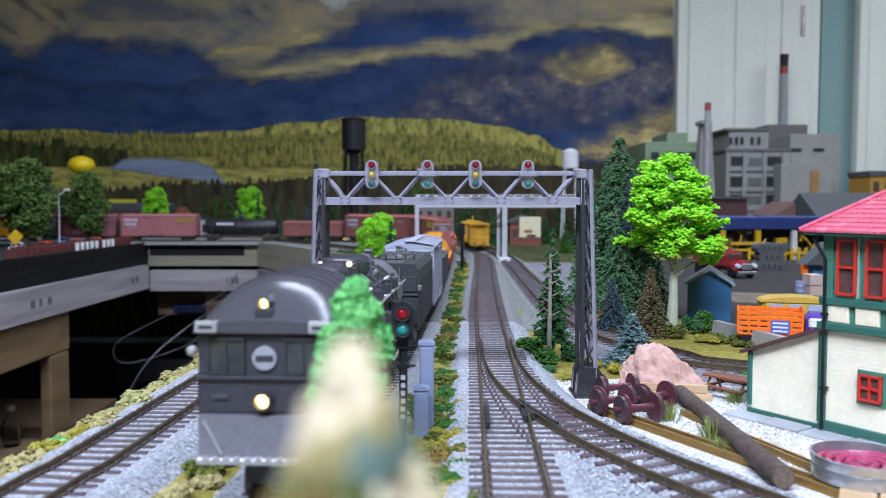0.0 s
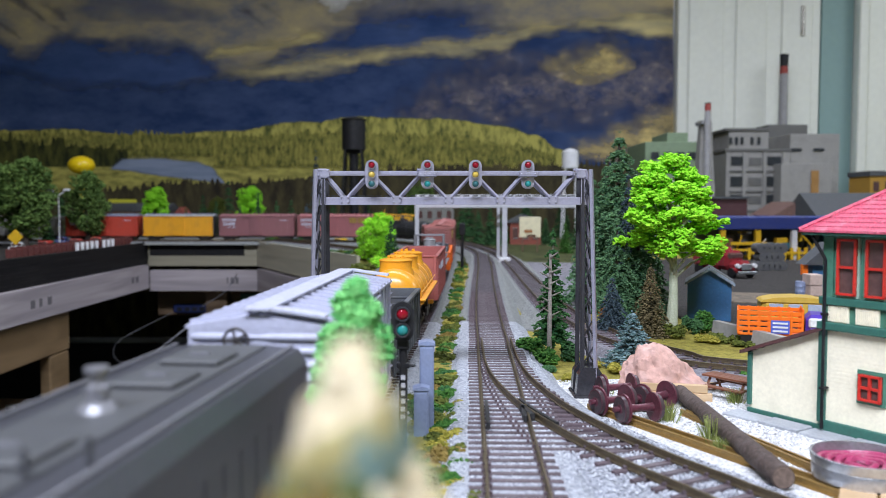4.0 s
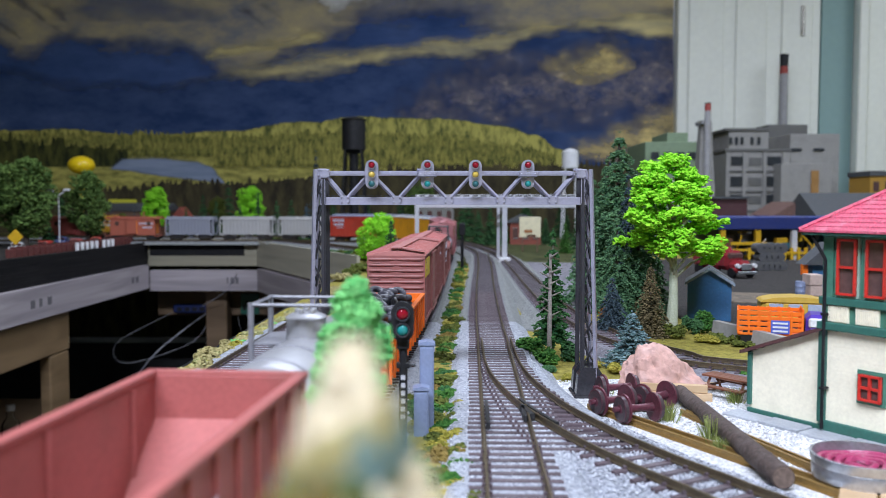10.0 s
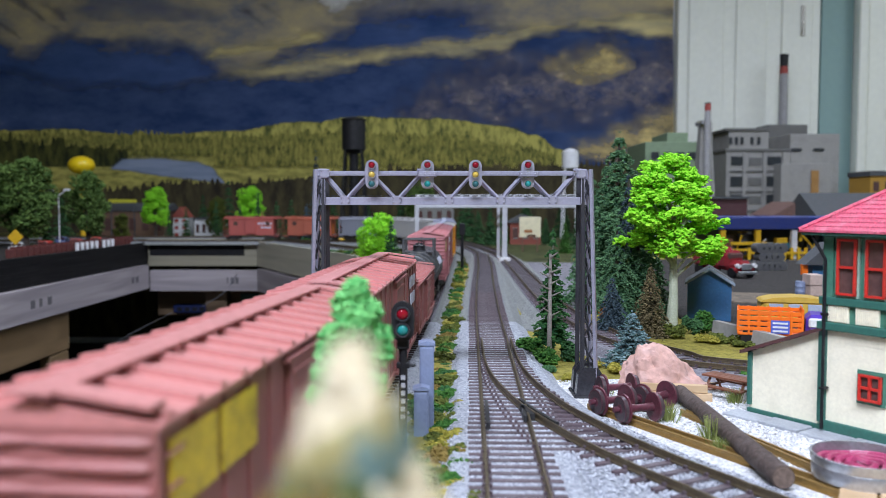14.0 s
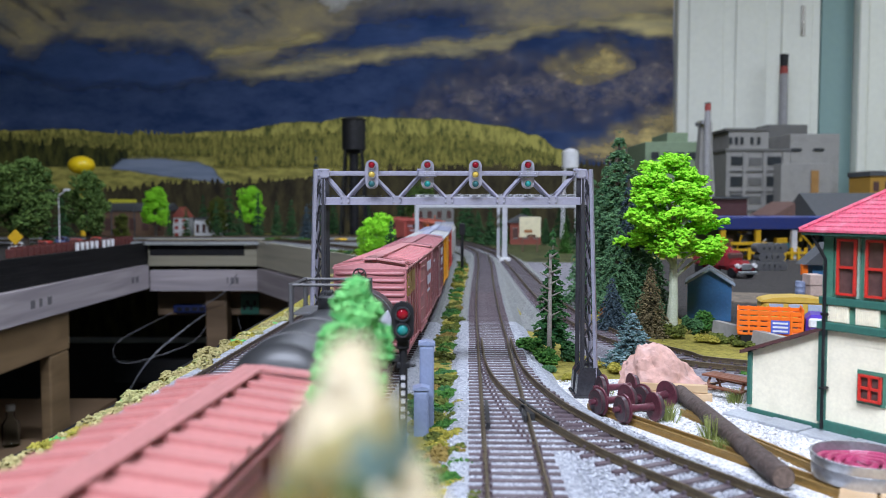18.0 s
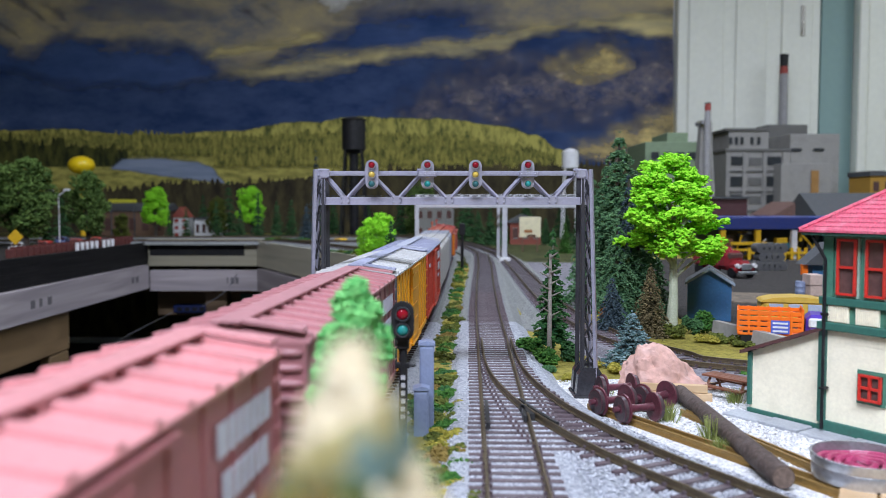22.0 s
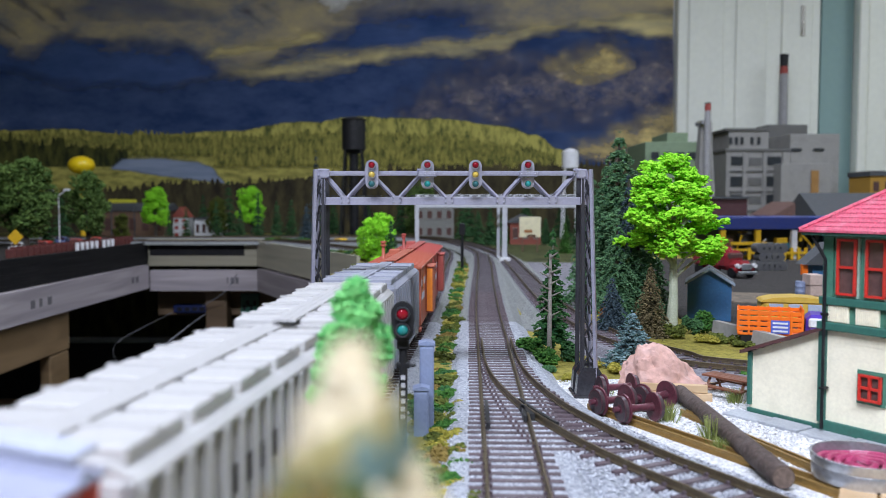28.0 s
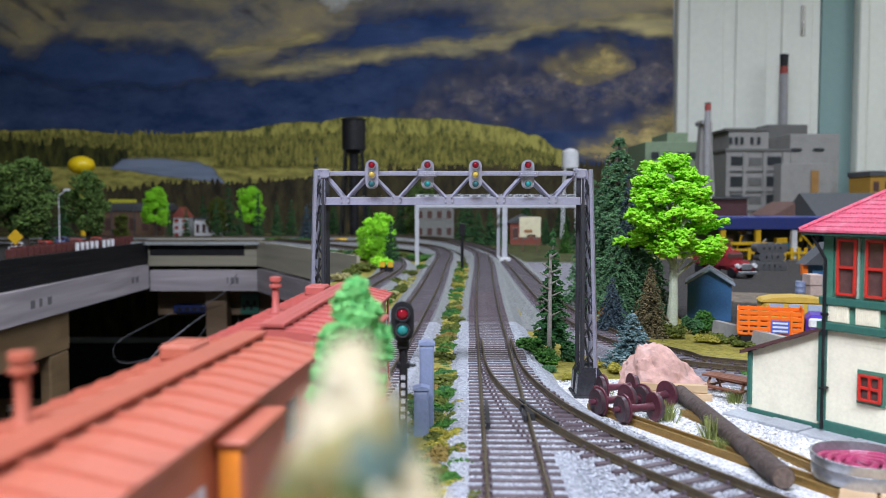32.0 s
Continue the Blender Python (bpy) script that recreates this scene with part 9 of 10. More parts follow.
    running_gear(ob, L)
    add_car(ob, t0, L)
    return ob


def caboose(t0, t1, label, color, bay):
    L = SPEED * (t1 - t0)
    ob = thing("caboose", Matrix(), label, "railway car", CG)
    mb = paint("caboose_paint", color, 0.45, grain=900, vary=0.07, bump=0.1, stain=60, dirty=0.15)
    y0, y1, hw, fl, eave, ridge = -0.0065, -L + 0.0065, 0.0168, 0.0095, 0.0437, 0.0467
    part("body", box(B(), -hw + 0.0006, y1 + 0.010, fl, hw - 0.0006, y0 - 0.010, eave, bev=0.0002), mb, ob)
    bm = B()
    prism(bm, [(-hw - 0.0008, eave - 0.0004), (hw + 0.0008, eave - 0.0004), (hw + 0.0008, eave + 0.0004), (hw * 0.5, ridge - 0.0006), (0, ridge), (-hw * 0.5, ridge - 0.0006), (-hw - 0.0008, eave + 0.0004)], y1 - 0.001, y0 + 0.001)
    rf = part("roof", tidy(bm), mb, ob)
    for k in range(15):
        y = y0 - 0.001 + (y1 - y0 + 0.002) * k / 14
        bm = B()
        prism(bm, [(-hw - 0.0004, eave + 0.0002), (hw + 0.0004, eave + 0.0002), (hw + 0.0004, eave + 0.0009), (hw * 0.5, ridge), (0, ridge + 0.0006), (-hw * 0.5, ridge), (-hw - 0.0004, eave + 0.0009)], y - 0.0007, y + 0.0007)
        part("roof_rib", tidy(bm), mb, rf)
    for x in (-0.0022, 0, 0.0022):
        part("running_board", box(B(), x - 0.0010, y1 - 0.001, ridge + 0.0008, x + 0.0010, y0 + 0.001, ridge + 0.0016), mb, ob)
    bm = B()
    sx, sy = 0.0085, -L * 0.33
    lathe(bm, [(0.0016, ridge - 0.003), (0.0016, ridge + 0.0002), (0.0011, ridge + 0.0008), (0.0010, ridge + 0.0072), (0.0019, ridge + 0.0074), (0.0019, ridge + 0.0082), (0.0011, ridge + 0.0084), (0.0011, ridge + 0.0090), (0.0018, ridge + 0.0092), (0.0018, ridge + 0.0104), (0.0006, ridge + 0.0106)], Matrix.Translation((sx, sy, 0)), 16)
    smooth(part("smokestack", tidy(bm), mb, ob, "round capped smokestack on the roof"), 40)
    part("roof_vent", box(B(), 0.004, y1 + 0.016, ridge - 0.001, 0.0115, y1 + 0.026, ridge + 0.0025, bev=0.0006), mb, ob)
    mo = paint("bay_orange_paint", bay, 0.45, grain=900, vary=0.07, stain=60, dirty=0.1)
    for s in (-1, 1):
        yc = (y0 + y1) / 2
        b = part("bay_window", box(B(), s * (hw - 0.0006), yc - 0.010, fl + 0.003, s * (hw + 0.0042), yc + 0.010, eave - 0.003, bev=0.0006), mb, ob)
        part("bay_face", box(B(), s * (hw + 0.0002), yc + 0.0095, fl + 0.004, s * (hw + 0.0036), yc + 0.0103, eave - 0.004), mo, b, "orange painted bay end")
        part("bay_roof", box(B(), s * (hw - 0.001), yc - 0.011, eave - 0.0032, s * (hw + 0.0050), yc + 0.011, eave - 0.0020, bev=0.0004), mb, b)
        for yy in (y0 - 0.022, y1 + 0.024):
            part("window", box(B(), s * (hw - 0.0008), yy - 0.004, eave - 0.014, s * (hw - 0.0003), yy + 0.004, eave - 0.006), M_PANE, ob)
        bars(ob, s, y0 - 0.013, eave - 0.012, [0.0030] * 7, 0.0040, x=hw - 0.0007)
        bars(ob, s, y0 - 0.015, eave - 0.020, [0.0030] * 5, 0.0040, x=hw - 0.0007)
    for ye, o in ((y0, 1), (y1, -1)):
        part("end_platform", box(B(), -hw, min(ye, ye - o * 0.0105), fl - 0.002, hw, max(ye, ye - o * 0.0105), fl - 0.0005), mb, ob)
        part("end_door", box(B(), -0.004, ye - o * 0.0102, fl, 0.004, ye - o * 0.0094, fl + 0.024), mo, ob)
        for x in (-hw + 0.001, -0.005, 0.005, hw - 0.001):
            bm = B()
            rod(bm, (x, ye, fl - 0.001), (x, ye, fl + 0.013 if abs(x) < 0.01 else eave), 0.0004, seg=5)
            part("end_railing", bm, mb, ob)
        for z in (fl + 0.006, fl + 0.013):
            bm = B()
            rod(bm, (-hw + 0.001, ye, z), (hw - 0.001, ye, z), 0.0004, seg=5)
            part("end_railing", bm, mb, ob)
        ladder(ob, -hw + 0.004, ye + o * 0.001, fl, eave + 0.004, "x", mb)
    running_gear(ob, L, 0.022)
    add_car(ob, t0, L)
    return ob


# -- the cab-forward engine --
def engine(t0, t1):
    L = SPEED * (t1 - t0)
    ob = thing("cab_forward_locomotive", Matrix(), "black and silver-grey cab-forward steam locomotive with lit headlights", "locomotive", CG)
    mk = paint("engine_black", (0.046, 0.046, 0.056), 0.27, 0.25, grain=900, vary=0.15, bump=0.08, stain=50, dirt=(0.04, 0.04, 0.045), dirty=0.4)
    mg = paint("engine_grey_roof", (0.075, 0.075, 0.09), 0.24, 0.3, grain=900, vary=0.08, bump=0.05, stain=50, dirty=0.15)
    md = paint("engine_dark_grey", (0.065, 0.065, 0.078), 0.3, 0.2, grain=900, vary=0.12, bump=0.06, stain=50, dirty=0.2)
    ms = paint("smokebox_silver", (0.22, 0.22, 0.26), 0.38, 0.4, grain=900, vary=0.08, bump=0.05, stain=50, dirty=0.15)
    mc = paint("chrome_fitting", (0.6, 0.6, 0.63), 0.3, 0.7, grain=900, vary=0.08)
    hw = 0.0170
    # cab: side profile with a raked nose
    cab = B()
    y_back = -0.052
    roof_arc = [(hw * math.cos(math.pi * i / 12), 0.0470 + 0.0122 * math.sin(math.pi * i / 12)) for i in range(13)]
    prism(cab, [(hw, 0.0200)] + roof_arc + [(-hw, 0.0200)], y_back, -0.0200)
    c = smooth(part("cab", tidy(cab), mk, ob), 30)
    part("cab_front", box(B(), -hw, -0.0205, 0.0200, hw, -0.0030, 0.0470), mk, c)
    bm = B()
    prism(bm, [(x * 1.035, z + 0.0006) for x, z in roof_arc] + [(x * 0.99, z - 0.0001) for x, z in roof_arc[::-1]], y_back - 0.001, -0.0195)
    smooth(part("cab_roof", tidy(bm), md, c, "dark grey arched cab roof"), 30)
    for k in range(4):
        y = -0.024 - k * 0.0075
        bm = B()
        prism(bm, [(x * 1.05, z + 0.0011) for x, z in roof_arc] + [(x * 1.0, z) for x, z in roof_arc[::-1]], y - 0.0004, y + 0.0004)
        part("roof_seam", tidy(bm), md, c)
    bm = B()
    rows_h = []
    for k in range(7):
        u = k / 6
        rows_h.append([bm.verts.new((x * 1.035, -0.0195 + 0.0190 * u, 0.0466 + (z - 0.0466) * math.cos(u * 1.30) + 0.0006)) for x, z in roof_arc])
    for ra, rb2 in zip(rows_h, rows_h[1:]):
        for i in range(len(ra) - 1):
            bm.faces.new((ra[i], ra[i + 1], rb2[i + 1], rb2[i]))
    bm.faces.new(rows_h[-1])
    # The hood's grey is lighter than the roof behind: a highlight put into colour.
    smooth(part("cab_hood", tidy(bm), mg, c, "sloping hood over the windshield, grey lightened for its highlight"), 40)
    part("window_band", box(B(), -hw + 0.0005, -0.0032, 0.0362, hw - 0.0005, -0.0022, 0.0464), mk, c)
    for x0, x1 in ((-0.0140, -0.0052), (0.0052, 0.0140)):
        part("cab_window", box(B(), x0, -0.0024, 0.0372, x1, -0.0018, 0.0454, bev=0.0002), paint("cab_glass", (0.03, 0.035, 0.035), 0.08, grain=300, vary=0.2, bump=0.0), c, "dark glossy cab window")
        for z in (0.0370, 0.0454):
            part("window_frame", box(B(), x0 - 0.0004, -0.0022, z, x1 + 0.0004, -0.0012, z + 0.0006), mk, c)
        for x in (x0, (x0 + x1) / 2, x1):
            part("window_frame", box(B(), x - 0.0003, -0.0022, 0.0372, x + 0.0003, -0.0012, 0.0458), mk, c)
    for s in (-1, 1):
        part("number_board", box(B(), s * 0.0140 - 0.0028, -0.0010, 0.0475, s * 0.0140 + 0.0026, 0.0006, 0.0503, bev=0.0002), mc, c, "white number board with marks")
        part("number_marks", box(B(), s * 0.0140 - 0.0018, 0.0006, 0.0485, s * 0.0140 + 0.0016, 0.0008, 0.0493), mk, c)
        bm = B()
        lathe(bm, [(0.0003, 0), (0.0012, 0.0004), (0.0013, 0.0018), (0.0006, 0.0026)], Matrix.Translation((s * (hw + 0.0012), -0.0032, 0.0427)) @ pose(0, 0, 0, -90, 0, 0), 10)
        part("marker_lamp", tidy(bm), mc, c)
    part("nose_panel", box(B(), -hw, -0.0050, 0.0270, hw, -0.0016, 0.0362, bev=0.0006), mk, c)
    part("nose_ledge", box(B(), -hw - 0.0003, -0.0040, 0.0357, hw + 0.0003, -0.0006, 0.0367, bev=0.0002), mk, c)
    for x in (-0.011, 0.011):
        part("number_plate_mount", box(B(), x - 0.002, -0.0016, 0.0310, x + 0.002, -0.0010, 0.0322), mg, c)
    bm = B()
    lathe(bm, [(0.0016, 0.0), (0.0030, 0.0), (0.0030, 0.0007), (0.0016, 0.0007)], Matrix.Translation((0, -0.0022, 0.0410)) @ pose(0, 0, 0, -90, 0, 0), 24)
    part("round_emblem", tidy(bm), paint("pale_emblem", (0.26, 0.26, 0.29), 0.5), c, "pale round ring emblem")
    part("emblem_bar", box(B(), -0.0022, -0.0020, 0.0403, 0.0022, -0.0013, 0.0417), mk, c)
    # headlights
    for z, y, r, st, nm in ((0.0308, -0.0014, 0.0016, 6.0, "headlight"), (0.0545, -0.0040, 0.0011, 5.0, "upper_lamp")):
        bm = B()
        lathe(bm, [(r * 1.5, -0.004), (r * 1.5, 0.0028), (r * 1.1, 0.0030), (r * 1.05, 0.0012)], Matrix.Translation((0, y, z)) @ pose(0, 0, 0, -90, 0, 0), 20)
        h = part(nm, tidy(bm), mk, c, "lit headlight in a dark housing")
        bm = B()
        lathe(bm, [(r * 1.05, 0.0012), (r * 0.6, 0.0018), (0.0001, 0.0020)], Matrix.Translation((0, y, z)) @ pose(0, 0, 0, -90, 0, 0), 18)
        part("lamp_glass", tidy(bm), lit("warm_lamp_glow", (1.0, 0.62, 0.22), st), h)
    part("lamp_bracket", box(B(), -0.0022, -0.0040, 0.0500, 0.0022, -0.0010, 0.0534, bev=0.0004), mk, c)
    # pilot
    bm = B()
    prism(bm, [(-0.0162, 0.0270), (0.0162, 0.0270), (0.0162, 0.0180), (0.0150, 0.0160), (-0.0150, 0.0160), (-0.0162, 0.0180)], -0.0060, 0.0002)
    pl = part("pilot", tidy(bm), paint("pilot_silver", (0.20, 0.20, 0.235), 0.34, 0.4), ob, "silver-grey solid pilot plate")
    part("pilot_step", box(B(), -0.0165, -0.0050, 0.0150, 0.0165, 0.0012, 0.0166, bev=0.0003), mc, pl)
    for k in range(12):
        x = -0.0145 + k * 0.0026
        part("step_cleat", box(B(), x - 0.0007, 0.0008, 0.0164, x + 0.0007, 0.0017, 0.0172), mc, pl)
    bm = B()
    for s in (-1, 1):
        rod(bm, (s * 0.0145, 0.0008, 0.0258), (s * 0.0100, 0.0010, 0.0175), 0.0004, seg=5)
    part("uncoupling_lever", bm, mc, pl)
    c2 = new("coupler", TC)
    c2.parent = ob
    c2.matrix_basis = pose(0, 0.001, -0.002)
    # boiler
    zc, rb = 0.0385, 0.0155
    m = Matrix.Translation((0, y_back + 0.002, zc)) @ pose(0, 0, 0, 90, 0, 0)
    bl = L - 0.052 - 0.072
    smooth(part("boiler", tidy(lathe(B(), [(rb * 1.02, 0.0), (rb * 1.02, bl * 0.35), (rb, bl * 0.45), (rb * 0.97, bl)], m, 36)), mk, ob), 35)
    for k in range(9):
        y = y_back - 0.008 - k * (bl - 0.012) / 8
        rr = rb * (1.025 - 0.045 * k / 8)
        bm = B()
        lathe(bm, [(rr, -0.0008), (rr + 0.0003, -0.0006), (rr + 0.0003, 0.0006), (rr, 0.0008)], Matrix.Translation((0, y, zc)) @ pose(0, 0, 0, 90, 0, 0), 32)
        part("boiler_band", tidy(bm), md, ob)
    # smokebox and its stack at the rear
    ys = y_back + 0.002 - bl
    m2 = Matrix.Translation((0, ys, zc)) @ pose(0, 0, 0, 90, 0, 0)
    sb = smooth(part("smokebox", tidy(lathe(B(), [(rb * 0.98, 0.0), (rb * 0.98, 0.022), (rb * 0.9, 0.0245), (rb * 0.6, 0.0262), (0.0006, 0.0270)], m2, 36)), ms, ob, "silver smokebox"), 35)
    part("chimney", box(B(), -0.0022, ys - 0.014, zc + rb - 0.002, 0.0022, ys - 0.009, zc + rb + 0.0035, bev=0.0008), ms, sb)
    part("chimney_cap", box(B(), -0.0026, ys - 0.0148, zc + rb + 0.0034, 0.0012, ys - 0.0082, zc + rb + 0.0046, bev=0.0004), ms, sb)
    # domes, sand box with its row of lit lamps, pipes
    for y, rx, ry, h in ((y_back - 0.020, 0.0085, 0.016, 0.0060), (y_back - bl * 0.62, 0.0085, 0.018, 0.0062)):
        bm = B()
        lathe(bm, [(1.0, -0.004), (1.0, 0.55 * h), (0.93, 0.8 * h), (0.75, 0.95 * h), (0.3, h), (0.02, h)], Matrix.Translation((0, y, zc + rb - 0.001)) @ Matrix.Diagonal((rx, ry, 1, 1)), 28)
        smooth(part("dome", tidy(bm), mk, ob), 45)
    bm = B()
    lathe(bm, [(1.0, -0.004), (1.0, 0.0036), (0.94, 0.0052), (0.75, 0.0062), (0.3, 0.0066), (0.02, 0.0066)], Matrix.Translation((0, y_back - bl * 0.44, zc + rb - 0.001)) @ Matrix.Diagonal((0.0080, 0.0095, 1, 1)), 28)
    smooth(part("sand_dome", tidy(bm), mk, ob), 45)
    part("lamp_shelf", box(B(), -0.0078, y_back - bl * 0.395, zc + rb - 0.002, 0.0078, y_back - bl * 0.380, zc + rb + 0.0024, bev=0.0005), mk, ob)
    for k in range(3):
        x = -0.0052 + k * 0.0052
        bm = B()
        lathe(bm, [(0.0010, -0.0004), (0.0010, 0.001), (0.0006, 0.0015), (0.0001, 0.0017)], Matrix.Translation((x, y_back - bl * 0.384, zc + rb + 0.0034)) @ pose(0, 0, 0, -90, 0, 0), 12)
        part("class_lamp", tidy(bm), lit("small_lamp_glow", (1.0, 0.72, 0.38), 3.0), ob, "small lit lamp on the boiler")
    for s in (-1, 1):
        part("running_walkway", box(B(), s * 0.0130, ys + 0.006, 0.0262, s * 0.0182, y_back, 0.0274, bev=0.0003), md, ob)
        bm = B()
        rod(bm, (s * (rb + 0.0026), y_back - 0.002, zc + 0.0060), (s * (rb + 0.0016), ys - 0.015, zc + 0.0060), 0.0004, seg=6)
        part("handrail", bm, mc, ob)
        for k in range(7):
            y = y_back - 0.010 - k * bl / 7.2
            bm = B()
            rod(bm, (s * (rb + 0.0004), y, zc + 0.0060), (s * (rb + 0.0026), y, zc + 0.0060), 0.0005, seg=5)
            part("handrail_post", bm, mc, ob)
            bm = B()
            rod(bm, (s * rb * 0.45, y - 0.004, zc + rb * 0.9), (s * (rb + 0.001), y - 0.006, zc - 0.004), 0.0006, seg=6)
            part("sand_pipe", bm, md, ob)
        for k, (u, z, r) in enumerate(((0.12, 0.002, 0.0028), (0.30, 0.004, 0.0024), (0.52, 0.001, 0.0030), (0.72, 0.003, 0.0026))):
            bm = B()
            lathe(bm, [(r, -0.004), (r, 0.004)], Matrix.Translation((s * (rb + 0.0012), y_back - bl * u, zc + z - 0.004)) @ pose(0, 0, 0, 90, 0, 0), 12)
            part("appliance", tidy(bm), mg if k % 2 else md, ob)
            part("valve_box", box(B(), s * (rb - 0.001), y_back - bl * (u + 0.06) - 0.003, zc + 0.006, s * (rb + 0.0022), y_back - bl * (u + 0.06) + 0.003, zc + 0.010, bev=0.0004), mk, ob)
    for s in (-1, 1):
        for k in range(26):
            y = y_back - 0.004 - k * (bl - 0.006) / 25
            a = radians(20 + 17 * (k % 4))
            p = Vector((s * (rb + 0.0002) * math.cos(a), y, zc + (rb + 0.0002) * math.sin(a)))
            bm = B()
            lathe(bm, [(0.0009, -0.001), (0.0009, 0.0009), (0.0005, 0.0014), (0.0001, 0.0015)], Matrix.Translation(p) @ pose(0, 0, 0, 0, s * (90 - math.degrees(a)), 0), 8)
            part("washout_plug", tidy(bm), md if k % 3 else mc, ob)
        for z in (0.0015, 0.0095):
            bm = B()
            rod(bm, (s * (rb + 0.0011), y_back - 0.006, zc + z - 0.004), (s * (rb + 0.0006), ys - 0.004, zc + z - 0.004), 0.0006, seg=6)
            part("steam_pipe", bm, md, ob)
    # frame, cylinders, drivers, rods
    part("frame", box(B(), -0.0060, -L + 0.004, 0.0080, 0.0060, -0.006, 0.0200), mk, ob)
    for grp in range(2):
        for k in range(4):
            y = -0.056 - grp * 0.088 - k * 0.0200
            for s in (-1, 1):
                bm = B()
                mm = Matrix.Translation((s * 0.0086, y, 0.0092)) @ pose(0, 0, 0, 0, 90 * s, 0)
                lathe(bm, [(0.001, -0.001), (0.0096, -0.001), (0.0096, -0.0004), (0.0091, 0.0), (0.0090, 0.0014), (0.0078, 0.0014), (0.0074, 0.0006), (0.0028, 0.0006), (0.0024, 0.0018), (0.001, 0.0018)], mm, 24)
                smooth(part("driving_wheel", tidy(bm), mk, ob), 35)
        for s in (-1, 1):
            y = -0.056 - grp * 0.088
            part("side_rod", box(B(), s * 0.0112, y - 0.062, 0.0065, s * 0.0122, y + 0.004, 0.0080), mc, ob)
            bm = B()
            rod(bm, (s * 0.0138, y - 0.066, 0.0110), (s * 0.0138, y - 0.080, 0.0110), 0.0046, seg=16)
            part("cylinder", bm, mk, ob)
    for k in range(2):
        w = new("leading_wheels", TWH)
        w.parent = ob
        w.matrix_basis = pose(0, -0.020 - k * 0.018, 0)
    add_car(ob, t0, L)
    return ob


def tender(t0, t1):
    L = SPEED * (t1 - t0)
    ob = thing("tender", Matrix(), "black oil tender with hatches, lamp and grab rails", "tender", CG)
    mk = paint("tender_black", (0.045, 0.046, 0.055), 0.36, 0.1, grain=900, vary=0.15, bump=0.08, stain=50, dirt=(0.05, 0.05, 0.055), dirty=0.4)
    mt = paint("tender_top_grey", (0.06, 0.062, 0.066), 0.5, grain=900, vary=0.1, stain=50)
    mc = paint("tender_rail_grey", (0.2, 0.2, 0.22), 0.4, 0.4)
    hw, y0, y1 = 0.0168, -0.008, -L + 0.006
    bm = B()
    prism(bm, [(-hw, 0.0100), (hw, 0.0100), (hw, 0.0432), (hw * 0.88, 0.0464), (hw * 0.5, 0.0469), (-hw * 0.5, 0.0469), (-hw * 0.88, 0.0464), (-hw, 0.0432)], y1, y0)
    part("tank_body", tidy(bm), mk, ob)
    part("deck", box(B(), -hw * 0.48, y1 + 0.002, 0.0467, hw * 0.48, y0 - 0.001, 0.0473), mt, ob)
    for z0, z1, w, n in ((0.0320, 0.0435, 0.0058, 2), (0.0135, 0.0280, 0.0068, 1)):
        d = part("hatch_door", box(B(), -w, y0 - 0.0002, z0, w, y0 + 0.0008, z1, bev=0.0003), mk, ob)
        for k in range(n):
            z = (z0 + z1) / 2 + (k - (n - 1) / 2) * 0.0052
            bm = B()
            rod(bm, (-0.0030, y0 + 0.0020, z), (0.0030, y0 + 0.0020, z), 0.0004, seg=6)
            for s in (-1, 1):
                rod(bm, (s * 0.0030, y0 + 0.0006, z), (s * 0.0030, y0 + 0.0020, z), 0.0004, seg=5)
            part("door_handle", bm, mc, d)
    part("front_ledge", box(B(), -hw - 0.0003, y0 - 0.001, 0.0292, hw + 0.0003, y0 + 0.0022, 0.0306, bev=0.0003), mk, ob)
    for s in (-1, 1):
        part("front_locker", box(B(), s * 0.0080, y0, 0.0135, s * hw, y0 + 0.0016, 0.0285, bev=0.0004), mk, ob)
        part("front_locker", box(B(), s * 0.0070, y0, 0.0315, s * (hw - 0.001), y0 + 0.0010, 0.0400, bev=0.0004), mk, ob)
        for k in range(9):
            part("rivet", box(B(), s * (0.0072 + k * 0.00105) - 0.0002, y0 + 0.0008, 0.0368 + 0.0006 * (k % 2), s * (0.0072 + k * 0.00105) + 0.0002, y0 + 0.0013, 0.0372 + 0.0006 * (k % 2)), mc, ob)
        for z in (0.0160, 0.0205, 0.0250):
            part("locker_latch", box(B(), s * 0.0100, y0 + 0.0014, z, s * 0.0130, y0 + 0.0022, z + 0.0007), mc, ob)
        for k, x in enumerate((0.0030, 0.0075, 0.0120)):
            part("vent_pipe", rod(B(), (s * x, y0 - 0.016 - 0.006 * k, 0.0466), (s * x, y0 - 0.016 - 0.006 * k, 0.0505), 0.0005, seg=6), mk, ob)
        bm = B()
        rod(bm, (s * 0.0066, y0 + 0.0016, 0.0300), (s * 0.0066, y0 + 0.0016, 0.0450), 0.0003, seg=5)
        part("grab_rail", bm, mc, ob)
        bm = B()
        lathe(bm, [(0.0012, 0), (0.0014, 0.001), (0.0012, 0.0026), (0.0004, 0.003)], Matrix.Translation((s * (hw + 0.0006), y0 + 0.001, 0.0325)), 10)
        part("marker_lamp", tidy(bm), mc, ob)
        bm = B()
        rod(bm, (s * hw * 0.80, y0, 0.0470), (s * hw * 0.80, y1, 0.0470), 0.0003, seg=5)
        part("top_rail", bm, mc, ob)
        for k in range(14):
            y = y0 - 0.004 - k * (y0 - y1 - 0.008) / 13
            part("rivet_seam", box(B(), s * (hw - 0.0002), y - 0.0003, 0.0105, s * (hw + 0.0002), y + 0.0003, 0.0368), mk, ob)
    bm = B()
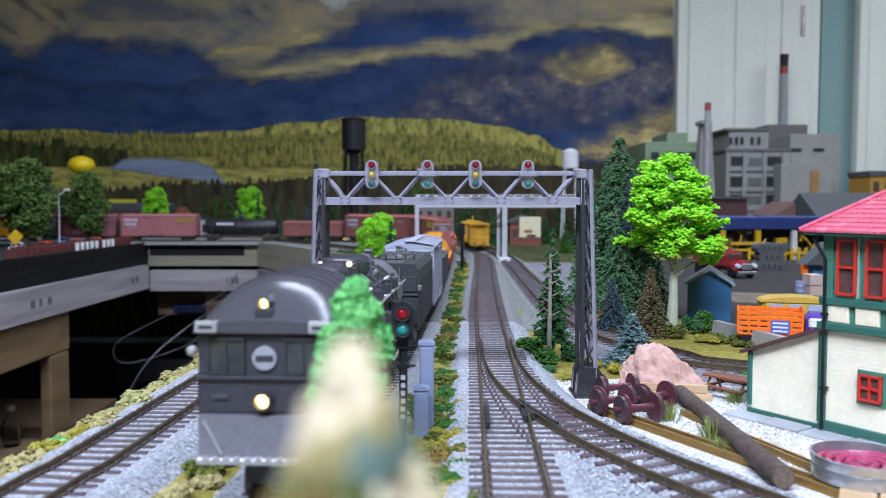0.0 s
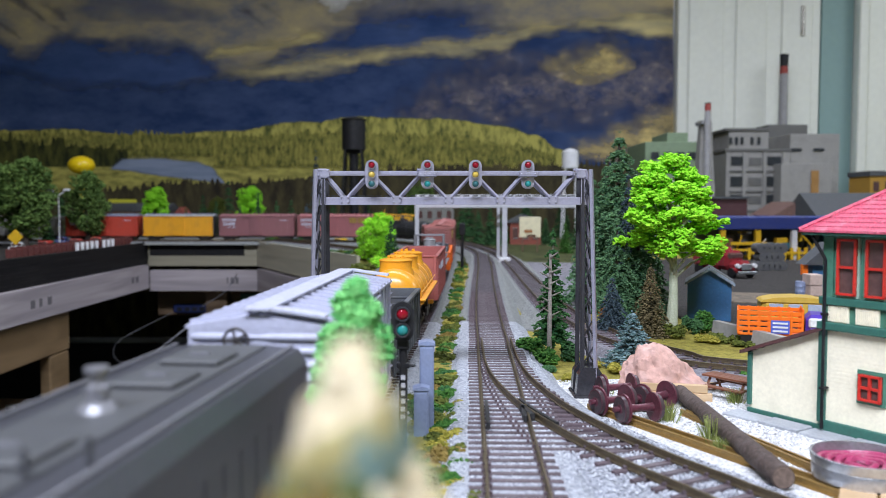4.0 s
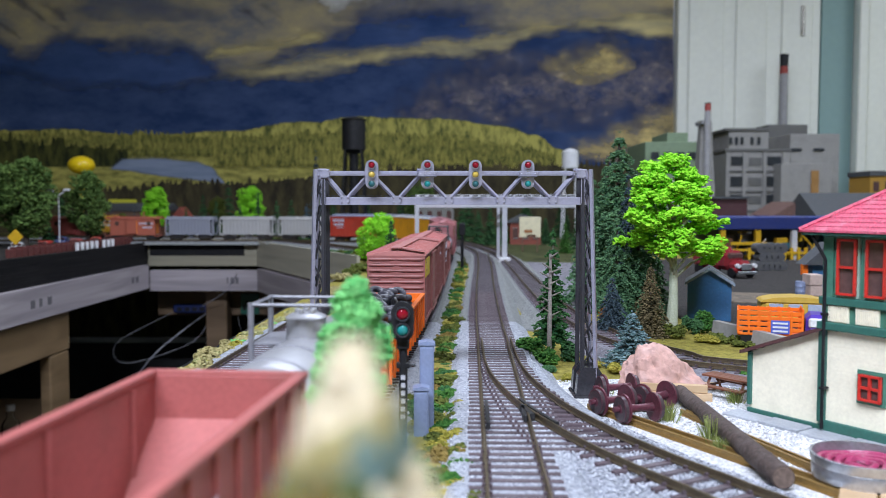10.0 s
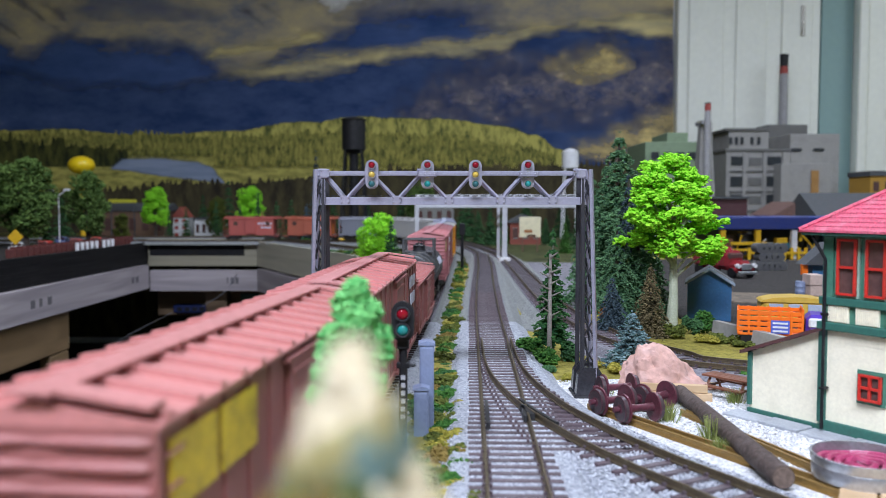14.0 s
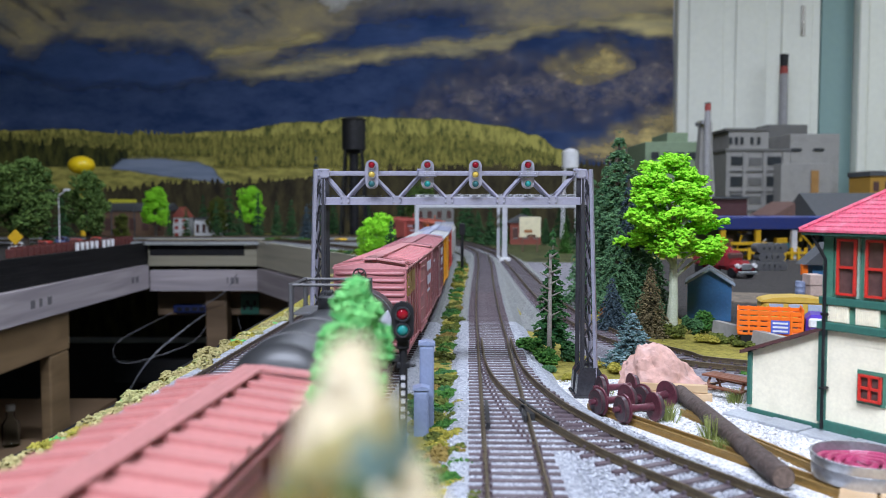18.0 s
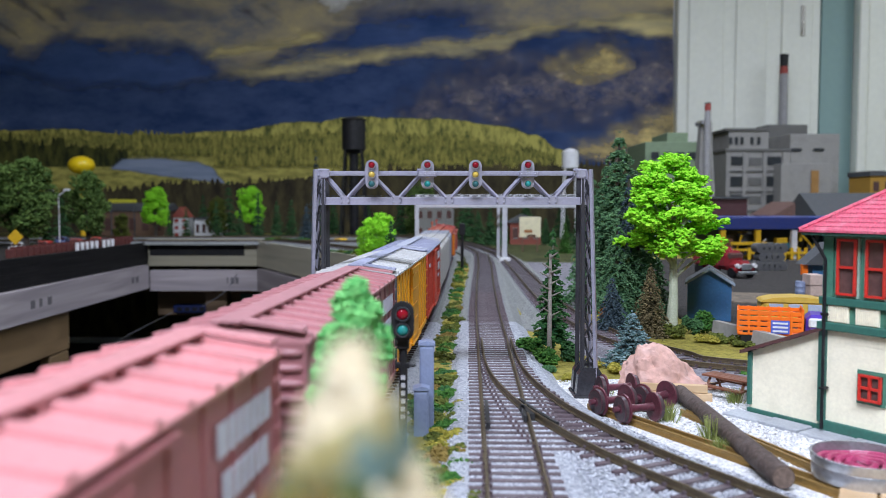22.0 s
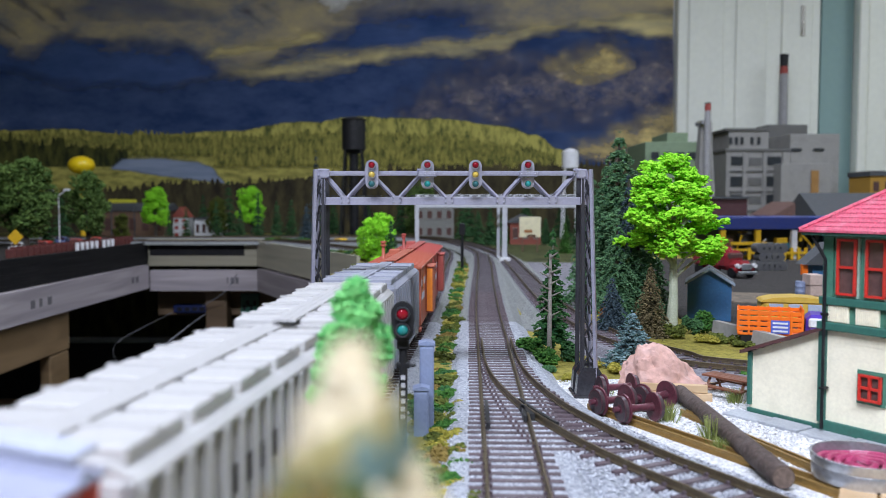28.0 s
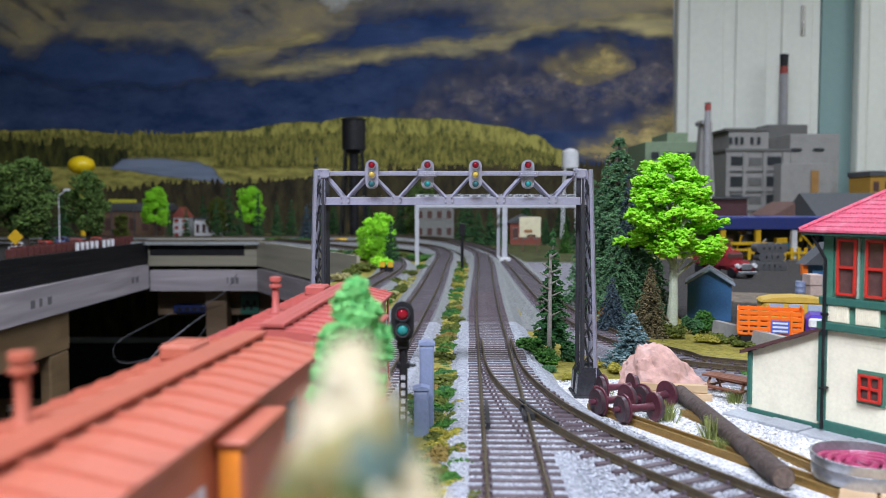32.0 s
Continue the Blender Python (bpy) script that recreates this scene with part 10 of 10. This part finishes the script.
    lathe(bm, [(0.0032, 0.0458), (0.0026, 0.0470), (0.0018, 0.0476), (0.0018, 0.0498), (0.0012, 0.0502), (0.0012, 0.0518), (0.0018, 0.0520), (0.0018, 0.0528), (0.0004, 0.0530)], Matrix.Translation((0, y0 - 0.052, 0.0012)), 14)
    smooth(part("top_lamp", tidy(bm), mc, ob, "small grey lamp on the tender top"), 40)
    for y in (y0 - 0.030, y0 - 0.072, y0 - 0.092):
        part("fill_hatch", box(B(), -0.006, y - 0.006, 0.0473, 0.006, y + 0.006, 0.0484, bev=0.0004), mt, ob)
        part("hatch_handle", box(B(), -0.002, y - 0.0004, 0.0484, 0.002, y + 0.0004, 0.0489), mc, ob)
    running_gear(ob, L, 0.024)
    add_car(ob, t0, L)
    return ob


# Red roofs are paler than their sides: the overhead light is in the colour.
OXIDE, OXIDE_TOPLIT = (0.27, 0.098, 0.090), (0.50, 0.20, 0.19)
M_YEL = paint("yellow_placard", (0.62, 0.45, 0.03), 0.5, grain=900, vary=0.2, stain=160, dirt=(0.15, 0.08, 0.03), dirty=0.6)
M_OLD_YEL = paint("faded_placard", (0.35, 0.22, 0.06), 0.5, grain=900, vary=0.2, stain=160, dirt=(0.15, 0.06, 0.03), dirty=0.6)
engine(0.8, 3.35)
tender(3.35, 4.72)
boxcar(4.72, 6.15, "light blue-grey steel boxcar with a ribbed end", (0.34, 0.35, 0.44), roof=(0.37, 0.38, 0.48), wheel=0.0045, letters=None, board_color=(0.40, 0.41, 0.50))
gondola(6.15, 7.48, "empty dark grey steel gondola car", (0.085, 0.09, 0.10), 0.0330, letters=False)
tank_car(7.48, 9.05, "orange-yellow triple-dome tank car", (0.72, 0.31, 0.02), 0.0160, 0.0255, ((0.2, 0.0096, 0.0060), (0.5, 0.0096, 0.0060), (0.8, 0.0096, 0.0060)), rough=0.25)
gondola(9.05, 10.68, "empty oxide red open hopper car with white lettering", (0.36, 0.10, 0.09), 0.0410, hopper=True)
tank_car(10.68, 12.0, "silver tank car with a railed dome platform", (0.33, 0.33, 0.345), 0.0150, 0.0240, ((0.5, 0.0060, 0.0070),), rail=(0.5, 0.0140, 0.0105, 0.0500), metal=0.35, rough=0.34,
         mark=paint("red_emblem", (0.5, 0.04, 0.03), 0.4), dots=True, band_color=(0.20, 0.20, 0.22))
gon_tyres = gondola(12.0, 13.78, "orange gondola car loaded with black tyres", (0.78, 0.15, 0.008), 0.0272, letters=False)
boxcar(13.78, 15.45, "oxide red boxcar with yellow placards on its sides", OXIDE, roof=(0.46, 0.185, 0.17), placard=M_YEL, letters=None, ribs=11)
boxcar(15.45, 17.35, "oxide red boxcar with pale lettering", OXIDE, roof=OXIDE_TOPLIT, ribs=11)
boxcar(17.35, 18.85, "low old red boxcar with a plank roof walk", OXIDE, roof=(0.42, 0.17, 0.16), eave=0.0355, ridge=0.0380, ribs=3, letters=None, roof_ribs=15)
tank_car(18.85, 20.7, "black tank car with a railed dome platform and white lettering", (0.02, 0.021, 0.024), 0.0160, 0.0265, ((0.5, 0.0050, 0.0045),), rail=(0.5, 0.0120, 0.0110, 0.0520), rough=0.42, letters=True, board=False, band_color=(0.07, 0.07, 0.075))
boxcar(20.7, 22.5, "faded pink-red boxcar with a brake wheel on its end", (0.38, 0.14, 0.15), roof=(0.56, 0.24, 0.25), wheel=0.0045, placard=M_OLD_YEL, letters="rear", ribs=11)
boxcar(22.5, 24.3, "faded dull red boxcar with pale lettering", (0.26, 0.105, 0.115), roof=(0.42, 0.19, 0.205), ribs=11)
boxcar(24.3, 26.0, "bright yellow boxcar with a silver ribbed roof", (0.76, 0.35, 0.012), roof=(0.50, 0.50, 0.50), end=(0.05, 0.05, 0.055), ribs=11, board_color=(0.32, 0.34, 0.46), door=paint("yellow_door", (0.76, 0.35, 0.012), 0.45), letters=None)
boxcar(26.0, 27.72, "red and grey boxcar with a grey roof", (0.5, 0.055, 0.03), roof=(0.31, 0.325, 0.43), ribs=11, board_color=(0.38, 0.40, 0.49), louvre=True)
covered_hopper(27.72, 28.97, "white covered hopper car with roof hatches", (0.42, 0.41, 0.405))
covered_hopper(28.97, 30.3, "white covered hopper car with roof hatches", (0.42, 0.41, 0.405))
covered_hopper(30.3, 31.5, "grey covered hopper car with roof hatches", (0.27, 0.28, 0.335))
caboose(31.5, 32.85, "orange-red bay window caboose with a smokestack", (0.42, 0.115, 0.07), (0.80, 0.25, 0.03))
caboose(32.85, 34.2, "dull red bay window caboose with a smokestack", (0.42, 0.095, 0.08), (0.45, 0.10, 0.08))

# tyres of the gondola load
M_TYRE = paint("black_rubber", (0.05, 0.05, 0.062), 0.36, grain=1500, vary=0.2, bump=0.2)
bm = B()
lathe(bm, [(k * 0.98, z * 1.15) for k, z in ((0.0026, -0.0013), (0.0038, -0.0017), (0.0049, -0.0012), (0.0052, 0.0), (0.0049, 0.0012), (0.0038, 0.0017), (0.0026, 0.0013), (0.0024, 0.0))], None, 20)
tidy(bm)
bm.faces.ensure_lookup_table()
bmesh.ops.delete(bm, geom=[f for f in bm.faces if len(f.verts) > 4], context="FACES")
tyre_me = mesh_of(bm, M_TYRE, "tyre")
tyre_me.shade_smooth()
rng = random.Random(31)
Lg = SPEED * (13.78 - 12.0)
for k in range(132):
    u = (k + 0.5) / 132
    t = new("tyre", tyre_me)
    t.parent = gon_tyres
    lay = k % 3
    t.matrix_basis = pose(rng.uniform(-0.0115, 0.0115), -0.014 - u * (Lg - 0.028), 0.0180 + lay * 0.0046 + rng.uniform(0, 0.0022), rng.uniform(-45, 45), rng.uniform(-45, 45), 0)
bm = B()
box(bm, -0.0158, -Lg + 0.009, 0.0112, 0.0158, -0.009, 0.0150)
part("tyre_bed", bm, M_TYRE, gon_tyres)

# a lone yellow caboose runs off along the middle line ahead of the freight train
yellow_car = caboose(0.0, 1.25, "yellow bay window caboose running off round the curve", (0.62, 0.34, 0.02), (0.7, 0.4, 0.03))
YELLOW_LENGTH = CARS.pop()[2]


# ---- motion ----
def travelled(t):
    """Metres that the train has gone by t."""
    return SPEED * (t + 0.1)


def car_pose(s_front, length, line=MAIN):
    """A vehicle on the line, held by its two trucks; its front lies at its own origin."""
    a, b = line.at(s_front + 0.2 * length), line.at(s_front + 0.8 * length)
    w = (a - b).normalized()
    turn = math.degrees(math.atan2(w.y, w.x)) - 90
    tilt = math.degrees(math.asin(w.z))
    front = a + w * 0.2 * length
    return pose(front.x, front.y, front.z, tilt, 0, turn)


def motions():
    for ob, t_pass, length in CARS:
        rows = []
        for k in range(65):
            t = k * 0.5
            s = S_REF + SPEED * t_pass - travelled(t)
            s = max(0.02, min(MAIN.length - length - 0.02, s))
            rows.append((t, car_pose(s, length)))
        walk(ob, rows)
    s0 = MIDDLE.near(1.36)
    rows = []
    for k in range(65):
        t = k * 0.5
        rows.append((t, car_pose(min(s0 + 0.128 * t, MIDDLE.length - 0.3), YELLOW_LENGTH, MIDDLE)))
    walk(yellow_car, rows)


motions()
